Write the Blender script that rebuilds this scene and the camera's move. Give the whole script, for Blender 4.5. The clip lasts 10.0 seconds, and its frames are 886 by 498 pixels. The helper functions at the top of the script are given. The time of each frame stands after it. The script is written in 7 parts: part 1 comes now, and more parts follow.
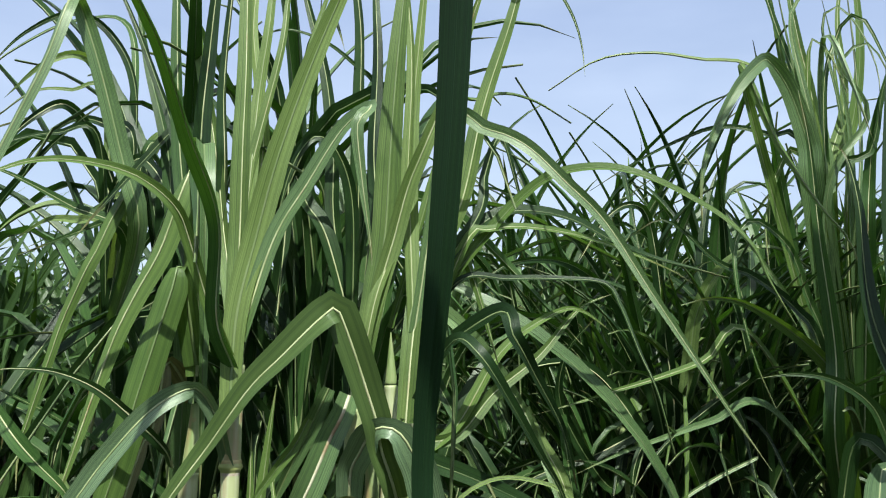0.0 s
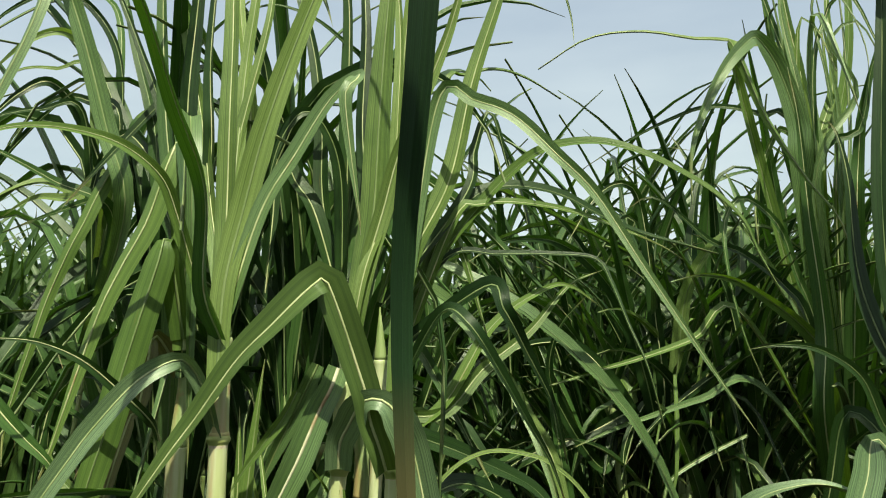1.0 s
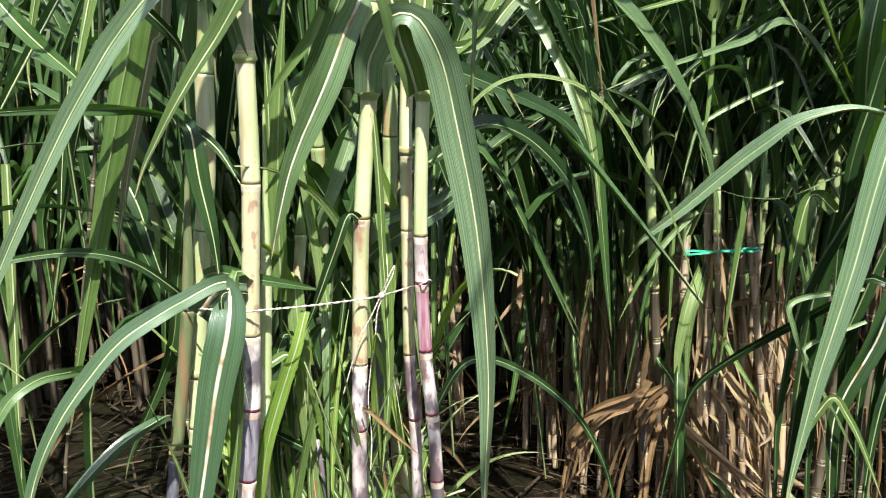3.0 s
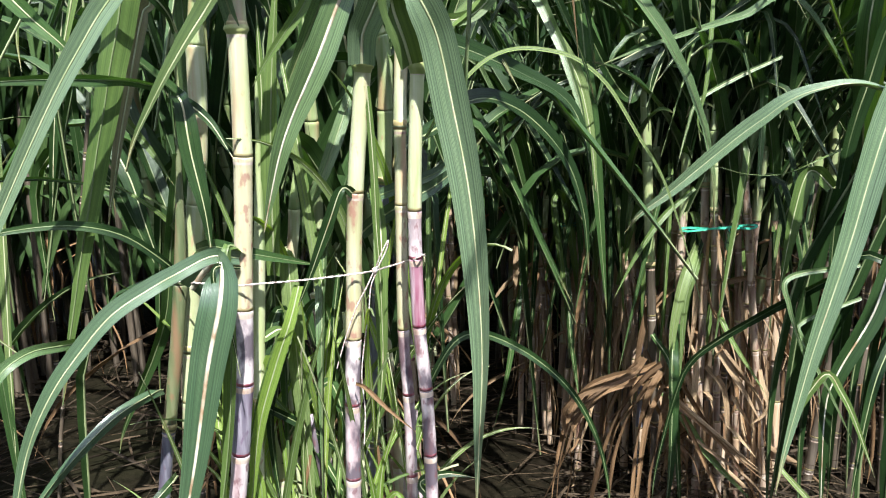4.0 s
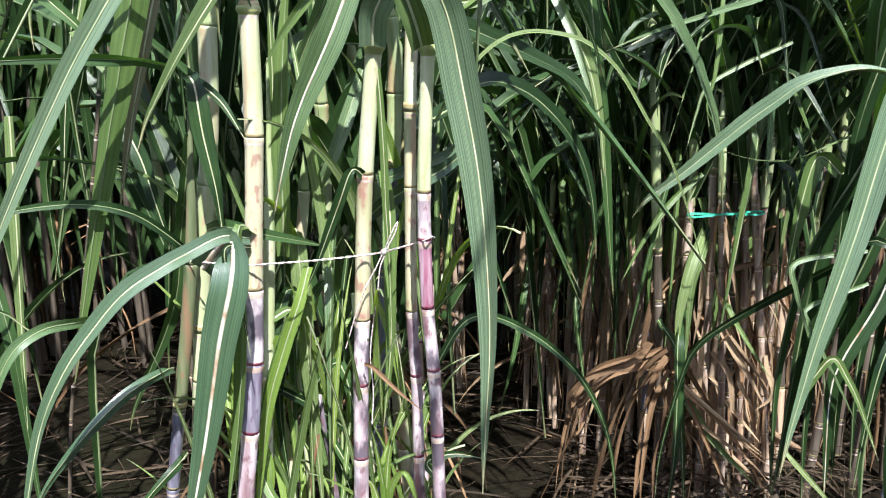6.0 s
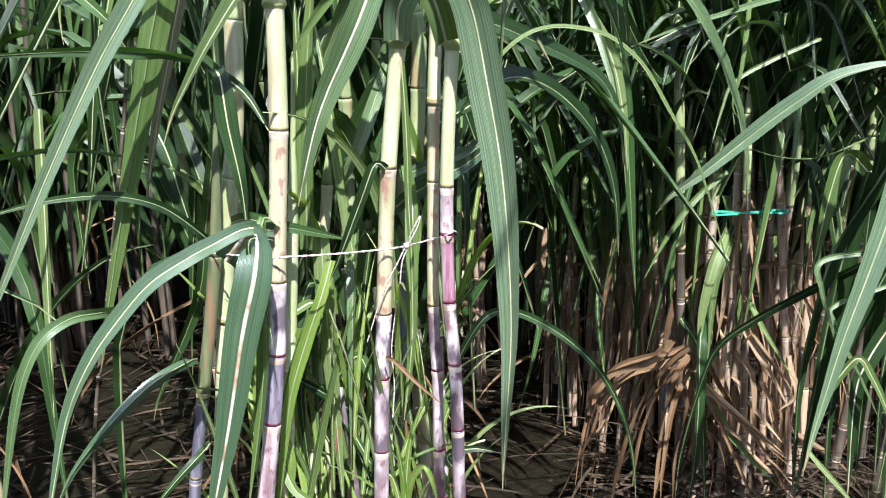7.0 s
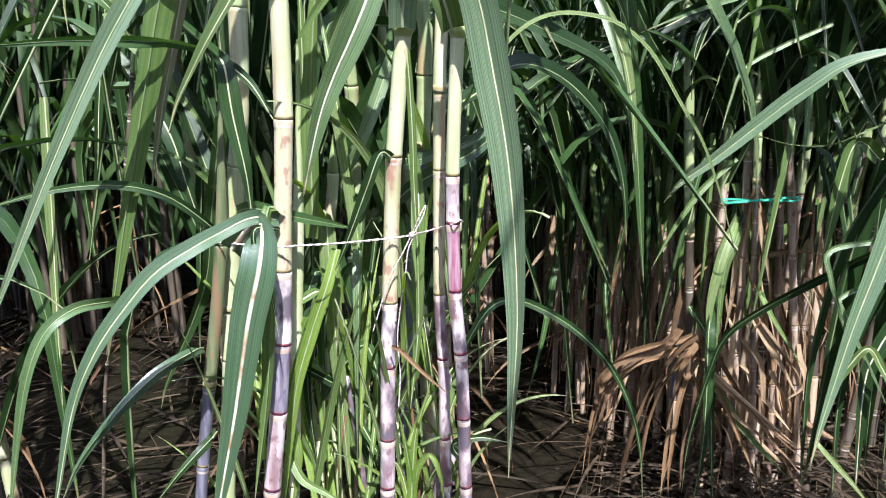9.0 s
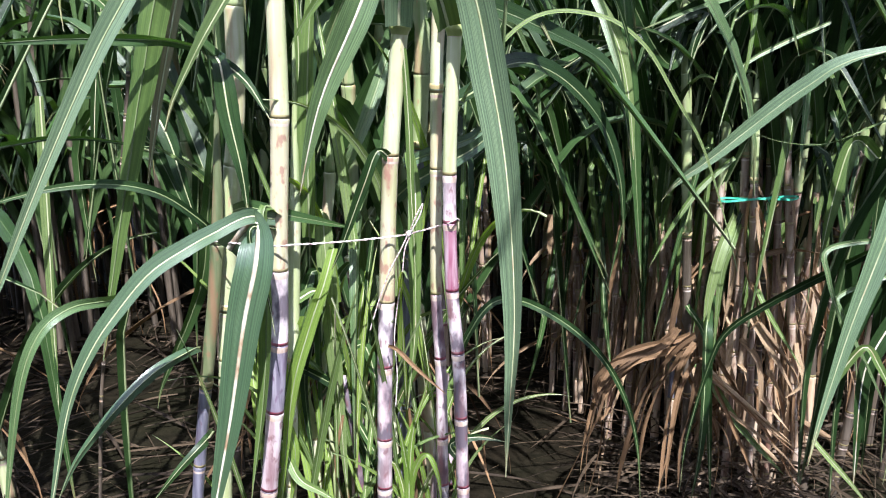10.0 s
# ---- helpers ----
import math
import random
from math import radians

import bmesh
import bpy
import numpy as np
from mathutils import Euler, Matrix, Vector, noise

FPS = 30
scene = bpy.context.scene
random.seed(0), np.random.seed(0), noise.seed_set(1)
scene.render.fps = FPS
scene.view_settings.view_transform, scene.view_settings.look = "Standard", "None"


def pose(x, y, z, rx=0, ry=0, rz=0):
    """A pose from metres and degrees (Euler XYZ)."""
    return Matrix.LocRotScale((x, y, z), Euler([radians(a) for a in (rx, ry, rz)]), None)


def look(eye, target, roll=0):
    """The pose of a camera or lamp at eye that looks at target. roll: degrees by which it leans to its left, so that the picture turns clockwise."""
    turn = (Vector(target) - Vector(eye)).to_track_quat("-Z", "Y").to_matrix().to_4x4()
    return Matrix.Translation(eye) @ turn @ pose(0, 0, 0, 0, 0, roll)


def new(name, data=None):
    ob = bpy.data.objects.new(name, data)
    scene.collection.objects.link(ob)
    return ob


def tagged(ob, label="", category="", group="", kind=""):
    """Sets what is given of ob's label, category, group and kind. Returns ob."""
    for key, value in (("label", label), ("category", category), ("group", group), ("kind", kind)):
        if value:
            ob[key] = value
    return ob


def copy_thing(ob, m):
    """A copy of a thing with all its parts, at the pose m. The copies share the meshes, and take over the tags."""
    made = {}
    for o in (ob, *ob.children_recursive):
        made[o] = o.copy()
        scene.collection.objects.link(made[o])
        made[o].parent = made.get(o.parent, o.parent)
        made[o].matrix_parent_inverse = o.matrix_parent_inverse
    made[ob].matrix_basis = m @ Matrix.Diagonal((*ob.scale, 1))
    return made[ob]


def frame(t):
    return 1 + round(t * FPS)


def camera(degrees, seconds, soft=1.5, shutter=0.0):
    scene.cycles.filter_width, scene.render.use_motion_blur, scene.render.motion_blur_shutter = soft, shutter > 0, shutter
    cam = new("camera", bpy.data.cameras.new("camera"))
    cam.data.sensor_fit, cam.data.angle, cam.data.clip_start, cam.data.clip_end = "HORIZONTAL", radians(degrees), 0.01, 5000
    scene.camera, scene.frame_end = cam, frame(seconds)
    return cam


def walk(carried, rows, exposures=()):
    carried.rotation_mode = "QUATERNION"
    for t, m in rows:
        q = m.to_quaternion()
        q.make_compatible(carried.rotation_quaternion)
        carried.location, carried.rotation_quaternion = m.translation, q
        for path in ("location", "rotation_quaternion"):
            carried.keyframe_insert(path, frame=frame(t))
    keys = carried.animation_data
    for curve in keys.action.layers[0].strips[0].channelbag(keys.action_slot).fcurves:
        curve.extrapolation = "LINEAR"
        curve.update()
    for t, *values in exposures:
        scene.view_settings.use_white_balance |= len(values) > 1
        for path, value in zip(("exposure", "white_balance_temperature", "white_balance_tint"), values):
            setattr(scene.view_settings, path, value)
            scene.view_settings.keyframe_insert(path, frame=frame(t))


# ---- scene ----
cam = camera(57.7, 10.0, soft=1.1)
METRES, EYE, TILT, LEAN, TURN = 0.29, 1.60, 9.0, 0.0, 0.0
ROWS = [
    (0.0, 0.0, 0.0, 0.0, 0.0, 0.0, -0.0),
    (0.5, 0.0121, 0.0055, -0.0426, -0.57, 0.97, 0.1),
    (1.0, 0.0082, 0.0308, -0.1494, -0.67, -0.26, 0.15),
    (1.5, 0.0031, 0.0997, -0.4378, -0.53, -10.02, 0.28),
    (2.0, -0.0342, 0.0722, -0.6711, -0.24, -17.25, 0.87),
    (2.5, -0.0674, 0.053, -0.7094, 0.48, -19.13, 1.06),
    (4.0, -0.036, 0.0844, -0.7565, 0.57, -21.68, 0.64),
    (4.5, -0.044, 0.0749, -0.7439, 0.49, -21.8, 0.66),
    (5.0, -0.0393, 0.0742, -0.7531, 0.5, -21.79, 0.65),
    (5.5, -0.0473, 0.0603, -0.7615, 0.59, -22.44, 0.48),
    (7.0, -0.0651, 0.0296, -0.7849, 2.69, -22.79, 0.39),
    (7.5, -0.0505, 0.0455, -0.783, 3.23, -23.18, 0.58),
    (8.0, -0.0405, 0.0621, -0.7939, 3.35, -23.49, 0.59),
    (8.5, -0.0435, 0.0632, -0.7901, 3.34, -23.72, 0.6),
    (9.0, -0.0417, 0.0598, -0.7761, 3.34, -23.79, 0.65),
    (9.5, -0.0393, 0.0655, -0.7789, 3.29, -23.79, 0.63),
    (10.0, -0.0346, 0.0703, -0.7849, 3.2, -23.82, 0.65),
]
EXPOSURES = [(0.0, 0.57, 6300, -6), (0.7, 0.48, 7100, -16), (1.0, 0.55, 7850, -17), (1.4, 0.85, 10000, -20), (2.0, 1.14, 8900, -12), (2.7, 1.32, 6700, 0), (4.0, 1.36, 5900, 12), (6.0, 1.38, 5700, 16), (10.0, 1.4, 5600, 19)]
walk(cam, [(t, pose(0, 0, EYE, TILT, LEAN, TURN) @ pose(METRES * x, METRES * y, METRES * z, 90 + pitch, roll, yaw)) for t, x, y, z, yaw, pitch, roll in ROWS], EXPOSURES)

# ---- world and sun ----
SUN_HIGH, SUN_ROUND = 56.0, 167.0  # degrees above the horizon; clockwise from +y
world = bpy.data.worlds.new("sky")
scene.world = world
world.use_nodes = True
wn = world.node_tree.nodes
sky = wn.new("ShaderNodeTexSky")
sky.sky_type = "NISHITA"
sky.sun_disc = False
sky.sun_elevation, sky.sun_rotation = radians(SUN_HIGH), radians(SUN_ROUND)
sky.air_density, sky.dust_density, sky.ozone_density = 1.0, 2.0, 1.0
wn["Background"].inputs["Strength"].default_value = 0.03
wl = world.node_tree.links
wl.new(sky.outputs[0], wn["Background"].inputs["Color"])
# bright haze that thins towards the zenith, the same all round, with faint streaks of cloud
way = wn.new("ShaderNodeTexCoord")
up = wn.new("ShaderNodeSeparateXYZ")
wl.new(way.outputs["Generated"], up.inputs[0])
thin = wn.new("ShaderNodeValToRGB")
for e, (p, c) in zip([thin.color_ramp.elements[0], thin.color_ramp.elements[1], thin.color_ramp.elements.new(0.5)], ((0.0, (0.60, 0.615, 0.79)), (0.62, (0.12, 0.14, 0.18)), (0.42, (0.42, 0.455, 0.70)))):
    e.position, e.color = p, (*c, 1)
wl.new(up.outputs["Z"], thin.inputs["Fac"])
cloud = wn.new("ShaderNodeTexNoise")
cloud.inputs["Scale"].default_value, cloud.inputs["Detail"].default_value = 2.2, 5.0
squash = wn.new("ShaderNodeMapping")
squash.inputs["Scale"].default_value = (1.0, 1.0, 3.5)
wl.new(way.outputs["Generated"], squash.inputs["Vector"])
wl.new(squash.outputs[0], cloud.inputs["Vector"])
streak = wn.new("ShaderNodeValToRGB")
streak.color_ramp.elements[0].position, streak.color_ramp.elements[0].color = 0.42, (1, 1, 1, 1)
streak.color_ramp.elements[1].position, streak.color_ramp.elements[1].color = 0.72, (1.3, 1.26, 1.18, 1)
wl.new(cloud.outputs["Fac"], streak.inputs["Fac"])
both = wn.new("ShaderNodeMix")
both.data_type, both.blend_type = "RGBA", "MULTIPLY"
both.inputs[0].default_value = 1.0
wl.new(thin.outputs[0], both.inputs[6])
wl.new(streak.outputs[0], both.inputs[7])
haze = wn.new("ShaderNodeBackground")
haze.inputs["Strength"].default_value = 0.71
wl.new(both.outputs[2], haze.inputs["Color"])
total = wn.new("ShaderNodeAddShader")
wl.new(wn["Background"].outputs[0], total.inputs[0])
wl.new(haze.outputs[0], total.inputs[1])
wl.new(total.outputs[0], wn["World Output"].inputs["Surface"])
sun = new("sun", bpy.data.lights.new("sun", "SUN"))
sun.data.energy, sun.data.angle, sun.data.color = 5.0, radians(0.6), (1.0, 0.95, 0.86)
sun_way = Vector((math.sin(radians(SUN_ROUND)) * math.cos(radians(SUN_HIGH)), math.cos(radians(SUN_ROUND)) * math.cos(radians(SUN_HIGH)), math.sin(radians(SUN_HIGH))))
sun.matrix_world = look(sun_way * 20, (0, 0, 0))

# ---- materials ----


def material(name, rough=0.5):
    m = bpy.data.materials.new(name)
    m.use_nodes = True
    nt = m.node_tree
    b = nt.nodes["Principled BSDF"]
    b.inputs["Roughness"].default_value = rough
    return m, nt, b


def node(nt, kind, **settings):
    n = nt.nodes.new(kind)
    for key, value in settings.items():
        n.inputs[key].default_value = value
    return n


def ramp(nt, fac, stops):
    r = nt.nodes.new("ShaderNodeValToRGB")
    el = r.color_ramp.elements
    while len(el) < len(stops):
        el.new(0.5)
    for e, (p, c) in zip(el, stops):
        e.position, e.color = p, (*c, 1)
    nt.links.new(fac, r.inputs["Fac"])
    return r.outputs["Color"]


def mix(nt, fac, a, b, kind="MIX"):
    n = nt.nodes.new("ShaderNodeMix")
    n.data_type, n.blend_type = "RGBA", kind
    for socket, value in ((n.inputs[0], fac), (n.inputs[6], a), (n.inputs[7], b)):
        if isinstance(value, bpy.types.NodeSocket):
            nt.links.new(value, socket)
        else:
            socket.default_value = value if isinstance(value, float) else (*value, 1)
    return n.outputs[2]


def noise_of(nt, scale, vector, detail=3.0, stretch=None):
    n = node(nt, "ShaderNodeTexNoise", Scale=scale, Detail=detail)
    if stretch:
        mp = nt.nodes.new("ShaderNodeMapping")
        mp.inputs["Scale"].default_value = stretch
        nt.links.new(vector, mp.inputs["Vector"])
        vector = mp.outputs[0]
    nt.links.new(vector, n.inputs["Vector"])
    return n.outputs["Fac"]


def leaf_material(name, dark, light, through_colour, share=0.35, rough=0.45, spots=0.0, grain=0.34, island=False, dry_from=0.93, gloss=0.30, uneven=False, straw=(0.33, 0.25, 0.12)):
    """A blade: fine parallel veins along it, blotches, light shining through."""
    m, nt, b = material(name, rough)
    tc = nt.nodes.new("ShaderNodeTexCoord")
    uv = tc.outputs["UV"]
    if island:
        random_out = nt.nodes.new("ShaderNodeNewGeometry").outputs["Random Per Island"]
    else:
        random_out = nt.nodes.new("ShaderNodeObjectInfo").outputs["Random"]
    if uneven:
        random_out = ramp(nt, random_out, [(0.0, (0, 0, 0)), (0.5, (0.2, 0.2, 0.2)), (0.8, (0.6, 0.6, 0.6)), (1.0, (1, 1, 1))])
    veins = noise_of(nt, 1.0, uv, 2.0, (70.0, 0.8, 1.0))
    blotch = noise_of(nt, 9.0, tc.outputs["Object"], 4.0)
    base = mix(nt, random_out, dark, light)
    base = mix(nt, ramp(nt, blotch, [(0.35, (0, 0, 0)), (0.7, (1, 1, 1))]), base, mix(nt, 0.5, base, light))
    bands = noise_of(nt, 1.0, uv, 2.0, (8.0, 0.5, 1.0))
    base = mix(nt, 1.0, base, ramp(nt, bands, [(0.3, (0.72, 0.74, 0.74)), (0.7, (1.28, 1.24, 1.2))]), "MULTIPLY")
    lines = ramp(nt, veins, [(0.35, (1 - grain,) * 3), (0.65, (1 + grain * 0.6,) * 3)])
    base = mix(nt, 1.0, base, lines, "MULTIPLY")
    if spots:
        rust = noise_of(nt, 1.0, uv, 5.0, (6.0, 5.0, 1.0))
        base = mix(nt, ramp(nt, rust, [(0.66, (0, 0, 0)), (0.72, (spots,) * 3)]), base, (0.25, 0.13, 0.04))
    # tips dry to straw
    sep = nt.nodes.new("ShaderNodeSeparateXYZ")
    nt.links.new(uv, sep.inputs[0])
    base = mix(nt, ramp(nt, sep.outputs["Y"], [(dry_from, (0, 0, 0)), (min(1.0, dry_from + 0.07), (0.85, 0.85, 0.85))]), base, straw)
    nt.links.new(base, b.inputs["Base Color"])
    bump = node(nt, "ShaderNodeBump", Strength=0.25, Distance=0.002)
    nt.links.new(veins, bump.inputs["Height"])
    nt.links.new(bump.outputs[0], b.inputs["Normal"])
    b.inputs["Specular IOR Level"].default_value = gloss
    t = nt.nodes.new("ShaderNodeBsdfTranslucent")
    nt.links.new(mix(nt, 1.0, base, through_colour, "MULTIPLY"), t.inputs["Color"])
    ms = nt.nodes.new("ShaderNodeMixShader")
    ms.inputs[0].default_value = share
    nt.links.new(b.outputs[0], ms.inputs[1])
    nt.links.new(t.outputs[0], ms.inputs[2])
    nt.links.new(ms.outputs[0], nt.nodes["Material Output"].inputs["Surface"])
    return m


LEAF = leaf_material("cane_leaf", (0.006, 0.019, 0.0058), (0.060, 0.119, 0.035), (1.9, 2.3, 0.6), share=0.18, rough=0.36, spots=0.35, uneven=True)
LEAF_MID = leaf_material("broad_leaf", (0.072, 0.124, 0.032), (0.132, 0.202, 0.058), (1.8, 2.0, 0.5), share=0.2, rough=0.4, spots=0.3, grain=0.25)
# green blade with shade put into its base colour
LEAF_SHADED = leaf_material("shaded_green_leaf", (0.010, 0.026, 0.008), (0.024, 0.052, 0.015), (1.9, 2.2, 0.6), share=0.15, rough=0.36, grain=0.3)
LEAF_OLIVE = leaf_material("olive_leaf", (0.054, 0.090, 0.028), (0.078, 0.122, 0.040), (1.8, 1.9, 0.5), share=0.16, rough=0.42, grain=0.2)
LEAF_SPOTTED = leaf_material("spotted_leaf", (0.10, 0.105, 0.05), (0.17, 0.165, 0.085), (1.5, 1.5, 0.6), share=0.2, rough=0.55, spots=0.9, grain=0.3)
LEAF_FAR = leaf_material("field_leaf", (0.012, 0.030, 0.009), (0.082, 0.142, 0.046), (1.9, 2.2, 0.6), share=0.18, rough=0.36, island=True, uneven=True)
LEAF_YOUNG = leaf_material("young_leaf", (0.080, 0.135, 0.040), (0.225, 0.300, 0.110), (1.7, 1.9, 0.6), share=0.28, grain=0.42)
LEAF_TIPPED = leaf_material("dry_tipped_leaf", (0.010, 0.029, 0.012), (0.020, 0.048, 0.018), (1.2, 1.5, 0.5), share=0.10, dry_from=0.82, straw=(0.19, 0.125, 0.065))
# glossy blade, its base colour paled to look lit by the sun
LEAF_LIT_WAXY = leaf_material("lit_waxy_leaf", (0.075, 0.138, 0.048), (0.165, 0.245, 0.108), (1.6, 1.9, 0.5), share=0.18, rough=0.38, grain=0.6, gloss=0.6)
LEAF_BLOOM = leaf_material("bloomed_leaf", (0.046, 0.096, 0.043), (0.090, 0.148, 0.078), (1.4, 1.6, 0.6), share=0.14, rough=0.31, grain=0.5, gloss=1.0)
# part of the sheen is painted: a paler base colour under the gloss
LEAF_SHEEN = leaf_material("pale_sheen_leaf", (0.080, 0.146, 0.064), (0.172, 0.245, 0.142), (1.4, 1.6, 0.6), share=0.15, rough=0.34, spots=0.2, grain=0.6, gloss=0.6)
DRY = leaf_material("dry_leaf", (0.044, 0.026, 0.012), (0.325, 0.200, 0.098), (1.2, 1.0, 0.8), share=0.2, rough=0.75, grain=0.4, uneven=True)
# pale straw, lightened so that it looks sunlit beside the darker dry leaves
DRY_SUNLIT = leaf_material("sunlit_pale_dry_leaf", (0.20, 0.130, 0.068), (0.43, 0.315, 0.185), (1.2, 1.0, 0.8), share=0.2, rough=0.7, grain=0.4)
LEAF_LIME = leaf_material("lime_shoot", (0.13, 0.22, 0.035), (0.27, 0.38, 0.085), (1.7, 1.8, 0.5), share=0.35, grain=0.35)
# fallen straw, far darker than dry leaves because ground shade is in its colour
LITTER_SHADED = leaf_material("shaded_litter", (0.010, 0.007, 0.004), (0.085, 0.060, 0.034), (1.2, 1.0, 0.8), share=0.12, rough=0.8, grain=0.4, island=True)


def rib_material():
    m, nt, b = material("midrib", 0.4)
    tc = nt.nodes.new("ShaderNodeTexCoord")
    n = noise_of(nt, 14.0, tc.outputs["Object"], 3.0)
    c = ramp(nt, n, [(0.3, (0.28, 0.32, 0.15)), (0.62, (0.52, 0.53, 0.32)), (0.76, (0.36, 0.24, 0.13))])
    info = nt.nodes.new("ShaderNodeObjectInfo")
    c = mix(nt, ramp(nt, info.outputs["Random"], [(0.3, (0.8, 0.8, 0.8)), (0.7, (0, 0, 0))]), c, (0.10, 0.16, 0.05))
    nt.links.new(c, b.inputs["Base Color"])
    return m


RIB = rib_material()
RIB_DIM, nt_, b_ = material("far_midrib", 0.45)
tc_ = nt_.nodes.new("ShaderNodeTexCoord")
nt_.links.new(ramp(nt_, noise_of(nt_, 7.0, tc_.outputs["Object"], 3.0), [(0.35, (0.035, 0.07, 0.02)), (0.7, (0.27, 0.31, 0.15))]), b_.inputs["Base Color"])
RIB_PALE, nt_, b_ = material("broad_midrib", 0.4)
tc_ = nt_.nodes.new("ShaderNodeTexCoord")
nt_.links.new(ramp(nt_, noise_of(nt_, 16.0, tc_.outputs["Object"], 4.0), [(0.36, (0.30, 0.20, 0.11)), (0.5, (0.58, 0.54, 0.40)), (0.7, (0.66, 0.64, 0.50))]), b_.inputs["Base Color"])


def stalk_material(name, low, high, wax, rough=0.38, wax_share=0.5, streak=None, dusk=None, worn=0.0):
    """Smooth rind with streaks along the stalk and a patchy bloom of wax."""
    m, nt, b = material(name, rough)
    tc = nt.nodes.new("ShaderNodeTexCoord")
    info = nt.nodes.new("ShaderNodeObjectInfo")
    add = nt.nodes.new("ShaderNodeVectorMath")
    nt.links.new(tc.outputs["Object"], add.inputs[0])
    nt.links.new(info.outputs["Random"], add.inputs[1])
    patch = noise_of(nt, 14.0, add.outputs[0], 5.0, (1, 1, 0.35))
    fine = noise_of(nt, 90.0, add.outputs[0], 3.0, (1, 1, 0.08))
    c = ramp(nt, patch, [(0.32, low), (0.62, high)])
    c = mix(nt, ramp(nt, fine, [(0.42, (0, 0, 0)), (0.7, (wax_share,) * 3)]), c, wax)
    if dusk:
        cloudy = noise_of(nt, 30.0, add.outputs[0], 6.0, (1, 1, 0.5))
        old = ramp(nt, info.outputs["Random"], [(0.15, (0.2, 0.2, 0.2)), (0.6, (1, 1, 1))])
        c = mix(nt, mix(nt, 1.0, old, ramp(nt, cloudy, [(0.42, (0, 0, 0)), (0.56, (0.9, 0.9, 0.9))]), "MULTIPLY"), c, dusk)
    if streak:
        crack = noise_of(nt, 26.0, add.outputs[0], 6.0, (1, 1, 0.14))
        c = mix(nt, ramp(nt, crack, [(0.57 - worn, (0, 0, 0)), (0.69 - worn, (0.85, 0.85, 0.85))]), c, streak)
        spot = noise_of(nt, 70.0, add.outputs[0], 6.0, (1, 1, 0.5))
        c = mix(nt, ramp(nt, spot, [(0.62 - worn, (0, 0, 0)), (0.70 - worn, (0.75, 0.75, 0.75))]), c, streak)
    nt.links.new(c, b.inputs["Base Color"])
    bump = node(nt, "ShaderNodeBump", Strength=0.12, Distance=0.002)
    nt.links.new(fine, bump.inputs["Height"])
    nt.links.new(bump.outputs[0], b.inputs["Normal"])
    return m


GREEN_RIND = stalk_material("green_rind", (0.33, 0.38, 0.17), (0.48, 0.50, 0.28), (0.62, 0.62, 0.46), wax_share=0.5, streak=(0.38, 0.24, 0.15))
WORN_RIND = stalk_material("worn_rind", (0.34, 0.35, 0.16), (0.47, 0.43, 0.26), (0.58, 0.52, 0.42), wax_share=0.5, streak=(0.30, 0.15, 0.11), worn=0.07)
BLUISH_RIND = stalk_material("bluish_rind", (0.13, 0.115, 0.15), (0.26, 0.235, 0.27), (0.48, 0.45, 0.49), wax_share=0.6, streak=(0.12, 0.07, 0.12), worn=0.03)
PURPLE_RIND = stalk_material("purple_rind", (0.40, 0.28, 0.285), (0.62, 0.54, 0.525), (0.75, 0.705, 0.68), wax_share=0.7, streak=(0.17, 0.08, 0.085), dusk=(0.075, 0.06, 0.078), worn=0.05)
CRIMSON_RIND = stalk_material("crimson_rind", (0.23, 0.07, 0.11), (0.42, 0.27, 0.31), (0.62, 0.54, 0.55), wax_share=0.6, streak=(0.15, 0.04, 0.07))
# brown rind, its colour darkened to stand for shade inside the rows
SHADED_RIND = stalk_material("shaded_rind", (0.036, 0.030, 0.021), (0.095, 0.075, 0.052), (0.18, 0.15, 0.115), wax_share=0.5)
TAN_RIND = stalk_material("tan_rind", (0.15, 0.096, 0.060), (0.35, 0.255, 0.17), (0.60, 0.53, 0.42), rough=0.55, wax_share=0.5, streak=(0.13, 0.06, 0.04), worn=0.05)
COLLAR = stalk_material("yellowish_collar", (0.22, 0.28, 0.07), (0.40, 0.42, 0.16), (0.5, 0.5, 0.3), wax_share=0.2)
SLATE_RIND = stalk_material("slate_rind", (0.07, 0.07, 0.095), (0.16, 0.16, 0.20), (0.34, 0.33, 0.37), wax_share=0.5, streak=(0.09, 0.05, 0.07))
SHEATH = stalk_material("leaf_sheath", (0.155, 0.235, 0.075), (0.30, 0.355, 0.15), (0.44, 0.47, 0.28), rough=0.5, wax_share=0.6, streak=(0.34, 0.24, 0.12))
SHEATH_DULL = stalk_material("dull_sheath", (0.075, 0.105, 0.040), (0.145, 0.165, 0.075), (0.25, 0.26, 0.14), rough=0.55, wax_share=0.5, streak=(0.22, 0.13, 0.07), worn=0.02)
DEAD_SHEATH = stalk_material("dead_sheath", (0.24, 0.14, 0.08), (0.42, 0.30, 0.18), (0.58, 0.49, 0.36), rough=0.7, wax_share=0.6)
NODE_GREEN = stalk_material("node_band_yellow", (0.34, 0.29, 0.12), (0.46, 0.40, 0.20), (0.32, 0.22, 0.11), wax_share=0.6)
NODE_RED = stalk_material("node_ring_crimson", (0.16, 0.022, 0.045), (0.31, 0.075, 0.10), (0.46, 0.28, 0.28), wax_share=0.5)
NODE_PALE = stalk_material("root_band_cream", (0.36, 0.24, 0.16), (0.54, 0.45, 0.36), (0.66, 0.60, 0.53), rough=0.6, wax_share=0.6, streak=(0.16, 0.07, 0.05))
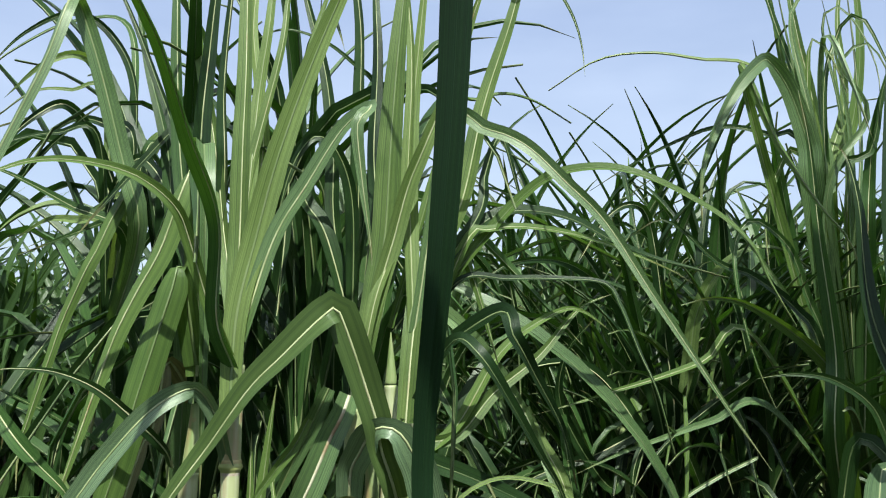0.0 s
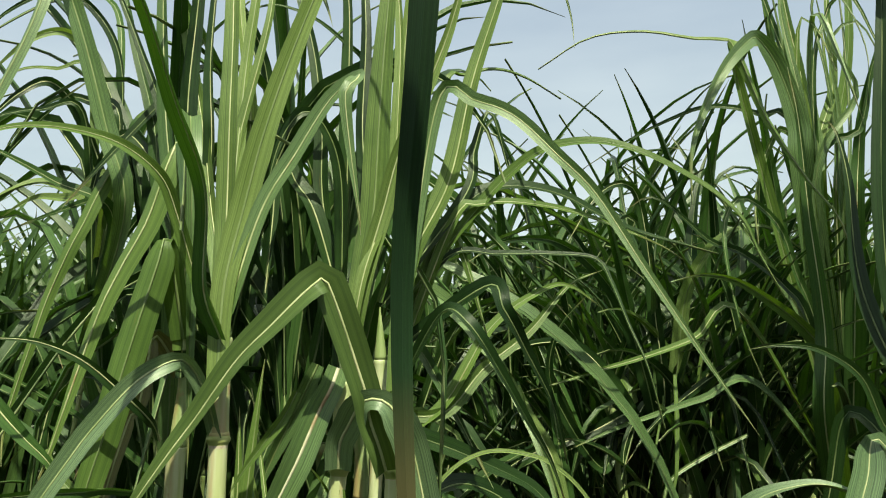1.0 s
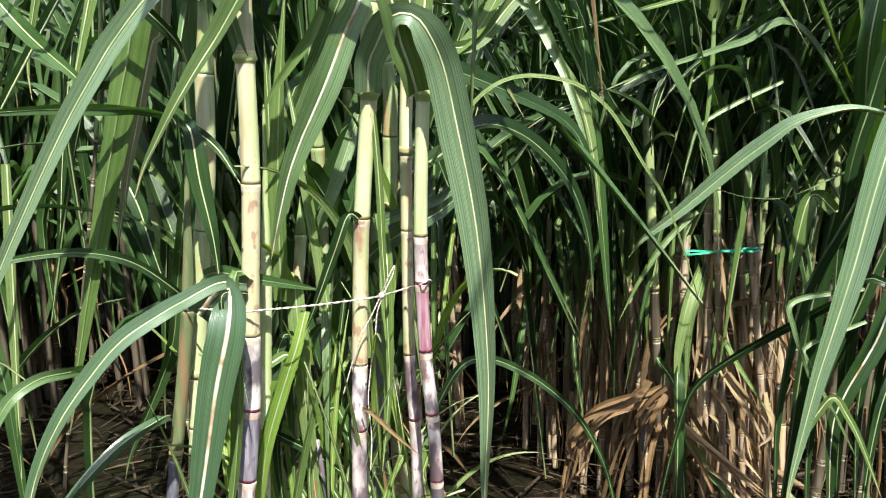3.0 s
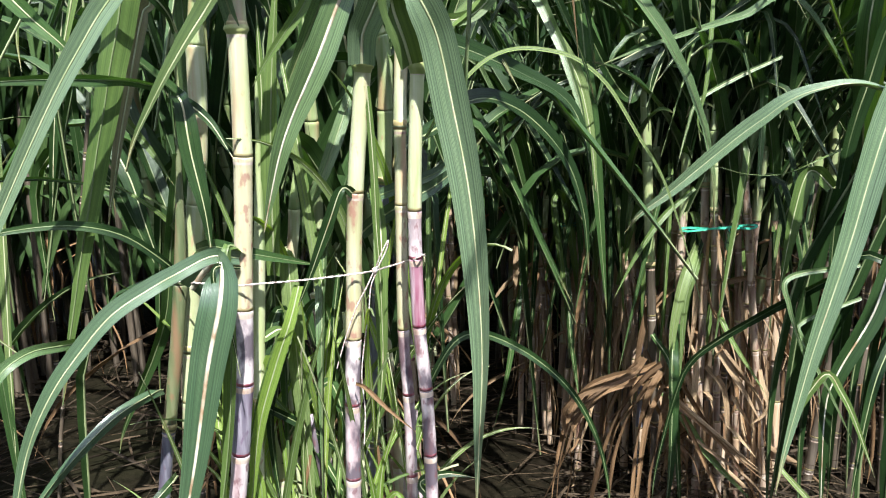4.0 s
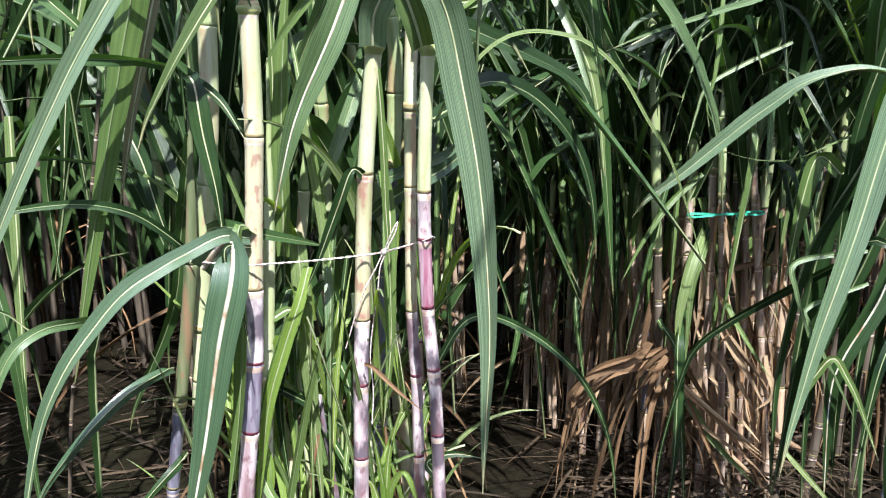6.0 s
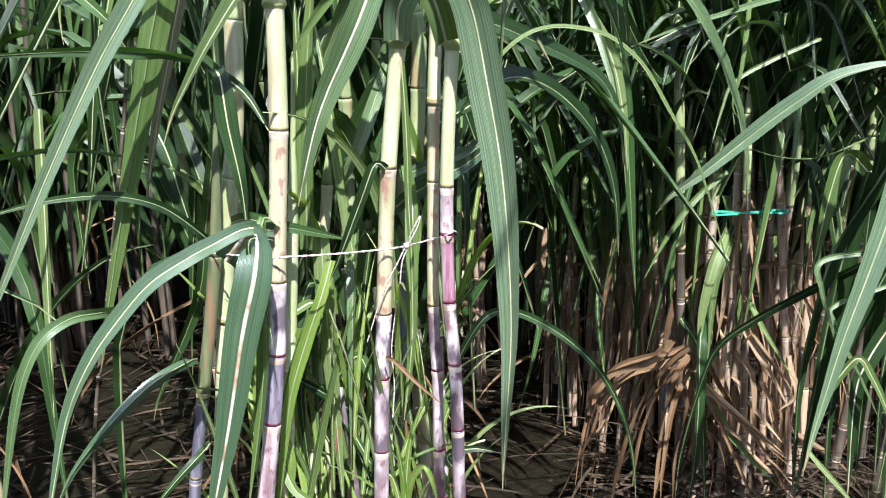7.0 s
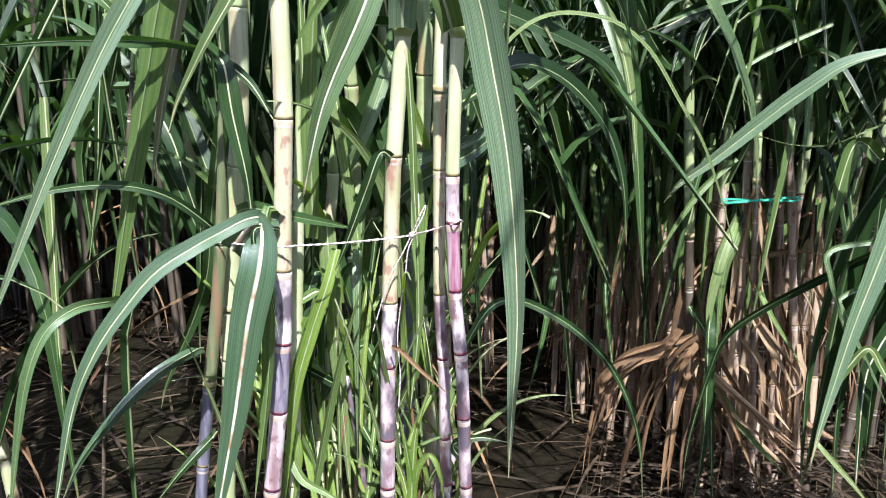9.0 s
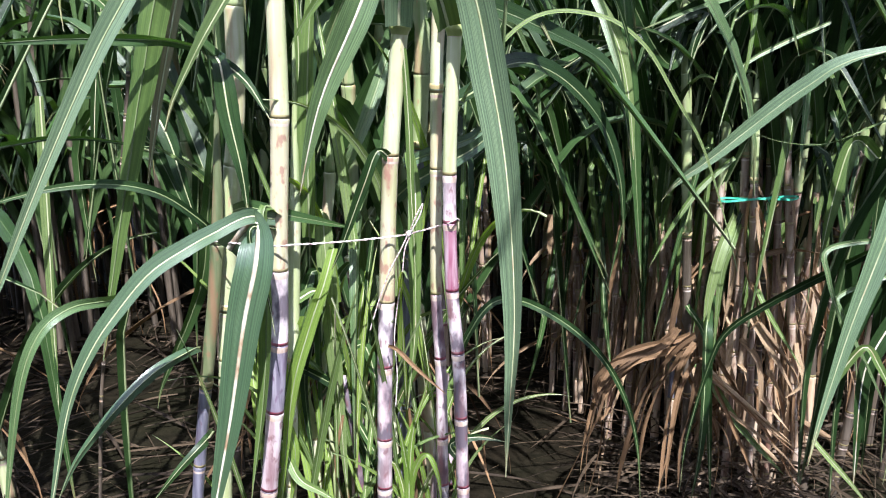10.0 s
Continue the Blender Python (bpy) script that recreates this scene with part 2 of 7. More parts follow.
SHEATH_PALE = stalk_material("pale_sheath", (0.31, 0.37, 0.15), (0.45, 0.48, 0.27), (0.62, 0.62, 0.47), rough=0.45, wax_share=0.65, streak=(0.42, 0.29, 0.18))
TWINE, nt_, b_ = material("twine", 0.9)
b_.inputs["Base Color"].default_value = (0.55, 0.48, 0.44, 1)
tc_ = nt_.nodes.new("ShaderNodeTexCoord")
nt_.links.new(ramp(nt_, noise_of(nt_, 220.0, tc_.outputs["Object"]), [(0.35, (0.34, 0.22, 0.19)), (0.6, (0.66, 0.62, 0.56))]), b_.inputs["Base Color"])
RIBBON_DULL, nt_, b_ = material("dull_green_ribbon", 0.5)
tc_ = nt_.nodes.new("ShaderNodeTexCoord")
nt_.links.new(ramp(nt_, noise_of(nt_, 60.0, tc_.outputs["Object"]), [(0.35, (0.015, 0.10, 0.06)), (0.65, (0.03, 0.17, 0.11))]), b_.inputs["Base Color"])
RIBBON, nt_, b_ = material("green_ribbon", 0.35)
tc_ = nt_.nodes.new("ShaderNodeTexCoord")
nt_.links.new(ramp(nt_, noise_of(nt_, 60.0, tc_.outputs["Object"]), [(0.35, (0.04, 0.38, 0.21)), (0.65, (0.12, 0.58, 0.38))]), b_.inputs["Base Color"])


def soil_material():
    m, nt, b = material("shaded_wet_soil", 0.8)
    tc = nt.nodes.new("ShaderNodeTexCoord")
    o = tc.outputs["Object"]
    big, small = noise_of(nt, 1.3, o, 4.0), noise_of(nt, 28.0, o, 6.0)
    # damp soil tones, lowered further to hold the shade between the rows
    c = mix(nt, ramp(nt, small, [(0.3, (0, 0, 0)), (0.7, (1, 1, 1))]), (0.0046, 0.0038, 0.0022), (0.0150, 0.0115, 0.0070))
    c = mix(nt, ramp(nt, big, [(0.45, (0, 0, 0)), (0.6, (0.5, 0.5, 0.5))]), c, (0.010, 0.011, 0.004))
    nt.links.new(c, b.inputs["Base Color"])
    b.inputs["Specular IOR Level"].default_value = 0.06
    nt.links.new(ramp(nt, big, [(0.4, (0.45, 0.45, 0.45)), (0.6, (0.95, 0.95, 0.95))]), b.inputs["Roughness"])
    bump = node(nt, "ShaderNodeBump", Strength=0.6, Distance=0.02)
    nt.links.new(small, bump.inputs["Height"])
    nt.links.new(bump.outputs[0], b.inputs["Normal"])
    return m


SOIL = soil_material()

# ---- builders ----


def mesh_of(name, verts, faces, uvs=None, smooth=True):
    me = bpy.data.meshes.new(name)
    me.from_pydata(verts, [], faces)
    if uvs:
        layer = me.uv_layers.new(name="UVMap")
        flat = [c for f in faces for v in f for c in uvs[v]]
        layer.data.foreach_set("uv", flat)
    if smooth:
        me.polygons.foreach_set("use_smooth", [True] * len(me.polygons))
    me.update()
    return me


def part(name, me, mat, parent, label=""):
    ob = new(name, me)
    if not me.materials:
        me.materials.append(mat)
    ob.parent = parent
    if label:
        ob["label"] = label
    return ob


def spline(pts, n):
    """n + 1 points at even steps along a smooth line through pts."""
    p = [Vector(q) for q in pts]
    p = [p[0] * 2 - p[1]] + p + [p[-1] * 2 - p[-2]]
    fine = []
    for i in range(1, len(p) - 2):
        a, b, c, d = p[i - 1:i + 3]
        for k in range(12):
            t = k / 12
            fine.append(0.5 * (2 * b + (c - a) * t + (2 * a - 5 * b + 4 * c - d) * t * t + (3 * b - a - 3 * c + d) * t ** 3))
    fine.append(p[-2])
    far = [0.0]
    for a, b in zip(fine, fine[1:]):
        far.append(far[-1] + (b - a).length)
    out, j = [], 0
    for k in range(n + 1):
        want = far[-1] * k / n
        while j < len(far) - 2 and far[j + 1] < want:
            j += 1
        span = far[j + 1] - far[j]
        out.append(fine[j].lerp(fine[j + 1], 0 if span < 1e-9 else (want - far[j]) / span))
    return out


def leaf_width(s, whole=True):
    w = min(1.0, 0.62 + 1.1 * s) if whole else 1.0
    return w * max(0.0, 1 - s ** 1.9) ** 0.9 * 1.06 + 0.02 * (1 - s)


def ribbon(line, width, facing, roll=0.0, turn=0.0, fold=0.22, whole=True, seed=0, edge=0.03, rib=0.0, crisp=False, split=False, late=1.0):
    """Vertices, faces and uv of a blade along line, folded up along its middle, with a hard crease there if split; and those of the midrib."""
    across = (-1, -0.55, 0, 0, 0.55, 1) if split else (-1, -0.55, 0, 0.55, 1)
    wide = len(across)
    rng = random.Random(seed)
    n = len(line) - 1
    f = Vector(facing).normalized()
    v, fa, uv, rv, rf, ruv = [], [], [], [], [], []
    last = None
    ph = [rng.uniform(0, 6.28) for _ in range(4)]
    thick = rib or rng.uniform(0.012, 0.026)
    # a blade narrows where it is bent sharply
    tight = [1.0] * (n + 1)
    for i in range(1, n):
        a, b = line[i] - line[i - 1], line[i + 1] - line[i]
        bend = a.angle(b, 0.0)
        if bend > 0.02 and not crisp:
            tight[i] = min(1.0, max(0.35, 1.2 * a.length / bend / width))
    tight = [min(1.0, (tight[max(0, i - 1)] + 2 * tight[i] + tight[min(n, i + 1)]) / 4) for i in range(n + 1)]
    for i, p in enumerate(line):
        s = i / n
        t = (line[min(n, i + 1)] - line[max(0, i - 1)]).normalized()
        w = t.cross(f)
        if w.length < 0.25 and last is not None:
            w = last - t * last.dot(t)
        w.normalize()
        if last is not None:
            if w.dot(last) < 0:
                w = -w
            w = (w + last * 0.8)
            w = (w - t * w.dot(t)).normalized()
        last = w.copy()
        a = radians(roll + turn * s + 6 * math.sin(5 * s + ph[0]))
        up = w.cross(t).normalized()
        wd = (w * math.cos(a) + up * math.sin(a)).normalized()
        nm = wd.cross(t).normalized()
        hw = 0.5 * width * leaf_width(s ** late, whole) * (1.0 if late == 1.0 else min(1.0, 0.35 + 1.3 * s)) * tight[i]
        for k, u in enumerate(across):
            wave = edge * hw * math.sin(s * (21 + 7 * u) + ph[1 + (u > 0)]) * abs(u)
            v.append(p + wd * (u * hw) + nm * (abs(u) * hw * fold + wave))
            uv.append((0.5 + 0.5 * u, s))
        rw = (thick * width * (1 - 0.85 * s) + 0.0004) if s < 0.97 else 0.0003
        for c, q in ((-1, 0.0008), (0, 0.002), (1, 0.0008), (0, -0.003)):
            rv.append(p + wd * (c * rw) + nm * (q + abs(c) * rw * fold - 0.0003))
            ruv.append((0.5 + 0.5 * c, s))
    for i in range(n):
        for k in range(wide - 1):
            if split and k == 2:
                continue
            a = i * wide + k
            fa.append((a, a + 1, a + wide + 1, a + wide))
        b = i * 4
        for k in range(4):
            rf.append((b + k, b + (k + 1) % 4, b + 4 + (k + 1) % 4, b + 4 + k))
    return v, fa, uv, rv, rf, ruv


LEAF_COUNT = [0]


def leaf(plant, width, facing, roll, *pts, mat=None, turn=0.0, fold=0.46, whole=True, label="", steps=44, rib=0.0, crisp=False, late=1.0):
    """One blade with its midrib, a part of plant, along a line through a few places."""
    LEAF_COUNT[0] += 1
    face = {"c": (0.0, -1.0, 0.25), "u": (0.0, -0.88, 0.47), "d": (0.0, -0.9, -0.45)}[facing]
    v, fa, uv, rv, rf, ruv = ribbon(spline(pts, steps), width, face, roll, turn, fold, whole, LEAF_COUNT[0], 0.03, rib or 0.026 + 0.026 * (LEAF_COUNT[0] * 0.618 % 1.0), crisp, True, late)
    origin = plant.location
    v, rv = [q - origin for q in v], [q - origin for q in rv]
    ob = part("dead_leaf" if mat in (DRY, DRY_SUNLIT) else "leaf", mesh_of("leaf", v, fa, uv), mat or LEAF, plant, label)
    if mat in (DRY, DRY_SUNLIT, LEAF_TIPPED):
        return ob
    part("midrib", mesh_of("midrib", rv, rf, ruv), RIB_PALE if rib >= 0.05 else RIB_DIM if mat is LEAF_SHADED else RIB, ob)
    return ob


def tube(line, radii, sides=10, cap=True):
    v, f = [], []
    n = len(line) - 1
    last = Vector((1, 0, 0))
    for i, p in enumerate(line):
        t = (line[min(n, i + 1)] - line[max(0, i - 1)]).normalized()
        x = (last - t * last.dot(t)).normalized()
        last = x
        y = t.cross(x)
        for k in range(sides):
            a = 2 * math.pi * k / sides
            v.append(p + (x * math.cos(a) + y * math.sin(a)) * radii[i])
        if i:
            for k in range(sides):
                a, b = (i - 1) * sides + k, (i - 1) * sides + (k + 1) % sides
                f.append((a, b, b + sides, a + sides))
    if cap:
        f.append(tuple(range(sides - 1, -1, -1)))
        f.append(tuple(range(n * sides, n * sides + sides)))
    return v, f


def point_on(line, z):
    """The place on an upright line at height z."""
    for a, b in zip(line, line[1:]):
        if min(a.z, b.z) <= z <= max(a.z, b.z):
            return a.lerp(b, (z - a.z) / ((b.z - a.z) or 1))
    return (line[0] if z < line[0].z else line[-1]).copy()


def stalk(plant, line, radius, heights, purple_below=0.0, sheath_above=9.0, sides=12, rind=None, dead=0.0, seed=1, odd=None):
    """Internodes between the given heights, each a piece with its own swelling and the band of its node."""
    o, rng = plant.location, random.Random(seed)
    for k, (lo, hi) in enumerate(zip(heights, heights[1:])):
        mid = 0.5 * (lo + hi)
        leafy = mid > sheath_above
        r = radius * (1.06 if leafy else 1.0)
        m = 1.0 / max(0.05, hi - lo)
        segs = [0, 0.0062 * m, 0.015 * m, 0.35, 0.62, 1 - 0.019 * m, 1 - 0.0125 * m, 1 - 0.008 * m, 1 - 0.0025 * m, 1]
        swell = [1.01, 1.03, 1.0, 0.98, 0.97, 0.98, 1.0, 1.04, 1.04, 1.0]
        dry = not leafy and rng.random() < dead
        if leafy or dry:
            swell = [1.08, 1.04, 1.0, 0.98, 1.0, 1.03, 1.05, 1.08, 1.1, 1.0]
        pts = [point_on(line, lo + (hi - lo) * s) - o for s in segs]
        if hi == heights[-1] and leafy:
            swell = [1.0, 0.97, 0.92, 0.7, 0.45, 0.26, 0.2, 0.16, 0.12, 0.06]
        v, f = tube(pts, [r * w for w in swell], sides)
        low = mid < purple_below
        mat = (SHEATH_PALE if sides > 8 and rind is None and hi < heights[-1] else SHEATH) if leafy else DEAD_SHEATH if dry else rind or (PURPLE_RIND if low else GREEN_RIND)
        if odd and k in odd:
            mat = odd[k]
        me = mesh_of("internode", v, f)
        me.materials.append(mat)
        if not (leafy or dry):
            me.materials.append(NODE_RED if low else NODE_GREEN)
            me.materials.append(NODE_PALE)
            for q in range(0, sides):
                me.polygons[q].material_index = 1
            for q in range(6 * sides, 8 * sides if low else 7 * sides):
                me.polygons[q].material_index = 2
        part("sheath" if leafy or dry else "internode", me, mat, plant, "dry brown sheath" if dry else "")
        if leafy and (k == 0 or 0.5 * (heights[k - 1] + lo) <= sheath_above) and sides > 8:
            v, f = tube([point_on(line, lo + d) - o for d in (-0.004, 0.002, 0.008, 0.013)], [r * q for q in (1.0, 1.05, 1.09, 1.03)], sides)
            part("collar", mesh_of("collar", v, f), NODE_GREEN, plant)


def plant_at(x, y, label, name="sugarcane_plant", group="sugarcane plants"):
    e = new(name)
    e.location = (x, y, 0)
    e.empty_display_size = 0.05
    return tagged(e, label, "sugarcane", group)

# ---- the near clump: stalks ----
plant_a = plant_at(-0.482, 1.380, "tall sugarcane with pale green and purple stalk tied with twine")
plant_a_line = [Vector(q) for q in ((-0.482, 1.380, 0.000), (-0.417, 1.380, 0.537), (-0.379, 1.380, 0.849), (-0.370, 1.380, 1.033), (-0.357, 1.380, 1.236), (-0.354, 1.380, 1.400), (-0.354, 1.380, 1.448), (-0.355, 1.380, 1.674))]
stalk(plant_a, spline(plant_a_line, 24), 0.0160, [0.000, 0.033, 0.138, 0.243, 0.348, 0.453, 0.558, 0.716, 0.849, 0.985, 1.248, 1.450, 1.619, 1.674], 0.95, 1.44, 14, None, odd={7: BLUISH_RIND, 9: WORN_RIND})
plant_b = plant_at(-0.220, 1.470, "sugarcane with cream green stalk turning purple below, tied with twine")
plant_b_line = [Vector(q) for q in ((-0.220, 1.470, 0.000), (-0.209, 1.470, 0.488), (-0.203, 1.470, 0.762), (-0.197, 1.470, 0.900), (-0.185, 1.470, 1.166), (-0.164, 1.470, 1.394), (-0.159, 1.470, 1.522), (-0.126, 1.500, 1.744))]
stalk(plant_b, spline(plant_b_line, 24), 0.0148, [0.000, 0.093, 0.198, 0.303, 0.408, 0.513, 0.618, 0.770, 0.900, 1.173, 1.393, 1.543, 1.693, 1.744], 0.96, 1.39, 14, None, odd={8: WORN_RIND})
plant_c = plant_at(-0.034, 1.450, "sugarcane with cream upper stalk and crimson purple lower joints")
plant_c_line = [Vector(q) for q in ((-0.034, 1.450, 0.000), (-0.052, 1.450, 0.508), (-0.061, 1.450, 0.781), (-0.074, 1.450, 0.925), (-0.079, 1.450, 1.153), (-0.070, 1.450, 1.387), (-0.068, 1.450, 1.482), (-0.053, 1.470, 1.672))]
stalk(plant_c, spline(plant_c_line, 24), 0.0123, [0.000, 0.112, 0.217, 0.322, 0.427, 0.532, 0.677, 0.809, 0.930, 1.057, 1.143, 1.389, 1.539, 1.672], 1.12, 1.39, 14, None, odd={8: CRIMSON_RIND})
plant_c2 = plant_at(-0.088, 1.540, "slender sugarcane with green and mauve jointed stalk")
plant_c2_line = [Vector(q) for q in ((-0.088, 1.540, 0.000), (-0.096, 1.540, 0.450), (-0.101, 1.540, 0.753), (-0.109, 1.540, 0.895), (-0.107, 1.540, 1.283), (-0.104, 1.540, 1.382), (-0.099, 1.560, 1.512), (-0.101, 1.560, 1.684))]
stalk(plant_c2, spline(plant_c2_line, 24), 0.0115, [0.000, 0.061, 0.166, 0.271, 0.376, 0.481, 0.586, 0.760, 0.895, 1.138, 1.283, 1.433, 1.583, 1.684], 0.92, 1.29, 14, None, odd={8: WORN_RIND})
plant_a2 = plant_at(-0.586, 1.500, "sugarcane with pale green sheathed stalk in the tied clump")
plant_a2_line = [Vector(q) for q in ((-0.586, 1.500, 0.000), (-0.546, 1.500, 0.458), (-0.499, 1.500, 0.990), (-0.464, 1.500, 1.270), (-0.462, 1.500, 1.402), (-0.452, 1.500, 1.476), (-0.450, 1.500, 1.710))]
stalk(plant_a2, spline(plant_a2_line, 24), 0.0156, [0.000, 0.030, 0.135, 0.240, 0.345, 0.450, 0.555, 0.660, 0.765, 0.870, 1.150, 1.430, 1.710], 0.00, 0.92, 14, None)
plant_d = plant_at(-0.643, 1.460, "sugarcane with dry green sheath and bluish purple lower stalk")
plant_d_line = [Vector(q) for q in ((-0.643, 1.460, 0.000), (-0.586, 1.460, 0.482), (-0.550, 1.460, 0.727), (-0.507, 1.460, 1.000), (-0.486, 1.460, 1.319))]
stalk(plant_d, spline(plant_d_line, 24), 0.0118, [0.000, 0.030, 0.135, 0.240, 0.345, 0.450, 0.555, 0.727, 1.010, 1.319], 0.00, 0.73, 14, SLATE_RIND, odd={7: SHEATH_DULL, 8: SHEATH_DULL})
plant_b2 = plant_at(-0.222, 1.750, "greyish green sugarcane standing behind the tied stalks")
plant_b2_line = [Vector(q) for q in ((-0.222, 1.750, 0.000), (-0.206, 1.750, 0.361), (-0.190, 1.750, 0.718), (-0.160, 1.750, 1.104), (-0.148, 1.750, 1.432), (-0.159, 1.750, 1.449), (-0.211, 1.750, 1.647))]
stalk(plant_b2, spline(plant_b2_line, 24), 0.0150, [0.000, 0.033, 0.138, 0.243, 0.348, 0.453, 0.558, 0.663, 0.917, 1.152, 1.302, 1.452, 1.647], 0.00, 1.16, 12, SLATE_RIND)
plant_e = plant_at(-0.301, 1.720, "thin whitish purple young cane in the clump")
plant_e_line = [Vector(q) for q in ((-0.301, 1.720, 0.000), (-0.299, 1.720, 0.329), (-0.297, 1.720, 0.540), (-0.302, 1.720, 0.806), (-0.311, 1.720, 0.918))]
stalk(plant_e, spline(plant_e_line, 24), 0.0090, [0.000, 0.120, 0.225, 0.330, 0.435, 0.540, 0.716, 0.884, 0.918], 0.88, 9.00, 14, None)
plant_f = plant_at(-0.436, 1.500, "green sheathed young cane at the heart of the clump")
plant_f_line = [Vector(q) for q in ((-0.436, 1.500, 0.000), (-0.406, 1.500, 0.463), (-0.387, 1.500, 0.761), (-0.363, 1.500, 1.174), (-0.356, 1.500, 1.376))]
stalk(plant_f, spline(plant_f_line, 24), 0.0107, [0.000, 0.072, 0.177, 0.282, 0.387, 0.492, 0.597, 0.761, 1.061, 1.376], 0.00, 0.77, 14, None)
plant_g = plant_at(-0.394, 1.660, "dusky lower cane with dead sheaths in the clump")
plant_g_line = [Vector(q) for q in ((-0.394, 1.660, 0.000), (-0.389, 1.660, 0.363), (-0.387, 1.660, 0.512), (-0.405, 1.660, 0.667), (-0.341, 1.660, 1.026), (-0.330, 1.660, 1.191))]
stalk(plant_g, spline(plant_g_line, 24), 0.0110, [0.000, 0.092, 0.197, 0.302, 0.407, 0.512, 0.662, 0.812, 0.962, 1.112, 1.191], 0.00, 0.59, 12, None)
plant_l = plant_at(-1.077, 1.950, "leafy sugarcane beside the clump with long drooping blades")
plant_l_line = [Vector(q) for q in ((-1.077, 1.950, 0.000), (-1.021, 1.950, 0.466), (-0.952, 1.950, 0.808), (-0.856, 1.950, 1.334), (-0.782, 1.950, 1.931))]
stalk(plant_l, spline(plant_l_line, 24), 0.0051, [0.000, 0.041, 0.146, 0.251, 0.356, 0.461, 0.566, 0.671, 0.776, 0.881, 0.986, 1.091, 1.196, 1.301, 1.406, 1.511, 1.616, 1.721, 1.826, 1.931], 0.00, 1.33, 8, SHADED_RIND)
plant_r = plant_at(1.042, 2.300, "tall leafy sugarcane with broad arching blades")
plant_r_line = [Vector(q) for q in ((1.042, 2.300, 0.000), (1.176, 2.300, 1.451), (1.195, 2.300, 1.662))]
stalk(plant_r, spline(plant_r_line, 24), 0.0142, [0.000, 0.087, 0.192, 0.297, 0.402, 0.507, 0.612, 0.717, 0.822, 0.927, 1.032, 1.137, 1.242, 1.347, 1.452, 1.557, 1.662], 0.00, 0.76, 14, SHADED_RIND)
plant_n = plant_at(0.773, 1.500, "near sugarcane with broad green hanging blades, mostly coloured as in shade")
plant_n_line = [Vector(q) for q in ((0.773, 1.500, 0.000), (0.935, 1.500, 1.431), (0.974, 1.500, 1.778))]
stalk(plant_n, spline(plant_n_line, 24), 0.0114, [0.000, 0.098, 0.203, 0.308, 0.413, 0.518, 0.623, 0.728, 0.833, 0.938, 1.043, 1.148, 1.253, 1.358, 1.463, 1.568, 1.673, 1.778], 0.00, 1.11, 14, SLATE_RIND)
plant_m = plant_at(0.613, 2.300, "sugarcane hung with dead brown sheaths and leaves")
plant_m_line = [Vector(q) for q in ((0.613, 2.300, 0.000), (0.608, 2.300, 0.069), (0.563, 2.300, 0.680), (0.511, 2.300, 1.372), (0.501, 2.300, 1.507))]
stalk(plant_m, spline(plant_m_line, 24), 0.0131, [0.000, 0.093, 0.198, 0.348, 0.517, 0.680, 0.830, 0.980, 1.130, 1.280, 1.430, 1.507], 0.00, 0.79, 12, SHADED_RIND)
# ---- the near clump: blades ----
leaf(plant_a, 0.036, "c", 20, (-0.354, 1.358, 1.536), (-0.365, 1.408, 1.696), (-0.403, 1.460, 1.855), (-0.437, 1.500, 2.026), (-0.492, 1.550, 2.249), (-0.535, 1.580, 2.431), (-0.601, 1.620, 2.651), mat=LEAF_MID)
leaf(plant_a, 0.029, "c", -25, (-0.354, 1.358, 1.540), (-0.365, 1.418, 1.700), (-0.360, 1.500, 1.921), (-0.356, 1.540, 2.069), (-0.393, 1.580, 2.295), (-0.396, 1.600, 2.460), (-0.417, 1.620, 2.670), mat=LEAF_YOUNG)
leaf(plant_a, 0.024, "c", 5, (-0.354, 1.358, 1.541), (-0.356, 1.388, 1.701), (-0.325, 1.420, 1.861), (-0.307, 1.450, 1.938), (-0.289, 1.500, 2.095), (-0.267, 1.540, 2.253), (-0.227, 1.560, 2.404), (-0.166, 1.560, 2.543), mat=LEAF_YOUNG)
leaf(plant_b, 0.034, "c", -10, (-0.149, 1.457, 1.586), (-0.129, 1.508, 1.746), (-0.131, 1.580, 1.907), (-0.144, 1.620, 2.061), (-0.142, 1.660, 2.278), (-0.153, 1.700, 2.515), (-0.138, 1.700, 2.706))
leaf(plant_b, 0.029, "c", 25, (-0.150, 1.456, 1.581), (-0.122, 1.458, 1.741), (-0.077, 1.500, 1.891), (-0.065, 1.520, 2.078), (-0.063, 1.540, 2.245), (-0.077, 1.560, 2.439), (-0.086, 1.560, 2.613), mat=LEAF_YOUNG)
leaf(plant_b2, 0.038, "c", 10, (-0.205, 1.760, 1.705), (-0.249, 1.800, 1.952), (-0.256, 1.820, 2.119), (-0.281, 1.840, 2.315), (-0.336, 1.860, 2.521), (-0.379, 1.860, 2.705))
leaf(plant_b2, 0.042, "c", -20, (-0.199, 1.740, 1.712), (-0.260, 1.760, 1.909), (-0.307, 1.780, 1.983), (-0.344, 1.780, 2.054), (-0.352, 1.760, 1.882), (-0.359, 1.740, 1.729))
leaf(plant_b2, 0.035, "c", 20, (-0.193, 1.720, 1.710), (-0.195, 1.700, 1.965), (-0.228, 1.680, 2.078), (-0.274, 1.660, 2.106), (-0.317, 1.640, 2.034), (-0.343, 1.630, 1.918))
leaf(plant_a2, 0.031, "c", 15, (-0.460, 1.530, 1.734), (-0.553, 1.600, 1.943), (-0.603, 1.640, 2.026), (-0.652, 1.660, 2.056), (-0.704, 1.680, 1.995), (-0.733, 1.680, 1.836))
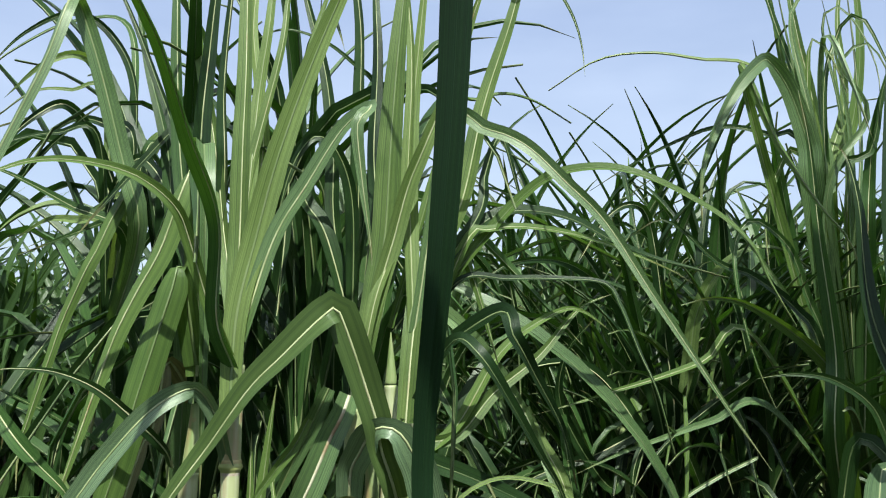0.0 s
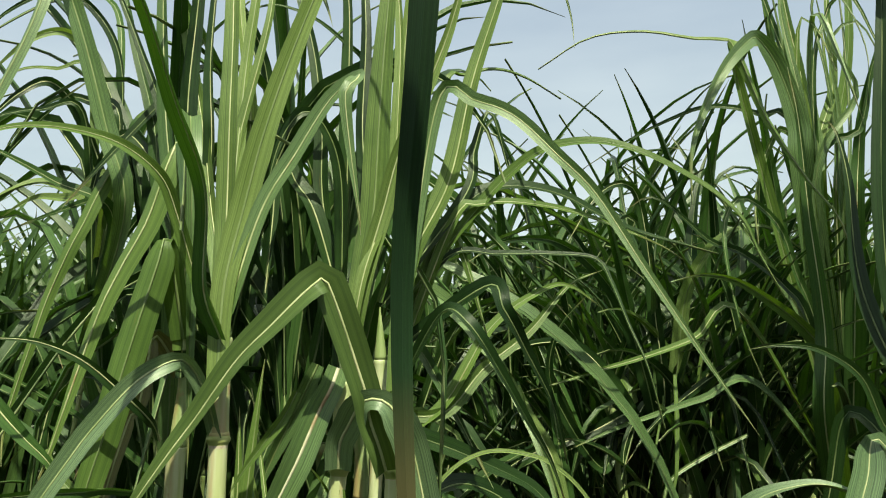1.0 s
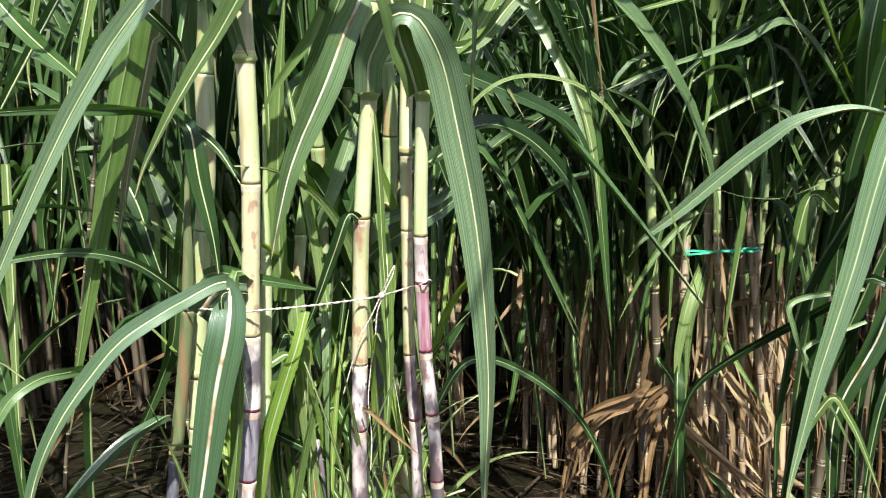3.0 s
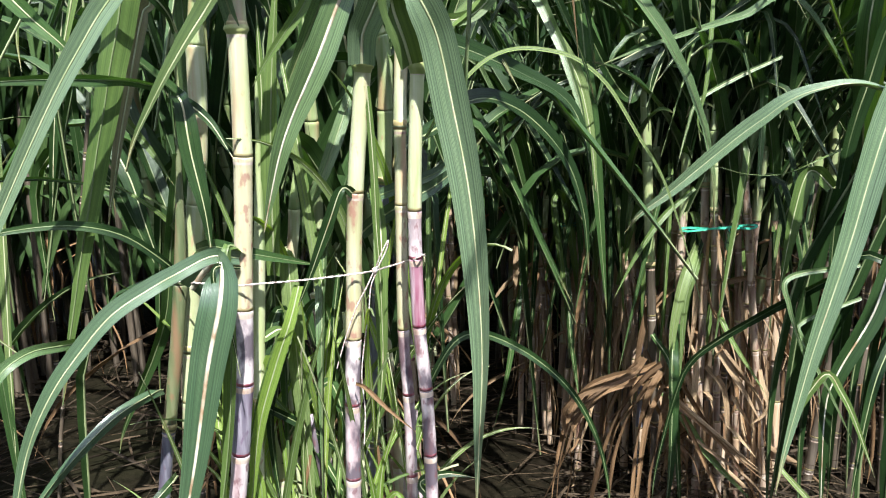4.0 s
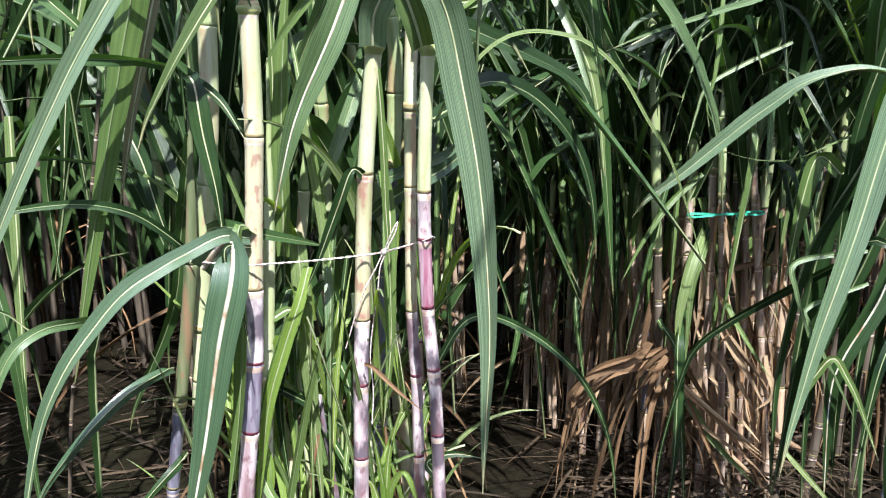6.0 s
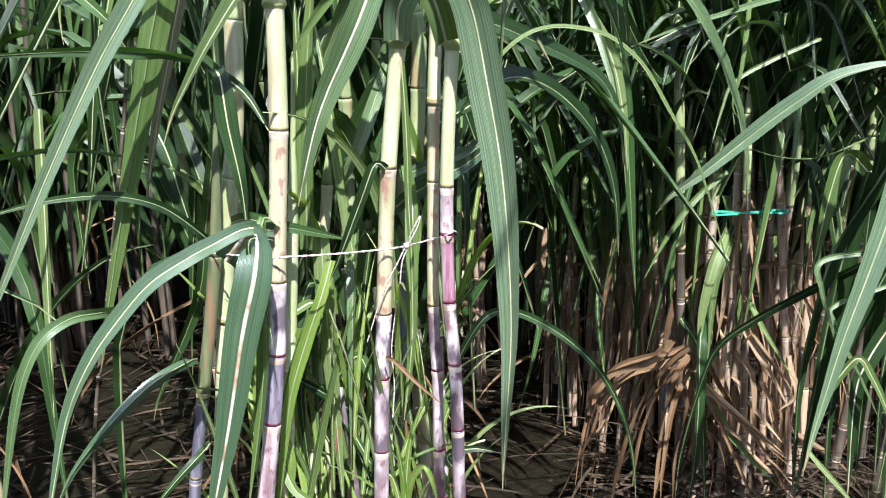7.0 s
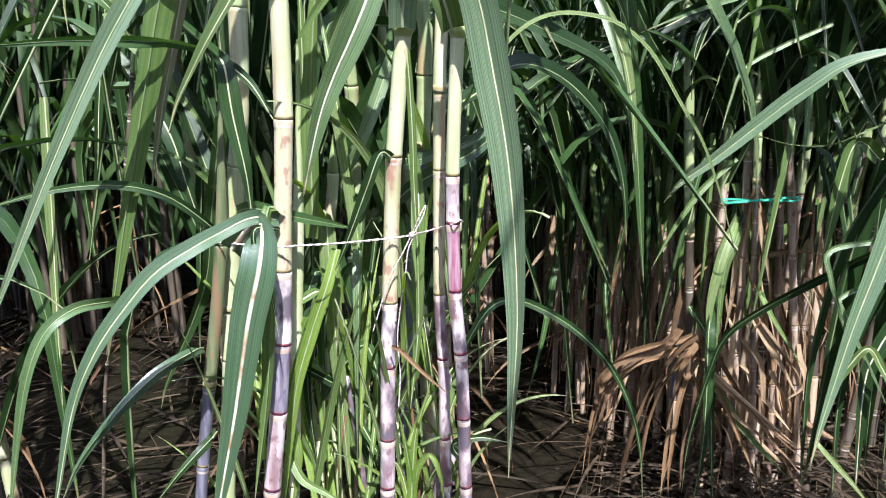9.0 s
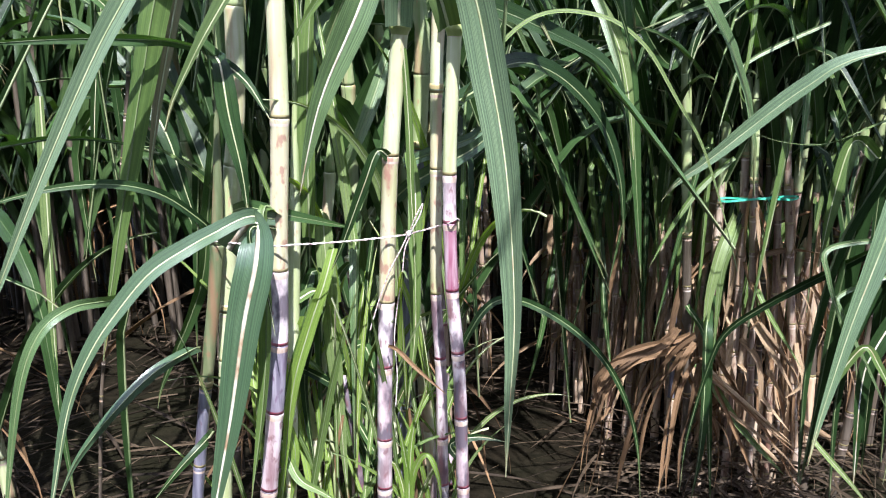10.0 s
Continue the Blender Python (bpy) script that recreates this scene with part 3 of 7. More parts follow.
leaf(plant_a2, 0.038, "c", -15, (-0.451, 1.478, 1.573), (-0.453, 1.508, 1.733), (-0.537, 1.580, 1.908), (-0.575, 1.620, 2.077), (-0.642, 1.660, 2.278), (-0.695, 1.700, 2.477))
leaf(plant_l, 0.035, "c", 30, (-0.785, 1.950, 1.983), (-0.842, 1.900, 2.162), (-0.899, 1.850, 2.242), (-0.952, 1.800, 2.196), (-1.020, 1.780, 2.108))
leaf(plant_l, 0.032, "c", 35, (-0.778, 1.950, 2.021), (-0.824, 1.900, 2.299), (-0.877, 1.860, 2.371), (-0.947, 1.820, 2.335), (-1.026, 1.800, 2.242), mat=LEAF_YOUNG)
leaf(plant_l, 0.028, "c", 30, (-0.782, 1.980, 2.048), (-0.799, 2.000, 2.336), (-0.868, 2.000, 2.483), (-0.963, 1.980, 2.538), (-1.076, 1.960, 2.475), (-1.152, 1.940, 2.374))
leaf(plant_l, 0.031, "c", -30, (-0.770, 1.920, 1.939), (-0.829, 1.880, 1.969), (-0.902, 1.840, 1.997), (-0.966, 1.800, 1.962), (-1.018, 1.780, 1.906), mat=LEAF_YOUNG)
leaf(plant_l, 0.031, "c", 20, (-0.774, 1.950, 1.964), (-0.740, 1.950, 2.158), (-0.685, 1.950, 2.197), (-0.651, 1.950, 2.099), (-0.638, 1.950, 1.945), mat=LEAF_YOUNG)
leaf(plant_r, 0.044, "c", 20, (1.153, 2.300, 1.200), (1.031, 2.100, 2.053), (1.106, 2.100, 2.265), (1.147, 2.100, 2.485), (1.157, 2.120, 2.724), (1.148, 2.150, 2.957), mat=LEAF_MID)
leaf(plant_r, 0.037, "c", -20, (1.153, 2.300, 1.200), (0.977, 2.000, 2.030), (1.070, 1.950, 2.157), (1.097, 1.920, 2.307), (1.130, 1.900, 2.359), (1.163, 1.880, 2.233))
leaf(plant_r, 0.043, "c", 30, (1.153, 2.300, 1.200), (1.012, 2.100, 2.011), (0.955, 2.100, 2.201), (0.891, 2.080, 2.142), (0.842, 2.060, 2.003), (0.843, 2.060, 1.870), mat=LEAF_YOUNG)
leaf(plant_r, 0.041, "c", 30, (1.153, 2.300, 1.200), (1.017, 2.100, 2.011), (1.017, 2.120, 2.337), (0.998, 2.140, 2.536), (0.990, 2.160, 2.745), (1.038, 2.200, 3.013), mat=LEAF_MID)
leaf(plant_a, 0.042, "c", 15, (-0.354, 1.358, 1.534), (-0.356, 1.378, 1.694), (-0.359, 1.400, 1.844), (-0.360, 1.400, 2.011), (-0.365, 1.420, 2.201), (-0.382, 1.450, 2.450), (-0.422, 1.500, 2.712), fold=0.35, mat=LEAF_YOUNG)
leaf(plant_a, 0.048, "c", -12, (-0.354, 1.358, 1.540), (-0.351, 1.368, 1.700), (-0.325, 1.380, 1.840), (-0.291, 1.370, 1.974), (-0.241, 1.360, 2.125), (-0.188, 1.350, 2.257), (-0.132, 1.320, 2.359), (-0.063, 1.280, 2.422), (-0.009, 1.220, 2.362), mat=LEAF_YOUNG)
leaf(plant_a, 0.039, "c", 8, (-0.345, 1.370, 1.660), (-0.293, 1.370, 1.832), (-0.235, 1.360, 1.930), (-0.175, 1.340, 2.020), (-0.124, 1.310, 2.053), (-0.124, 1.270, 2.029), (-0.139, 1.260, 2.004), (-0.132, 1.270, 1.920), (-0.117, 1.280, 1.812), (-0.115, 1.290, 1.778), fold=0.3, mat=LEAF_LIT_WAXY)
leaf(plant_a, 0.044, "c", 35, (-0.351, 1.360, 1.616), (-0.368, 1.310, 1.694), (-0.352, 1.240, 1.839), (-0.365, 1.120, 1.943), (-0.370, 1.010, 2.023), (-0.377, 0.930, 2.063), (-0.388, 0.850, 2.097), (-0.410, 0.800, 2.121))
leaf(plant_a2, 0.034, "c", 10, (-0.451, 1.478, 1.579), (-0.454, 1.498, 1.739), (-0.507, 1.520, 1.986), (-0.530, 1.530, 2.208), (-0.548, 1.550, 2.424), (-0.587, 1.600, 2.675))
leaf(plant_a2, 0.040, "c", -20, (-0.451, 1.478, 1.578), (-0.448, 1.488, 1.738), (-0.467, 1.500, 2.041), (-0.458, 1.500, 2.235), (-0.447, 1.500, 2.405), (-0.433, 1.500, 2.607))
leaf(plant_a2, 0.036, "c", 30, (-0.451, 1.478, 1.563), (-0.441, 1.478, 1.723), (-0.413, 1.480, 1.946), (-0.421, 1.480, 2.149), (-0.410, 1.480, 2.378), (-0.390, 1.460, 2.547))
leaf(plant_a, 0.031, "c", -10, (-0.354, 1.358, 1.550), (-0.361, 1.408, 1.710), (-0.365, 1.520, 2.125), (-0.355, 1.550, 2.298), (-0.351, 1.580, 2.449), (-0.330, 1.600, 2.676), mat=LEAF_YOUNG)
leaf(plant_a, 0.026, "c", 10, (-0.354, 1.358, 1.543), (-0.364, 1.408, 1.703), (-0.370, 1.480, 1.946), (-0.322, 1.520, 2.236), (-0.315, 1.550, 2.382), (-0.291, 1.550, 2.510), (-0.259, 1.500, 2.472), mat=LEAF_YOUNG)
leaf(plant_a2, 0.025, "c", 15, (-0.451, 1.478, 1.551), (-0.459, 1.508, 1.711), (-0.523, 1.540, 2.038), (-0.582, 1.550, 2.200), (-0.649, 1.560, 2.353), (-0.731, 1.580, 2.501))
leaf(plant_a2, 0.056, "c", -8, (-0.444, 1.470, 1.600), (-0.450, 1.460, 1.853), (-0.455, 1.435, 1.975), (-0.469, 1.410, 1.927), (-0.497, 1.400, 1.822), (-0.534, 1.392, 1.740), (-0.562, 1.384, 1.668), (-0.587, 1.376, 1.576), (-0.606, 1.368, 1.499), (-0.622, 1.360, 1.432), (-0.642, 1.360, 1.374), mat=LEAF_MID, rib=0.045)
leaf(plant_a2, 0.058, "c", 6, (-0.443, 1.460, 1.620), (-0.455, 1.420, 1.745), (-0.465, 1.405, 1.798), (-0.470, 1.390, 1.752), (-0.487, 1.385, 1.683), (-0.501, 1.380, 1.625), (-0.518, 1.375, 1.554), (-0.534, 1.370, 1.481), (-0.542, 1.370, 1.448), (-0.558, 1.369, 1.391), (-0.573, 1.368, 1.329), (-0.591, 1.366, 1.261), (-0.610, 1.365, 1.182), (-0.632, 1.364, 1.096), (-0.653, 1.363, 1.008), (-0.674, 1.361, 0.917), (-0.694, 1.360, 0.819), steps=60, mat=LEAF_MID, rib=0.045)
leaf(plant_a2, 0.046, "c", -12, (-0.465, 1.520, 1.560), (-0.499, 1.480, 1.627), (-0.508, 1.470, 1.576), (-0.517, 1.460, 1.497), (-0.530, 1.460, 1.484), (-0.548, 1.456, 1.419), (-0.564, 1.452, 1.353), (-0.581, 1.448, 1.287), (-0.598, 1.444, 1.209), (-0.618, 1.440, 1.120), mat=LEAF_SPOTTED)
leaf(plant_a, 0.024, "u", 15, (-0.352, 1.370, 1.616), (-0.390, 1.340, 1.715), (-0.414, 1.300, 1.816), (-0.432, 1.270, 1.870), (-0.480, 1.230, 1.910), (-0.537, 1.180, 1.920), (-0.585, 1.120, 1.906), (-0.625, 1.080, 1.876), (-0.654, 1.050, 1.837), mat=LEAF_MID)
leaf(plant_l, 0.043, "c", -10, (-0.820, 1.928, 1.623), (-0.618, 1.608, 1.873), (-0.652, 1.580, 2.041), (-0.694, 1.550, 2.216), (-0.731, 1.520, 2.341), (-0.725, 1.480, 2.337), (-0.710, 1.430, 2.296), (-0.728, 1.400, 2.170), (-0.768, 1.380, 2.040), (-0.799, 1.360, 1.931), (-0.840, 1.330, 1.755), (-0.877, 1.300, 1.606), mat=LEAF_LIT_WAXY)
leaf(plant_l, 0.036, "c", 10, (-0.795, 1.928, 1.822), (-0.659, 1.660, 1.979), (-0.681, 1.640, 1.938), (-0.705, 1.620, 1.857), (-0.723, 1.610, 1.808), (-0.758, 1.603, 1.707), (-0.776, 1.595, 1.629), (-0.794, 1.588, 1.553), (-0.808, 1.580, 1.484), (-0.807, 1.580, 1.494), (-0.811, 1.575, 1.439), (-0.806, 1.570, 1.388), mat=LEAF_MID)
leaf(plant_l, 0.034, "u", 0, (-0.812, 1.928, 1.690), (-0.681, 1.708, 1.890), (-0.789, 1.660, 1.957), (-0.881, 1.600, 2.007), (-0.946, 1.550, 2.025))
leaf(plant_l, 0.026, "u", 10, (-0.806, 1.928, 1.732), (-0.789, 1.788, 2.132), (-0.871, 1.750, 2.142), (-0.943, 1.700, 2.109), (-0.992, 1.650, 2.062))
leaf(plant_l, 0.023, "u", -10, (-0.784, 1.928, 1.911), (-0.848, 2.088, 2.511), (-1.009, 2.100, 2.573), (-1.161, 2.050, 2.462), (-1.205, 2.000, 2.367))
leaf(plant_l, 0.030, "c", 20, (-0.809, 1.928, 1.714), (-0.709, 1.788, 2.114), (-0.805, 1.850, 2.194), (-0.911, 1.900, 2.220), (-1.024, 1.950, 2.158), (-1.072, 1.950, 2.060))
leaf(plant_l, 0.031, "c", -20, (-0.810, 1.928, 1.705), (-0.728, 1.888, 2.105), (-0.713, 1.950, 2.177), (-0.663, 1.950, 2.138), (-0.642, 1.950, 2.021))
leaf(plant_l, 0.035, "c", 0, (-0.800, 1.928, 1.786), (-0.707, 1.738, 1.986), (-0.810, 1.800, 1.953), (-0.921, 1.850, 1.963), (-1.032, 1.900, 1.922), mat=LEAF_YOUNG)
leaf(plant_l, 0.028, "u", 0, (-0.811, 1.928, 1.695), (-0.865, 1.988, 2.295), (-0.966, 2.000, 2.334), (-1.064, 2.000, 2.331), (-1.156, 2.000, 2.264), mat=LEAF_YOUNG)
leaf(plant_c, 0.060, "c", -15, (-0.080, 1.425, 1.394), (-0.089, 1.405, 1.431), (-0.105, 1.390, 1.480), (-0.110, 1.375, 1.520), (-0.126, 1.360, 1.573), (-0.142, 1.345, 1.624), (-0.158, 1.330, 1.672), (-0.171, 1.320, 1.705), (-0.177, 1.312, 1.711), (-0.187, 1.308, 1.703), (-0.212, 1.305, 1.680), (-0.259, 1.310, 1.633), (-0.314, 1.320, 1.579), (-0.380, 1.335, 1.488), (-0.421, 1.335, 1.432), (-0.461, 1.335, 1.373), (-0.494, 1.340, 1.321), (-0.521, 1.345, 1.276), (-0.541, 1.350, 1.228), rib=0.036, steps=54, crisp=True, mat=LEAF_OLIVE)
leaf(plant_a, 0.037, "c", 20, (-0.354, 1.370, 1.455), (-0.368, 1.350, 1.524), (-0.389, 1.330, 1.570), (-0.409, 1.310, 1.580), (-0.457, 1.280, 1.547), (-0.514, 1.262, 1.476), (-0.546, 1.252, 1.426), (-0.583, 1.242, 1.365), (-0.620, 1.232, 1.296), (-0.656, 1.222, 1.225), (-0.691, 1.212, 1.153), (-0.727, 1.202, 1.076), (-0.763, 1.192, 0.997), (-0.797, 1.182, 0.917), steps=64, mat=LEAF_SHEEN, rib=0.035)
leaf(plant_a2, 0.021, "u", 25, (-0.457, 1.400, 1.447), (-0.458, 1.360, 1.481), (-0.496, 1.320, 1.531), (-0.543, 1.280, 1.580), (-0.591, 1.240, 1.606), (-0.633, 1.200, 1.611), (-0.655, 1.180, 1.608))
leaf(plant_l, 0.029, "c", 10, (-0.717, 1.300, 1.557), (-0.676, 1.300, 1.504), (-0.642, 1.310, 1.463), (-0.602, 1.320, 1.421), (-0.586, 1.340, 1.380))
leaf(plant_d, 0.021, "d", -10, (-0.509, 1.420, 1.363), (-0.535, 1.380, 1.372), (-0.555, 1.340, 1.374), (-0.636, 1.280, 1.376), (-0.719, 1.220, 1.371), (-0.751, 1.180, 1.367))
leaf(plant_d, 0.019, "u", 5, (-0.508, 1.440, 1.037), (-0.510, 1.420, 1.056), (-0.565, 1.380, 1.115), (-0.630, 1.340, 1.141), (-0.706, 1.300, 1.142), (-0.773, 1.250, 1.129), (-0.798, 1.200, 1.116))
leaf(plant_b, 0.066, "c", -10, (-0.163, 1.443, 1.396), (-0.158, 1.425, 1.442), (-0.142, 1.405, 1.471), (-0.123, 1.385, 1.504), (-0.104, 1.370, 1.516), (-0.076, 1.365, 1.510), (-0.054, 1.375, 1.480), (-0.033, 1.395, 1.429), (-0.011, 1.410, 1.326), (0.015, 1.415, 1.188), (0.031, 1.415, 1.039), (0.039, 1.415, 0.874), (0.033, 1.415, 0.696), (0.029, 1.415, 0.575), steps=70, turn=-20, mat=LEAF_SHEEN, rib=0.03)
leaf(plant_b, 0.054, "c", 12, (-0.149, 1.457, 1.590), (-0.125, 1.478, 1.750), (-0.109, 1.490, 1.860), (-0.100, 1.490, 2.038), (-0.087, 1.490, 2.231), (-0.070, 1.500, 2.406), (-0.036, 1.500, 2.608), fold=0.35, mat=LEAF_YOUNG)
leaf(plant_b, 0.036, "c", -20, (-0.150, 1.456, 1.582), (-0.121, 1.468, 1.742), (-0.090, 1.470, 1.856), (-0.065, 1.460, 1.948), (-0.033, 1.450, 2.026), (0.026, 1.440, 2.172), (0.062, 1.420, 2.285), (0.106, 1.400, 2.398), mat=LEAF_YOUNG)
leaf(plant_c, 0.045, "c", 12, (-0.065, 1.432, 1.519), (-0.053, 1.458, 1.679), (-0.034, 1.500, 1.780), (0.034, 1.520, 1.925), (0.081, 1.540, 2.132), (0.138, 1.550, 2.315), (0.169, 1.560, 2.439), (0.207, 1.550, 2.599), mat=LEAF_YOUNG)
leaf(plant_c, 0.032, "c", -15, (-0.065, 1.433, 1.526), (-0.055, 1.468, 1.686), (-0.064, 1.520, 1.925), (-0.059, 1.550, 2.136), (-0.046, 1.560, 2.303), (-0.033, 1.560, 2.439), (-0.013, 1.560, 2.614), mat=LEAF_YOUNG)
leaf(plant_b2, 0.043, "c", 30, (-0.196, 1.750, 1.729), (-0.188, 1.750, 1.976), (-0.187, 1.750, 2.234), (-0.189, 1.750, 2.390), (-0.207, 1.750, 2.542), (-0.229, 1.720, 2.718))
leaf(plant_b2, 0.023, "u", 10, (-0.206, 1.760, 1.730), (-0.156, 1.800, 2.113), (-0.145, 1.800, 2.252), (-0.207, 1.750, 2.307), (-0.273, 1.720, 2.349), (-0.356, 1.700, 2.367), (-0.413, 1.660, 2.322))
leaf(plant_c, 0.010, "c", 0, (0.115, 1.550, 2.366), (0.174, 1.500, 2.431), (0.213, 1.460, 2.352), (0.245, 1.440, 2.279), (0.260, 1.430, 2.213), (0.263, 1.420, 2.149))
leaf(plant_c2, 0.020, "u", 10, (-0.101, 1.560, 1.692), (0.021, 1.620, 2.135), (0.071, 1.660, 2.187), (0.138, 1.680, 2.209), (0.207, 1.700, 2.197), (0.282, 1.700, 2.149), mat=LEAF_MID)
leaf(plant_c2, 0.026, "c", 15, (-0.098, 1.570, 1.685), (0.067, 1.620, 1.915), (0.089, 1.650, 2.020), (0.123, 1.660, 2.106), (0.160, 1.680, 1.994), (0.182, 1.680, 1.894))
leaf(plant_c, 0.030, "c", -15, (-0.052, 1.460, 1.678), (0.012, 1.450, 2.059), (0.081, 1.420, 2.046), (0.149, 1.400, 2.011), (0.219, 1.380, 1.935), (0.282, 1.370, 1.864), (0.351, 1.350, 1.740), (0.416, 1.330, 1.625), (0.458, 1.320, 1.552), (0.520, 1.310, 1.452), steps=60, mat=LEAF_LIT_WAXY)
leaf(plant_c2, 0.027, "c", 20, (-0.099, 1.600, 1.642), (0.082, 1.620, 1.875), (0.162, 1.620, 1.963), (0.231, 1.600, 2.008), (0.329, 1.580, 2.017), (0.415, 1.560, 1.989), (0.501, 1.550, 1.940), (0.556, 1.540, 1.898), (0.600, 1.530, 1.844), (0.625, 1.530, 1.782), (0.666, 1.520, 1.694), steps=60, mat=LEAF_MID)
leaf(plant_c2, 0.018, "u", 15, (-0.100, 1.600, 1.554), (0.020, 1.620, 1.780), (0.137, 1.640, 1.797), (0.248, 1.650, 1.798), (0.334, 1.650, 1.789), (0.362, 1.640, 1.742), (0.392, 1.620, 1.649), (0.421, 1.600, 1.567), (0.449, 1.600, 1.451), steps=60)
leaf(plant_c, 0.027, "c", 25, (-0.045, 1.400, 1.558), (0.016, 1.330, 1.656), (0.057, 1.270, 1.633), (0.106, 1.300, 1.560), (0.160, 1.360, 1.472), (0.201, 1.420, 1.407), (0.231, 1.440, 1.327), mat=LEAF_SHADED)
leaf(plant_c2, 0.037, "c", 25, (-0.097, 1.600, 1.583), (0.096, 1.500, 1.715), (0.127, 1.450, 1.670), (0.174, 1.520, 1.596), (0.233, 1.600, 1.495), (0.272, 1.680, 1.374), mat=LEAF_SHADED)
leaf(plant_c2, 0.029, "c", -10, (-0.098, 1.600, 1.482), (0.019, 1.620, 1.480), (0.104, 1.660, 1.567), (0.203, 1.700, 1.644), (0.293, 1.740, 1.743), (0.372, 1.760, 1.779), mat=LEAF_YOUNG)
leaf(plant_r, 0.074, "c", 20, (1.153, 2.300, 1.200), (0.933, 1.980, 2.026), (0.916, 1.950, 2.157), (0.866, 1.920, 2.297), (0.804, 1.880, 2.361), (0.761, 1.840, 2.344), (0.682, 1.800, 2.257), (0.611, 1.780, 2.125), (0.583, 1.770, 2.033), (0.581, 1.770, 1.927), steps=60, fold=0.3, mat=LEAF_LIT_WAXY)
leaf(plant_r, 0.044, "c", 10, (1.153, 2.300, 1.200), (0.954, 2.000, 1.991), (0.946, 2.000, 2.253), (0.883, 2.000, 2.485), (0.843, 2.000, 2.637), (0.792, 2.000, 2.792))
leaf(plant_r, 0.044, "c", -20, (1.153, 2.300, 1.200), (0.957, 2.000, 1.971), (0.977, 1.980, 2.085), (0.955, 1.960, 2.281), (0.963, 1.940, 2.437), (0.969, 1.900, 2.440), (0.990, 1.860, 2.304), (1.021, 1.840, 2.143), mat=LEAF_LIT_WAXY)
leaf(plant_r, 0.040, "c", -10, (1.153, 2.300, 1.200), (0.728, 1.860, 2.294), (0.793, 1.840, 2.143), (0.871, 1.820, 1.991), (0.925, 1.800, 1.902), (0.950, 1.800, 1.799), whole=True, mat=LEAF_MID)
leaf(plant_r, 0.030, "u", 10, (1.153, 2.300, 1.200), (0.968, 2.050, 2.124), (0.867, 2.080, 2.237), (0.752, 2.100, 2.267), (0.652, 2.120, 2.239), (0.529, 2.140, 2.180), (0.402, 2.150, 2.102), mat=LEAF_SHADED)
leaf(plant_r, 0.026, "u", -5, (1.153, 2.300, 1.200), (0.981, 2.050, 2.281), (0.815, 2.020, 2.408), (0.677, 2.000, 2.418), (0.547, 2.000, 2.437), (0.406, 2.000, 2.418), (0.274, 2.000, 2.334), mat=LEAF_YOUNG)
leaf(plant_r, 0.039, "c", 20, (1.153, 2.300, 1.200), (0.972, 2.020, 1.975), (1.065, 2.050, 2.313), (1.083, 2.080, 2.588), (1.154, 2.100, 2.806), mat=LEAF_YOUNG)
leaf(plant_r, 0.031, "c", 0, (1.153, 2.300, 1.200), (0.959, 1.980, 1.987), (1.063, 1.940, 2.243), (0.986, 1.900, 2.359), (1.048, 1.880, 2.411), (1.100, 1.860, 2.284), mat=LEAF_LIT_WAXY)
leaf(plant_r, 0.032, "c", 20, (1.153, 2.300, 1.200), (0.958, 1.980, 2.085), (0.906, 1.980, 2.497), (0.955, 1.980, 2.605), (1.010, 1.980, 2.781), mat=LEAF_LIT_WAXY)
leaf(plant_r, 0.027, "c", -20, (1.153, 2.300, 1.200), (0.961, 1.960, 2.180), (1.004, 1.940, 2.458), (1.046, 1.900, 2.491), (1.091, 1.880, 2.361), (1.131, 1.860, 2.216))
leaf(plant_r, 0.036, "c", 0, (1.153, 2.300, 1.200), (0.926, 1.980, 1.652), (0.852, 1.940, 1.760), (0.731, 1.900, 1.839), (0.653, 1.880, 1.863), (0.526, 1.860, 1.963), (0.443, 1.860, 1.927), mat=LEAF_SHADED)
leaf(plant_r, 0.030, "c", -60, (1.153, 2.300, 1.200), (0.768, 2.000, 1.695), (0.634, 1.970, 1.636), (0.504, 1.940, 1.593), (0.391, 1.910, 1.563), (0.295, 1.880, 1.536), (0.201, 1.850, 1.513), turn=60, mat=LEAF_MID)
leaf(plant_r, 0.028, "c", -60, (1.153, 2.300, 1.200), (0.796, 2.000, 1.523), (0.645, 1.962, 1.494), (0.513, 1.925, 1.457), (0.399, 1.888, 1.423), (0.289, 1.850, 1.381), turn=60, mat=LEAF_LIT_WAXY)
leaf(plant_n, 0.037, "c", 30, (0.949, 1.478, 1.556), (0.858, 1.488, 1.636), (0.852, 1.500, 1.860), (0.893, 1.520, 2.205), (0.922, 1.540, 2.430), (0.937, 1.550, 2.610), mat=LEAF_SHADED)
leaf(plant_m, 0.036, "c", 10, (0.287, 2.000, 1.507), (0.310, 2.000, 1.330), (0.333, 2.000, 1.154), (0.362, 2.000, 0.882), (0.373, 2.000, 0.782))
leaf(plant_m, 0.034, "c", 15, (0.200, 2.000, 1.524), (0.227, 1.980, 1.457), (0.282, 1.970, 1.356), (0.314, 1.960, 1.220), (0.329, 1.960, 1.096), mat=LEAF_YOUNG)
leaf(plant_c2, 0.041, "c", 20, (-0.102, 1.550, 1.323), (-0.055, 1.580, 1.435), (0.000, 1.600, 1.426), (0.115, 1.620, 1.378), (0.203, 1.630, 1.329), (0.242, 1.630, 1.262), (0.264, 1.630, 1.160), mat=LEAF_SHADED)
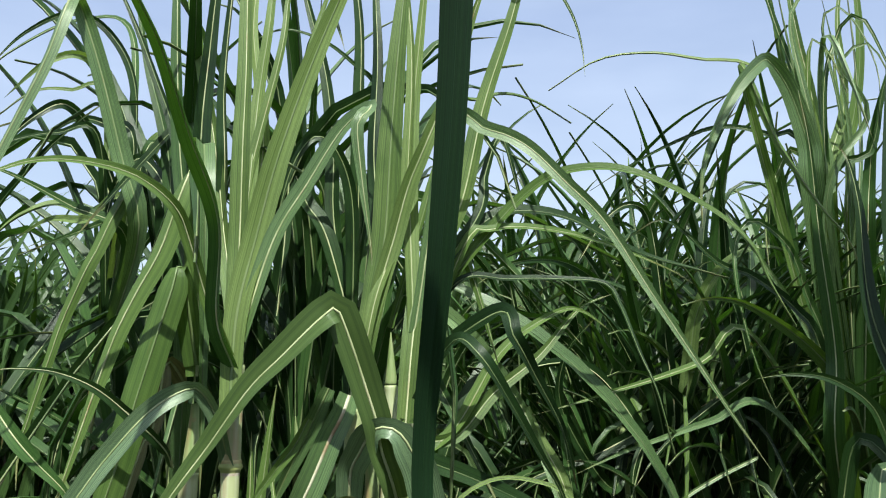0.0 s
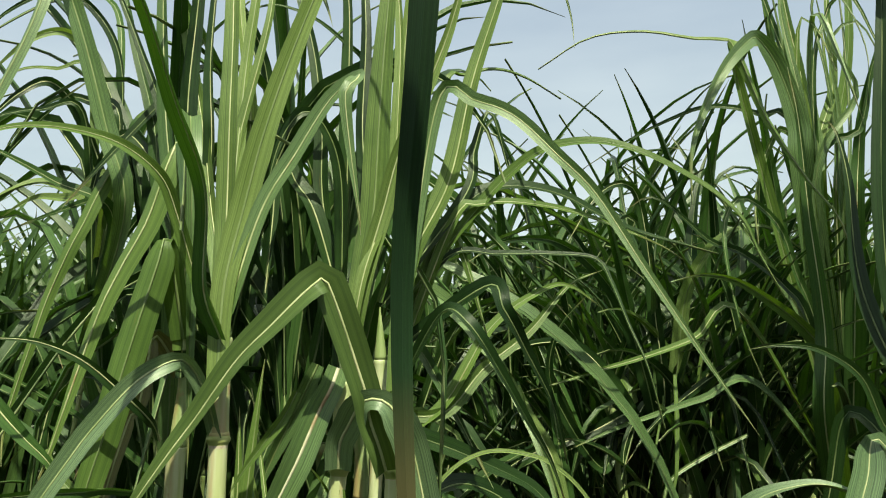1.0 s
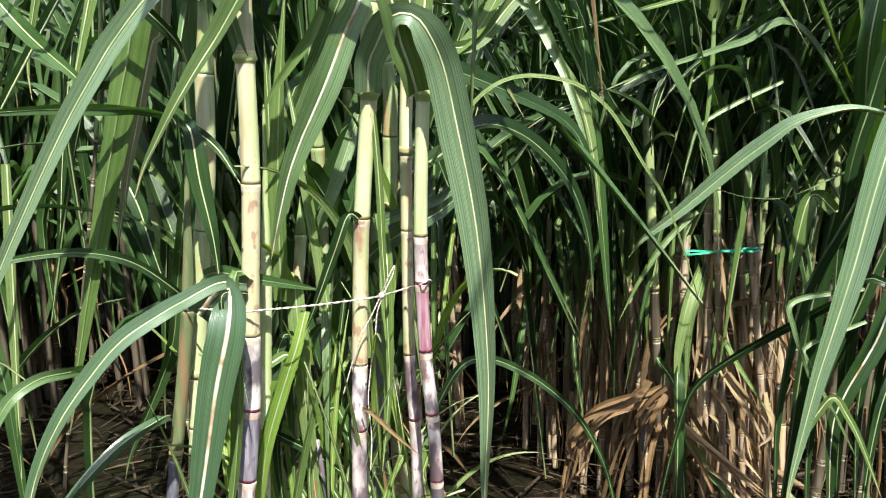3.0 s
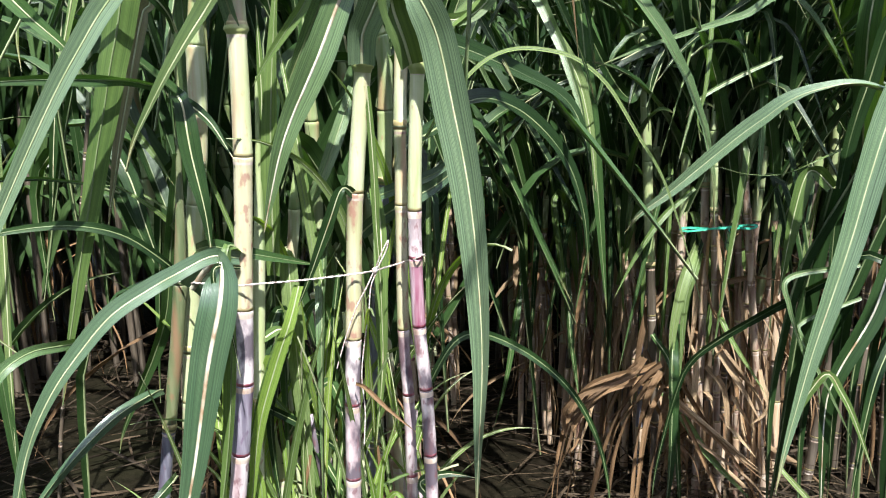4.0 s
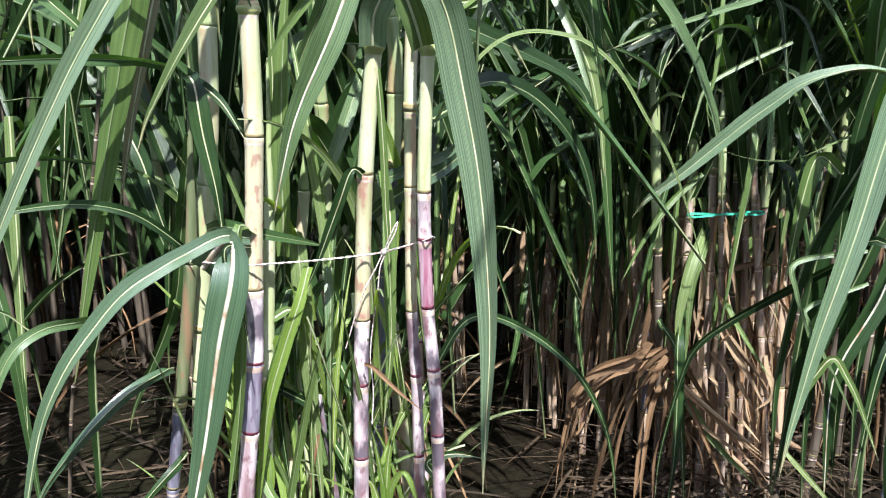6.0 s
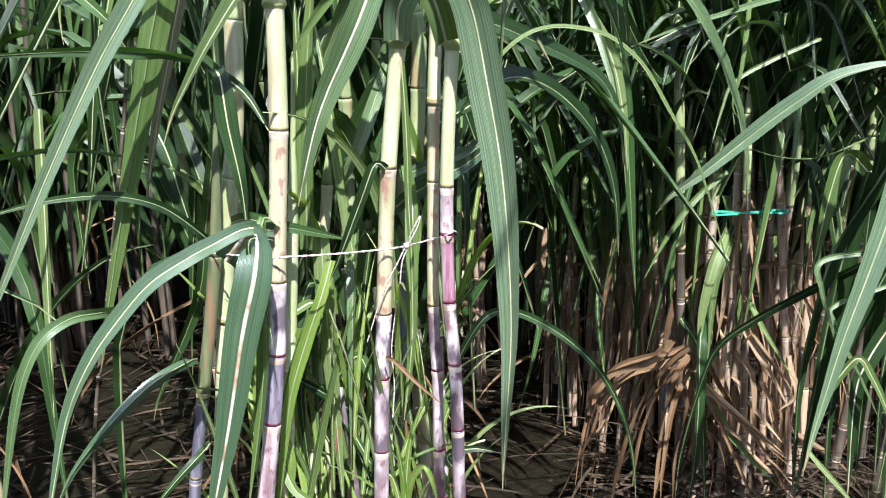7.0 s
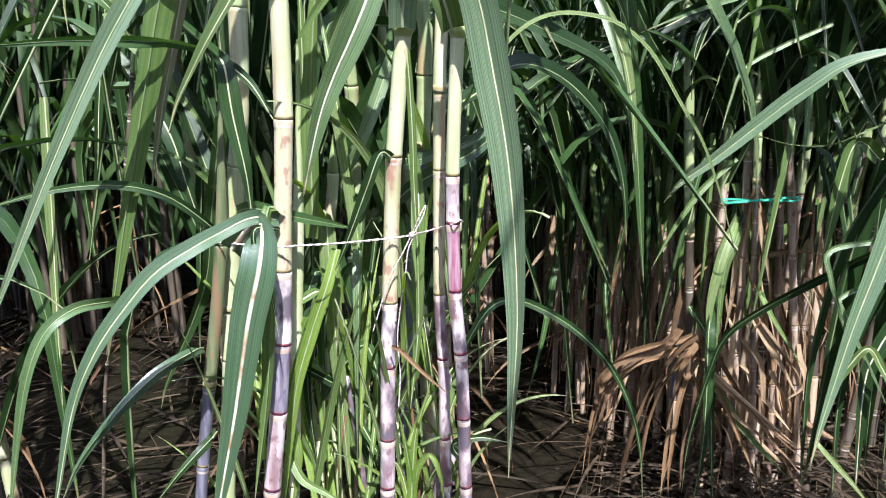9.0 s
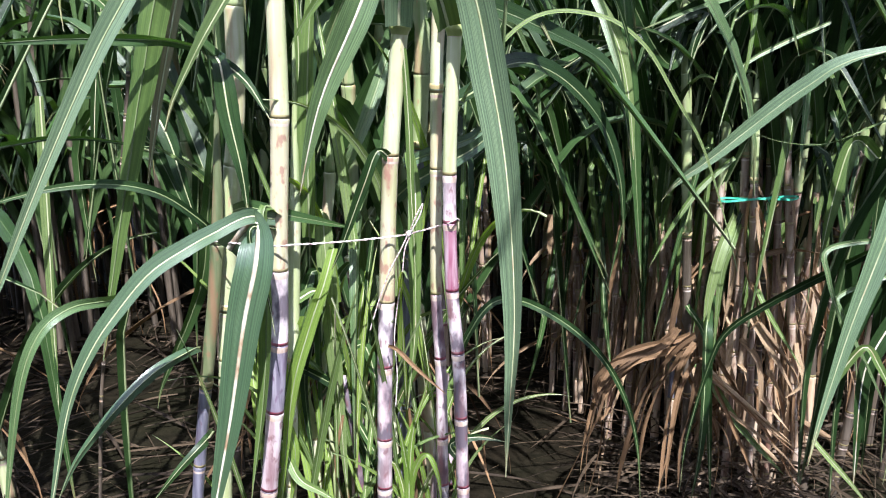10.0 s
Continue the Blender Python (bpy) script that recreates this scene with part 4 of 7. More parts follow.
leaf(plant_c2, 0.047, "c", 25, (-0.105, 1.560, 1.241), (-0.027, 1.660, 1.281), (0.011, 1.740, 1.314), (0.075, 1.800, 1.321), (0.160, 1.840, 1.278), (0.241, 1.860, 1.186), (0.284, 1.860, 1.068), (0.301, 1.860, 0.918), steps=60, mat=LEAF_SHADED)
leaf(plant_n, 0.037, "c", -75, (0.940, 1.500, 1.350), (0.823, 1.500, 1.325), (0.718, 1.530, 1.352), (0.654, 1.549, 1.343), (0.610, 1.568, 1.323), (0.575, 1.586, 1.292), (0.539, 1.605, 1.259), (0.484, 1.624, 1.206), (0.416, 1.643, 1.141), (0.364, 1.661, 1.095), (0.340, 1.680, 1.053), steps=60, turn=75, mat=LEAF_SHEEN, rib=0.014, late=1.9)
leaf(plant_m, 0.038, "c", 0, (0.503, 2.250, 1.334), (0.557, 2.200, 1.460), (0.410, 2.200, 1.396), (0.259, 2.200, 1.344), (0.164, 2.200, 1.287))
leaf(plant_m, 0.027, "c", 10, (0.511, 2.250, 1.353), (0.574, 2.200, 1.483), (0.527, 2.180, 1.418), (0.495, 2.160, 1.345), (0.495, 2.160, 1.223))
leaf(plant_r, 0.007, "c", 0, (1.153, 2.300, 1.200), (0.840, 1.900, 1.184), (0.746, 1.900, 1.144), (0.654, 1.900, 1.145), (0.568, 1.900, 1.171), mat=LEAF_MID)
leaf(plant_c, 0.017, "c", 10, (-0.077, 1.460, 0.762), (-0.049, 1.460, 0.831), (-0.014, 1.470, 0.888), (0.021, 1.480, 0.905), (0.072, 1.500, 0.889), (0.145, 1.500, 0.847), (0.212, 1.500, 0.782), (0.260, 1.500, 0.696), (0.287, 1.500, 0.599), (0.300, 1.500, 0.482), steps=60)
leaf(plant_n, 0.020, "c", 0, (0.882, 1.478, 0.964), (0.755, 1.508, 1.044), (0.740, 1.600, 0.980), (0.667, 1.720, 0.873), (0.598, 1.800, 0.785), (0.544, 1.840, 0.714), (0.518, 1.860, 0.629), (0.484, 1.880, 0.419), (0.477, 1.880, 0.271), mat=LEAF_SHADED)
leaf(plant_m, 0.027, "c", 10, (0.588, 2.250, 0.466), (0.622, 2.200, 0.430), (0.702, 2.150, 0.316), (0.823, 2.100, 0.194), mat=LEAF_YOUNG)
leaf(plant_m, 0.022, "c", 0, (0.554, 2.250, 0.639), (0.587, 2.150, 0.575), (0.599, 2.120, 0.409), (0.625, 2.100, 0.092))
leaf(plant_c, 0.018, "u", 0, (-0.055, 1.450, 0.584), (-0.077, 1.460, 0.615), (-0.026, 1.470, 0.627), (0.030, 1.480, 0.613))
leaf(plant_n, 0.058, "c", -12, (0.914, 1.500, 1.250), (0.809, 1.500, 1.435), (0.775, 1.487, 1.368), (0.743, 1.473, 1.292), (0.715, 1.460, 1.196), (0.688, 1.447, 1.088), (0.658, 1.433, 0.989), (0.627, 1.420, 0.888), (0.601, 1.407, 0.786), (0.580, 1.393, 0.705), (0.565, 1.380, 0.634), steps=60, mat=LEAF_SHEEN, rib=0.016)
# inner hanging blades, mostly in the shade-coloured green
leaf(plant_n, 0.044, "c", 38, (0.908, 1.500, 1.200), (0.838, 1.620, 1.316), (0.758, 1.620, 1.154), (0.694, 1.620, 1.029), (0.666, 1.610, 0.954), (0.644, 1.600, 0.849), (0.633, 1.600, 0.702), (0.646, 1.600, 0.471), mat=LEAF_SHADED)
leaf(plant_n, 0.041, "c", -8, (0.886, 1.500, 1.000), (0.812, 1.500, 1.067), (0.750, 1.470, 0.937), (0.694, 1.460, 0.831), (0.678, 1.460, 0.752), (0.689, 1.460, 0.542), rib=0.05, mat=LEAF_SHADED)
leaf(plant_n, 0.032, "c", 20, (0.891, 1.500, 1.050), (0.856, 1.550, 1.110), (0.802, 1.530, 1.012), (0.773, 1.520, 0.941), (0.748, 1.510, 0.792), (0.754, 1.500, 0.579), mat=LEAF_SHADED)
leaf(plant_n, 0.036, "c", 30, (0.886, 1.500, 1.000), (0.896, 1.600, 1.189), (0.879, 1.600, 0.965), (0.870, 1.600, 0.799), (0.886, 1.600, 0.497), mat=LEAF_SHADED)
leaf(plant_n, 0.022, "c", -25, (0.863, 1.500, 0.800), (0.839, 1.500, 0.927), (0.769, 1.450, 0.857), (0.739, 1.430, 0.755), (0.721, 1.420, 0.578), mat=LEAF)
leaf(plant_n, 0.035, "c", 10, (0.920, 1.500, 1.300), (0.819, 1.600, 1.481), (0.782, 1.640, 1.337), (0.763, 1.660, 1.182), (0.763, 1.670, 0.995), (0.775, 1.670, 0.773), mat=LEAF_SHADED)
leaf(plant_n, 0.040, "c", 35, (0.886, 1.500, 1.000), (0.882, 1.550, 1.067), (0.830, 1.520, 0.920), (0.788, 1.500, 0.769), (0.776, 1.500, 0.628), (0.785, 1.500, 0.455), mat=LEAF_SHADED)
leaf(plant_n, 0.036, "c", 30, (0.903, 1.500, 1.150), (0.856, 1.600, 1.156), (0.760, 1.580, 0.948), (0.702, 1.570, 0.812), (0.682, 1.560, 0.671), (0.695, 1.560, 0.456), mat=LEAF_SHADED)
leaf(plant_n, 0.042, "c", -20, (0.875, 1.500, 0.900), (0.892, 1.500, 0.926), (0.835, 1.480, 0.777), (0.813, 1.470, 0.643), (0.821, 1.470, 0.474), mat=LEAF_SHADED)
leaf(plant_a, 0.033, "c", -10, (-0.369, 1.360, 1.081), (-0.403, 1.320, 1.093), (-0.448, 1.280, 1.074), (-0.475, 1.250, 1.061), (-0.527, 1.220, 1.028), (-0.571, 1.200, 0.978), (-0.618, 1.180, 0.910), (-0.660, 1.170, 0.818), (-0.699, 1.160, 0.666), (-0.722, 1.160, 0.592), steps=60, mat=LEAF_BLOOM)
leaf(plant_l, 0.021, "c", 0, (-0.637, 1.350, 0.940), (-0.642, 1.280, 0.957), (-0.668, 1.220, 0.964), (-0.699, 1.180, 0.934), (-0.730, 1.160, 0.847), (-0.768, 1.150, 0.670), (-0.785, 1.150, 0.596), mat=LEAF_LIT_WAXY)
leaf(plant_d, 0.023, "c", 10, (-0.548, 1.440, 0.813), (-0.550, 1.400, 0.824), (-0.594, 1.330, 0.807), (-0.652, 1.280, 0.750), (-0.712, 1.260, 0.673), (-0.750, 1.250, 0.596), mat=LEAF_BLOOM)
leaf(plant_d, 0.069, "c", -10, (-0.472, 1.420, 1.011), (-0.429, 1.380, 1.059), (-0.388, 1.320, 1.081), (-0.382, 1.280, 1.025), (-0.405, 1.270, 0.925), (-0.436, 1.260, 0.759), (-0.470, 1.260, 0.611), (-0.492, 1.260, 0.501), fold=0.15, mat=LEAF_BLOOM, rib=0.07)
leaf(plant_d, 0.019, "c", 0, (-0.528, 1.420, 0.652), (-0.521, 1.360, 0.664), (-0.558, 1.320, 0.628), (-0.605, 1.300, 0.570))
leaf(plant_a, 0.009, "c", 0, (-0.368, 1.360, 1.065), (-0.392, 1.300, 1.079), (-0.391, 1.300, 1.032), (-0.373, 1.300, 0.974), (-0.363, 1.300, 0.894))
leaf(plant_a, 0.028, "c", 40, (-0.367, 1.370, 1.089), (-0.380, 1.330, 1.098), (-0.381, 1.320, 0.934), (-0.397, 1.320, 0.766), (-0.430, 1.320, 0.571), mat=LEAF_MID)
leaf(plant_d, 0.038, "c", 25, (-0.470, 1.420, 1.345), (-0.453, 1.390, 1.328), (-0.442, 1.380, 1.254), (-0.423, 1.370, 1.160), (-0.417, 1.370, 1.085), fold=0.5)
leaf(plant_a2, 0.020, "c", 20, (-0.463, 1.460, 1.325), (-0.456, 1.420, 1.334), (-0.407, 1.380, 1.304), (-0.366, 1.360, 1.245))
leaf(plant_b, 0.054, "c", 15, (-0.165, 1.440, 1.567), (-0.177, 1.430, 1.530), (-0.196, 1.420, 1.491), (-0.227, 1.410, 1.415), (-0.253, 1.410, 1.361), (-0.278, 1.410, 1.310), (-0.300, 1.410, 1.254), (-0.322, 1.420, 1.181), (-0.341, 1.430, 1.109), mat=LEAF_LIT_WAXY, rib=0.05)
leaf(plant_b, 0.023, "c", 0, (-0.185, 1.460, 1.171), (-0.204, 1.440, 1.184), (-0.229, 1.440, 1.123), (-0.272, 1.450, 1.016), (-0.297, 1.460, 0.961))
leaf(plant_l, 0.037, "c", 10, (-0.741, 1.750, 1.259), (-0.687, 1.720, 1.174), (-0.655, 1.700, 1.080), (-0.627, 1.700, 0.973))
leaf(plant_b, 0.015, "c", 10, (-0.158, 1.460, 1.359), (-0.154, 1.468, 1.286), (-0.151, 1.476, 1.201), (-0.150, 1.484, 1.107), (-0.146, 1.492, 0.999), (-0.145, 1.500, 0.841), mat=LEAF_MID)
leaf(plant_g, 0.039, "c", 10, (-0.346, 1.640, 0.983), (-0.352, 1.620, 1.019), (-0.335, 1.580, 1.048), (-0.325, 1.550, 0.957), (-0.319, 1.550, 0.823), (-0.310, 1.550, 0.658), (-0.298, 1.550, 0.422), mat=LEAF_YOUNG)
leaf(plant_b2, 0.030, "c", -10, (-0.175, 1.720, 1.145), (-0.155, 1.620, 1.083), (-0.151, 1.560, 0.941), (-0.152, 1.550, 0.810), (-0.169, 1.550, 0.645), mat=LEAF_MID)
leaf(plant_f, 0.019, "c", 10, (-0.387, 1.500, 0.761), (-0.385, 1.550, 0.730), (-0.307, 1.580, 0.668), (-0.232, 1.600, 0.593), (-0.180, 1.600, 0.513))
leaf(plant_f, 0.025, "c", 20, (-0.379, 1.500, 0.887), (-0.339, 1.520, 0.897), (-0.378, 1.480, 0.778), (-0.404, 1.460, 0.675), mat=LEAF_MID)
leaf(plant_b, 0.009, "c", 0, (-0.191, 1.440, 0.825), (-0.171, 1.420, 0.824), (-0.132, 1.400, 0.794), (-0.079, 1.380, 0.756), mat=DRY)
leaf(plant_f, 0.029, "c", -20, (-0.379, 1.500, 0.841), (-0.350, 1.540, 0.937), (-0.334, 1.560, 0.884), (-0.380, 1.560, 0.711), (-0.367, 1.560, 0.477))
leaf(plant_g, 0.027, "c", 30, (-0.378, 1.660, 0.604), (-0.313, 1.620, 0.712), (-0.260, 1.600, 0.756), (-0.229, 1.580, 0.594), (-0.263, 1.560, 0.426))
leaf(plant_g, 0.030, "c", -30, (-0.381, 1.660, 0.549), (-0.333, 1.620, 0.607), (-0.290, 1.600, 0.564), (-0.256, 1.580, 0.468), (-0.241, 1.570, 0.364))
leaf(plant_e, 0.032, "c", 10, (-0.297, 1.720, 0.540), (-0.274, 1.700, 0.804), (-0.292, 1.680, 0.913), (-0.331, 1.660, 0.868), (-0.368, 1.650, 0.699))
leaf(plant_d, 0.036, "c", 40, (-0.489, 1.460, 1.247), (-0.534, 1.500, 1.059), (-0.558, 1.520, 0.939), (-0.600, 1.540, 0.838), (-0.677, 1.560, 0.688), (-0.695, 1.560, 0.627))
leaf(plant_a2, 0.028, "u", 0, (-0.494, 1.500, 1.060), (-0.442, 1.450, 1.081), (-0.386, 1.420, 1.078), (-0.319, 1.450, 1.058), (-0.259, 1.500, 1.033))
leaf(plant_b2, 0.016, "c", 0, (-0.166, 1.500, 0.378), (-0.162, 1.500, 0.519), (-0.153, 1.500, 0.620), (-0.129, 1.490, 0.708), (-0.121, 1.480, 0.752), mat=LEAF_LIME)
leaf(plant_b2, 0.016, "c", 0, (-0.168, 1.500, 0.378), (-0.166, 1.500, 0.518), (-0.179, 1.490, 0.625), (-0.188, 1.480, 0.679), mat=LEAF_LIME)
leaf(plant_b2, 0.018, "c", 10, (-0.165, 1.500, 0.378), (-0.155, 1.500, 0.519), (-0.126, 1.490, 0.576), (-0.103, 1.480, 0.532), (-0.096, 1.480, 0.464), mat=LEAF_LIME)
leaf(plant_b2, 0.014, "c", 10, (-0.168, 1.500, 0.378), (-0.174, 1.500, 0.484), (-0.195, 1.490, 0.557), (-0.218, 1.480, 0.494), (-0.231, 1.480, 0.425), mat=LEAF_LIME)
leaf(plant_n, 0.027, "c", 10, (0.922, 1.478, 1.324), (0.862, 1.488, 1.404), (0.805, 1.470, 1.460), (0.760, 1.450, 1.547), (0.686, 1.430, 1.593), (0.616, 1.420, 1.604), (0.548, 1.420, 1.596), mat=LEAF_SHADED)
leaf(plant_n, 0.037, "c", 20, (0.933, 1.478, 1.418), (0.876, 1.488, 1.498), (0.828, 1.550, 1.710), (0.834, 1.580, 1.937), (0.829, 1.600, 2.038), (0.819, 1.620, 2.077), mat=LEAF_SHADED)
leaf(plant_r, 0.025, "c", 10, (1.153, 2.300, 1.200), (0.969, 2.040, 1.654), (0.900, 1.980, 1.792), (0.845, 1.940, 1.910), (0.749, 1.900, 1.971), (0.693, 1.880, 1.916), (0.683, 1.860, 1.807), (0.712, 1.860, 1.648), (0.756, 1.860, 1.528))
leaf(plant_r, 0.033, "c", 10, (1.134, 2.300, 1.000), (1.004, 2.100, 1.558), (0.942, 2.050, 1.683), (0.835, 2.000, 1.832), (0.749, 1.980, 1.948), (0.697, 1.980, 2.026), mat=LEAF_LIT_WAXY)
leaf(plant_r, 0.055, "c", 40, (1.134, 2.300, 1.000), (0.940, 1.950, 1.543), (0.880, 1.900, 1.649), (0.724, 1.850, 1.752), (0.619, 1.820, 1.776), (0.534, 1.800, 1.757), mat=LEAF_MID)
leaf(plant_r, 0.055, "c", 40, (1.134, 2.300, 1.000), (0.905, 1.900, 1.424), (0.911, 1.880, 1.648), (0.884, 1.860, 1.926), (0.871, 1.850, 2.146), (0.849, 1.840, 2.277))
leaf(plant_c2, 0.029, "c", 5, (-0.100, 1.600, 1.525), (0.028, 1.620, 1.858), (0.051, 1.630, 1.828), (0.081, 1.630, 1.734), (0.114, 1.630, 1.612), mat=LEAF_MID)
leaf(plant_c2, 0.027, "c", 10, (-0.097, 1.600, 1.425), (0.019, 1.620, 1.494), (0.121, 1.660, 1.651), (0.237, 1.700, 1.732), (0.297, 1.720, 1.738), (0.363, 1.730, 1.693), mat=LEAF_MID)
leaf(plant_m, 0.034, "c", 10, (0.504, 2.280, 1.411), (0.445, 2.200, 1.307), (0.306, 2.100, 1.513), (0.312, 2.050, 1.656), (0.383, 2.000, 1.748))
leaf(plant_m, 0.034, "c", 0, (0.505, 2.280, 1.391), (0.849, 2.200, 1.608), (0.697, 2.100, 1.531), (0.538, 2.000, 1.434), (0.448, 1.950, 1.339), mat=LEAF)
leaf(plant_m, 0.044, "c", 35, (0.502, 2.280, 1.430), (0.591, 2.200, 1.399), (0.529, 2.150, 1.659), (0.443, 2.100, 1.805), (0.318, 2.050, 1.889), (0.177, 2.000, 1.882), (0.079, 1.960, 1.820))
leaf(plant_m, 0.045, "c", 30, (0.504, 2.280, 1.411), (0.636, 2.200, 1.498), (0.676, 2.150, 1.759), (0.749, 2.100, 1.896), (0.865, 2.080, 1.933), (0.966, 2.050, 1.858), mat=LEAF_YOUNG)
leaf(plant_m, 0.040, "c", 35, (0.505, 2.280, 1.391), (0.550, 2.200, 1.400), (0.464, 2.150, 1.540), (0.358, 2.100, 1.628), (0.215, 2.050, 1.618), (0.115, 2.000, 1.535))
leaf(plant_m, 0.040, "c", 25, (0.505, 2.280, 1.391), (0.613, 2.200, 1.439), (0.592, 2.150, 1.699), (0.552, 2.100, 1.991), (0.492, 2.050, 2.042), (0.410, 2.000, 1.992), (0.336, 1.980, 1.879))
leaf(plant_l, 0.027, "c", -5, (-0.885, 1.600, 1.267), (-0.888, 1.593, 1.159), (-0.893, 1.587, 1.036), (-0.899, 1.580, 0.911), (-0.904, 1.573, 0.794), (-0.907, 1.567, 0.698), (-0.908, 1.560, 0.629), mat=LEAF_YOUNG)
leaf(plant_l, 0.022, "c", 20, (-0.869, 1.900, 1.531), (-0.898, 1.900, 1.385), (-0.925, 1.900, 1.233), (-0.953, 1.900, 1.034), (-0.999, 1.900, 0.822), mat=LEAF)
leaf(plant_l, 0.023, "c", 10, (-0.696, 1.500, 1.422), (-0.661, 1.480, 1.384), (-0.610, 1.470, 1.336), (-0.543, 1.460, 1.258), (-0.502, 1.460, 1.189), mat=LEAF_YOUNG)
leaf(plant_f, 0.036, "c", 10, (-0.348, 1.520, 1.010), (-0.339, 1.500, 1.205), (-0.331, 1.500, 1.344), (-0.318, 1.500, 1.477), (-0.306, 1.500, 1.585), mat=LEAF_MID)
leaf(plant_f, 0.026, "c", -20, (-0.359, 1.540, 1.049), (-0.358, 1.530, 1.243), (-0.355, 1.530, 1.363), (-0.356, 1.530, 1.498), mat=LEAF_MID)
leaf(plant_a2, 0.020, "c", 15, (-0.229, 1.400, 1.528), (-0.251, 1.400, 1.485), (-0.282, 1.400, 1.444), (-0.315, 1.400, 1.399), (-0.339, 1.400, 1.360), mat=LEAF_MID)
leaf(plant_b2, 0.030, "c", 10, (-0.208, 1.680, 1.351), (-0.242, 1.630, 1.245), (-0.270, 1.600, 1.171), (-0.296, 1.600, 1.116), (-0.310, 1.600, 1.037), mat=LEAF_LIT_WAXY)
leaf(plant_b2, 0.037, "c", -10, (-0.204, 1.700, 1.052), (-0.166, 1.680, 1.086), (-0.095, 1.660, 1.130), (-0.039, 1.650, 1.164), (0.011, 1.640, 1.210), (0.048, 1.640, 1.255), mat=LEAF_BLOOM)
leaf(plant_b2, 0.031, "c", 10, (-0.187, 1.720, 1.120), (-0.097, 1.700, 1.157), (-0.034, 1.700, 1.185), (0.028, 1.700, 1.251), mat=LEAF_BLOOM)
leaf(plant_f, 0.027, "c", 5, (-0.299, 1.500, 0.994), (-0.312, 1.470, 0.936), (-0.342, 1.460, 0.850), (-0.375, 1.450, 0.739), (-0.398, 1.450, 0.596), (-0.414, 1.450, 0.470), mat=LEAF_LIME)
leaf(plant_f, 0.030, "c", 10, (-0.359, 1.500, 0.858), (-0.380, 1.500, 0.788), (-0.395, 1.500, 0.667), (-0.406, 1.500, 0.491), mat=LEAF_LIME)
leaf(plant_g, 0.018, "c", 10, (-0.360, 1.660, 0.671), (-0.319, 1.600, 0.660), (-0.268, 1.570, 0.585), (-0.210, 1.560, 0.474), (-0.187, 1.560, 0.408))
leaf(plant_g, 0.017, "c", 0, (-0.343, 1.660, 0.632), (-0.306, 1.600, 0.621), (-0.258, 1.570, 0.533), (-0.223, 1.560, 0.420))
leaf(plant_f, 0.021, "c", 10, (-0.418, 1.500, 0.593), (-0.379, 1.460, 0.535), (-0.331, 1.450, 0.509), (-0.287, 1.450, 0.481), mat=LEAF_MID)
leaf(plant_f, 0.019, "c", 10, (-0.414, 1.500, 0.667), (-0.388, 1.480, 0.592), (-0.394, 1.480, 0.516), (-0.406, 1.480, 0.451), mat=LEAF_LIME)
leaf(plant_g, 0.016, "c", 30, (-0.327, 1.620, 0.865), (-0.338, 1.600, 0.773), (-0.331, 1.600, 0.647), (-0.324, 1.600, 0.515), mat=LEAF_LIME)
leaf(plant_e, 0.014, "c", 10, (-0.265, 1.680, 0.897), (-0.279, 1.660, 0.803), (-0.296, 1.660, 0.646), (-0.311, 1.660, 0.482), mat=LEAF_LIME)
leaf(plant_e, 0.014, "c", -10, (-0.251, 1.680, 0.971), (-0.263, 1.660, 0.853), (-0.261, 1.660, 0.700), (-0.252, 1.660, 0.539))
leaf(plant_c, 0.009, "c", 10, (-0.057, 1.460, 1.269), (-0.027, 1.460, 1.321), (0.025, 1.470, 1.382), (0.068, 1.480, 1.410), (0.117, 1.500, 1.419), (0.175, 1.500, 1.411), (0.214, 1.500, 1.395), (0.264, 1.500, 1.351), (0.318, 1.500, 1.267), (0.363, 1.500, 1.196), (0.403, 1.500, 1.097), (0.448, 1.500, 0.960), mat=LEAF_YOUNG, rib=0.03)
leaf(plant_m, 0.008, "c", 0, (0.498, 2.280, 1.487), (0.611, 2.200, 1.518), (0.581, 2.150, 1.382), (0.551, 2.120, 1.288), (0.514, 2.100, 1.162), mat=LEAF_MID)
leaf(plant_r, 0.014, "c", 10, (0.590, 2.000, 1.553), (0.584, 1.980, 1.455), (0.573, 1.960, 1.332), (0.561, 1.960, 1.257), (0.588, 1.960, 1.212), mat=LEAF_MID)
leaf(plant_r, 0.012, "c", 0, (0.761, 2.000, 1.406), (0.646, 1.980, 1.357), (0.559, 1.960, 1.307), (0.537, 1.960, 1.244), (0.517, 1.960, 1.147), mat=LEAF_LIT_WAXY)
leaf(plant_m, 0.018, "c", 0, (0.634, 2.200, 1.067), (0.540, 2.150, 0.997), (0.468, 2.120, 0.900), (0.410, 2.100, 0.791), mat=LEAF_MID)
leaf(plant_m, 0.034, "c", 10, (0.672, 2.280, 0.897), (0.634, 2.200, 0.868), (0.602, 2.160, 0.800), (0.580, 2.140, 0.679), (0.580, 2.130, 0.537), mat=LEAF_YOUNG)
leaf(plant_m, 0.022, "c", -10, (0.689, 2.280, 0.882), (0.649, 2.200, 0.837), (0.621, 2.180, 0.747), (0.613, 2.160, 0.525), mat=LEAF_YOUNG)
leaf(plant_m, 0.039, "c", 30, (0.624, 2.250, 0.676), (0.577, 2.120, 0.622), (0.575, 2.080, 0.443), (0.570, 2.060, 0.286), (0.555, 2.050, 0.136))
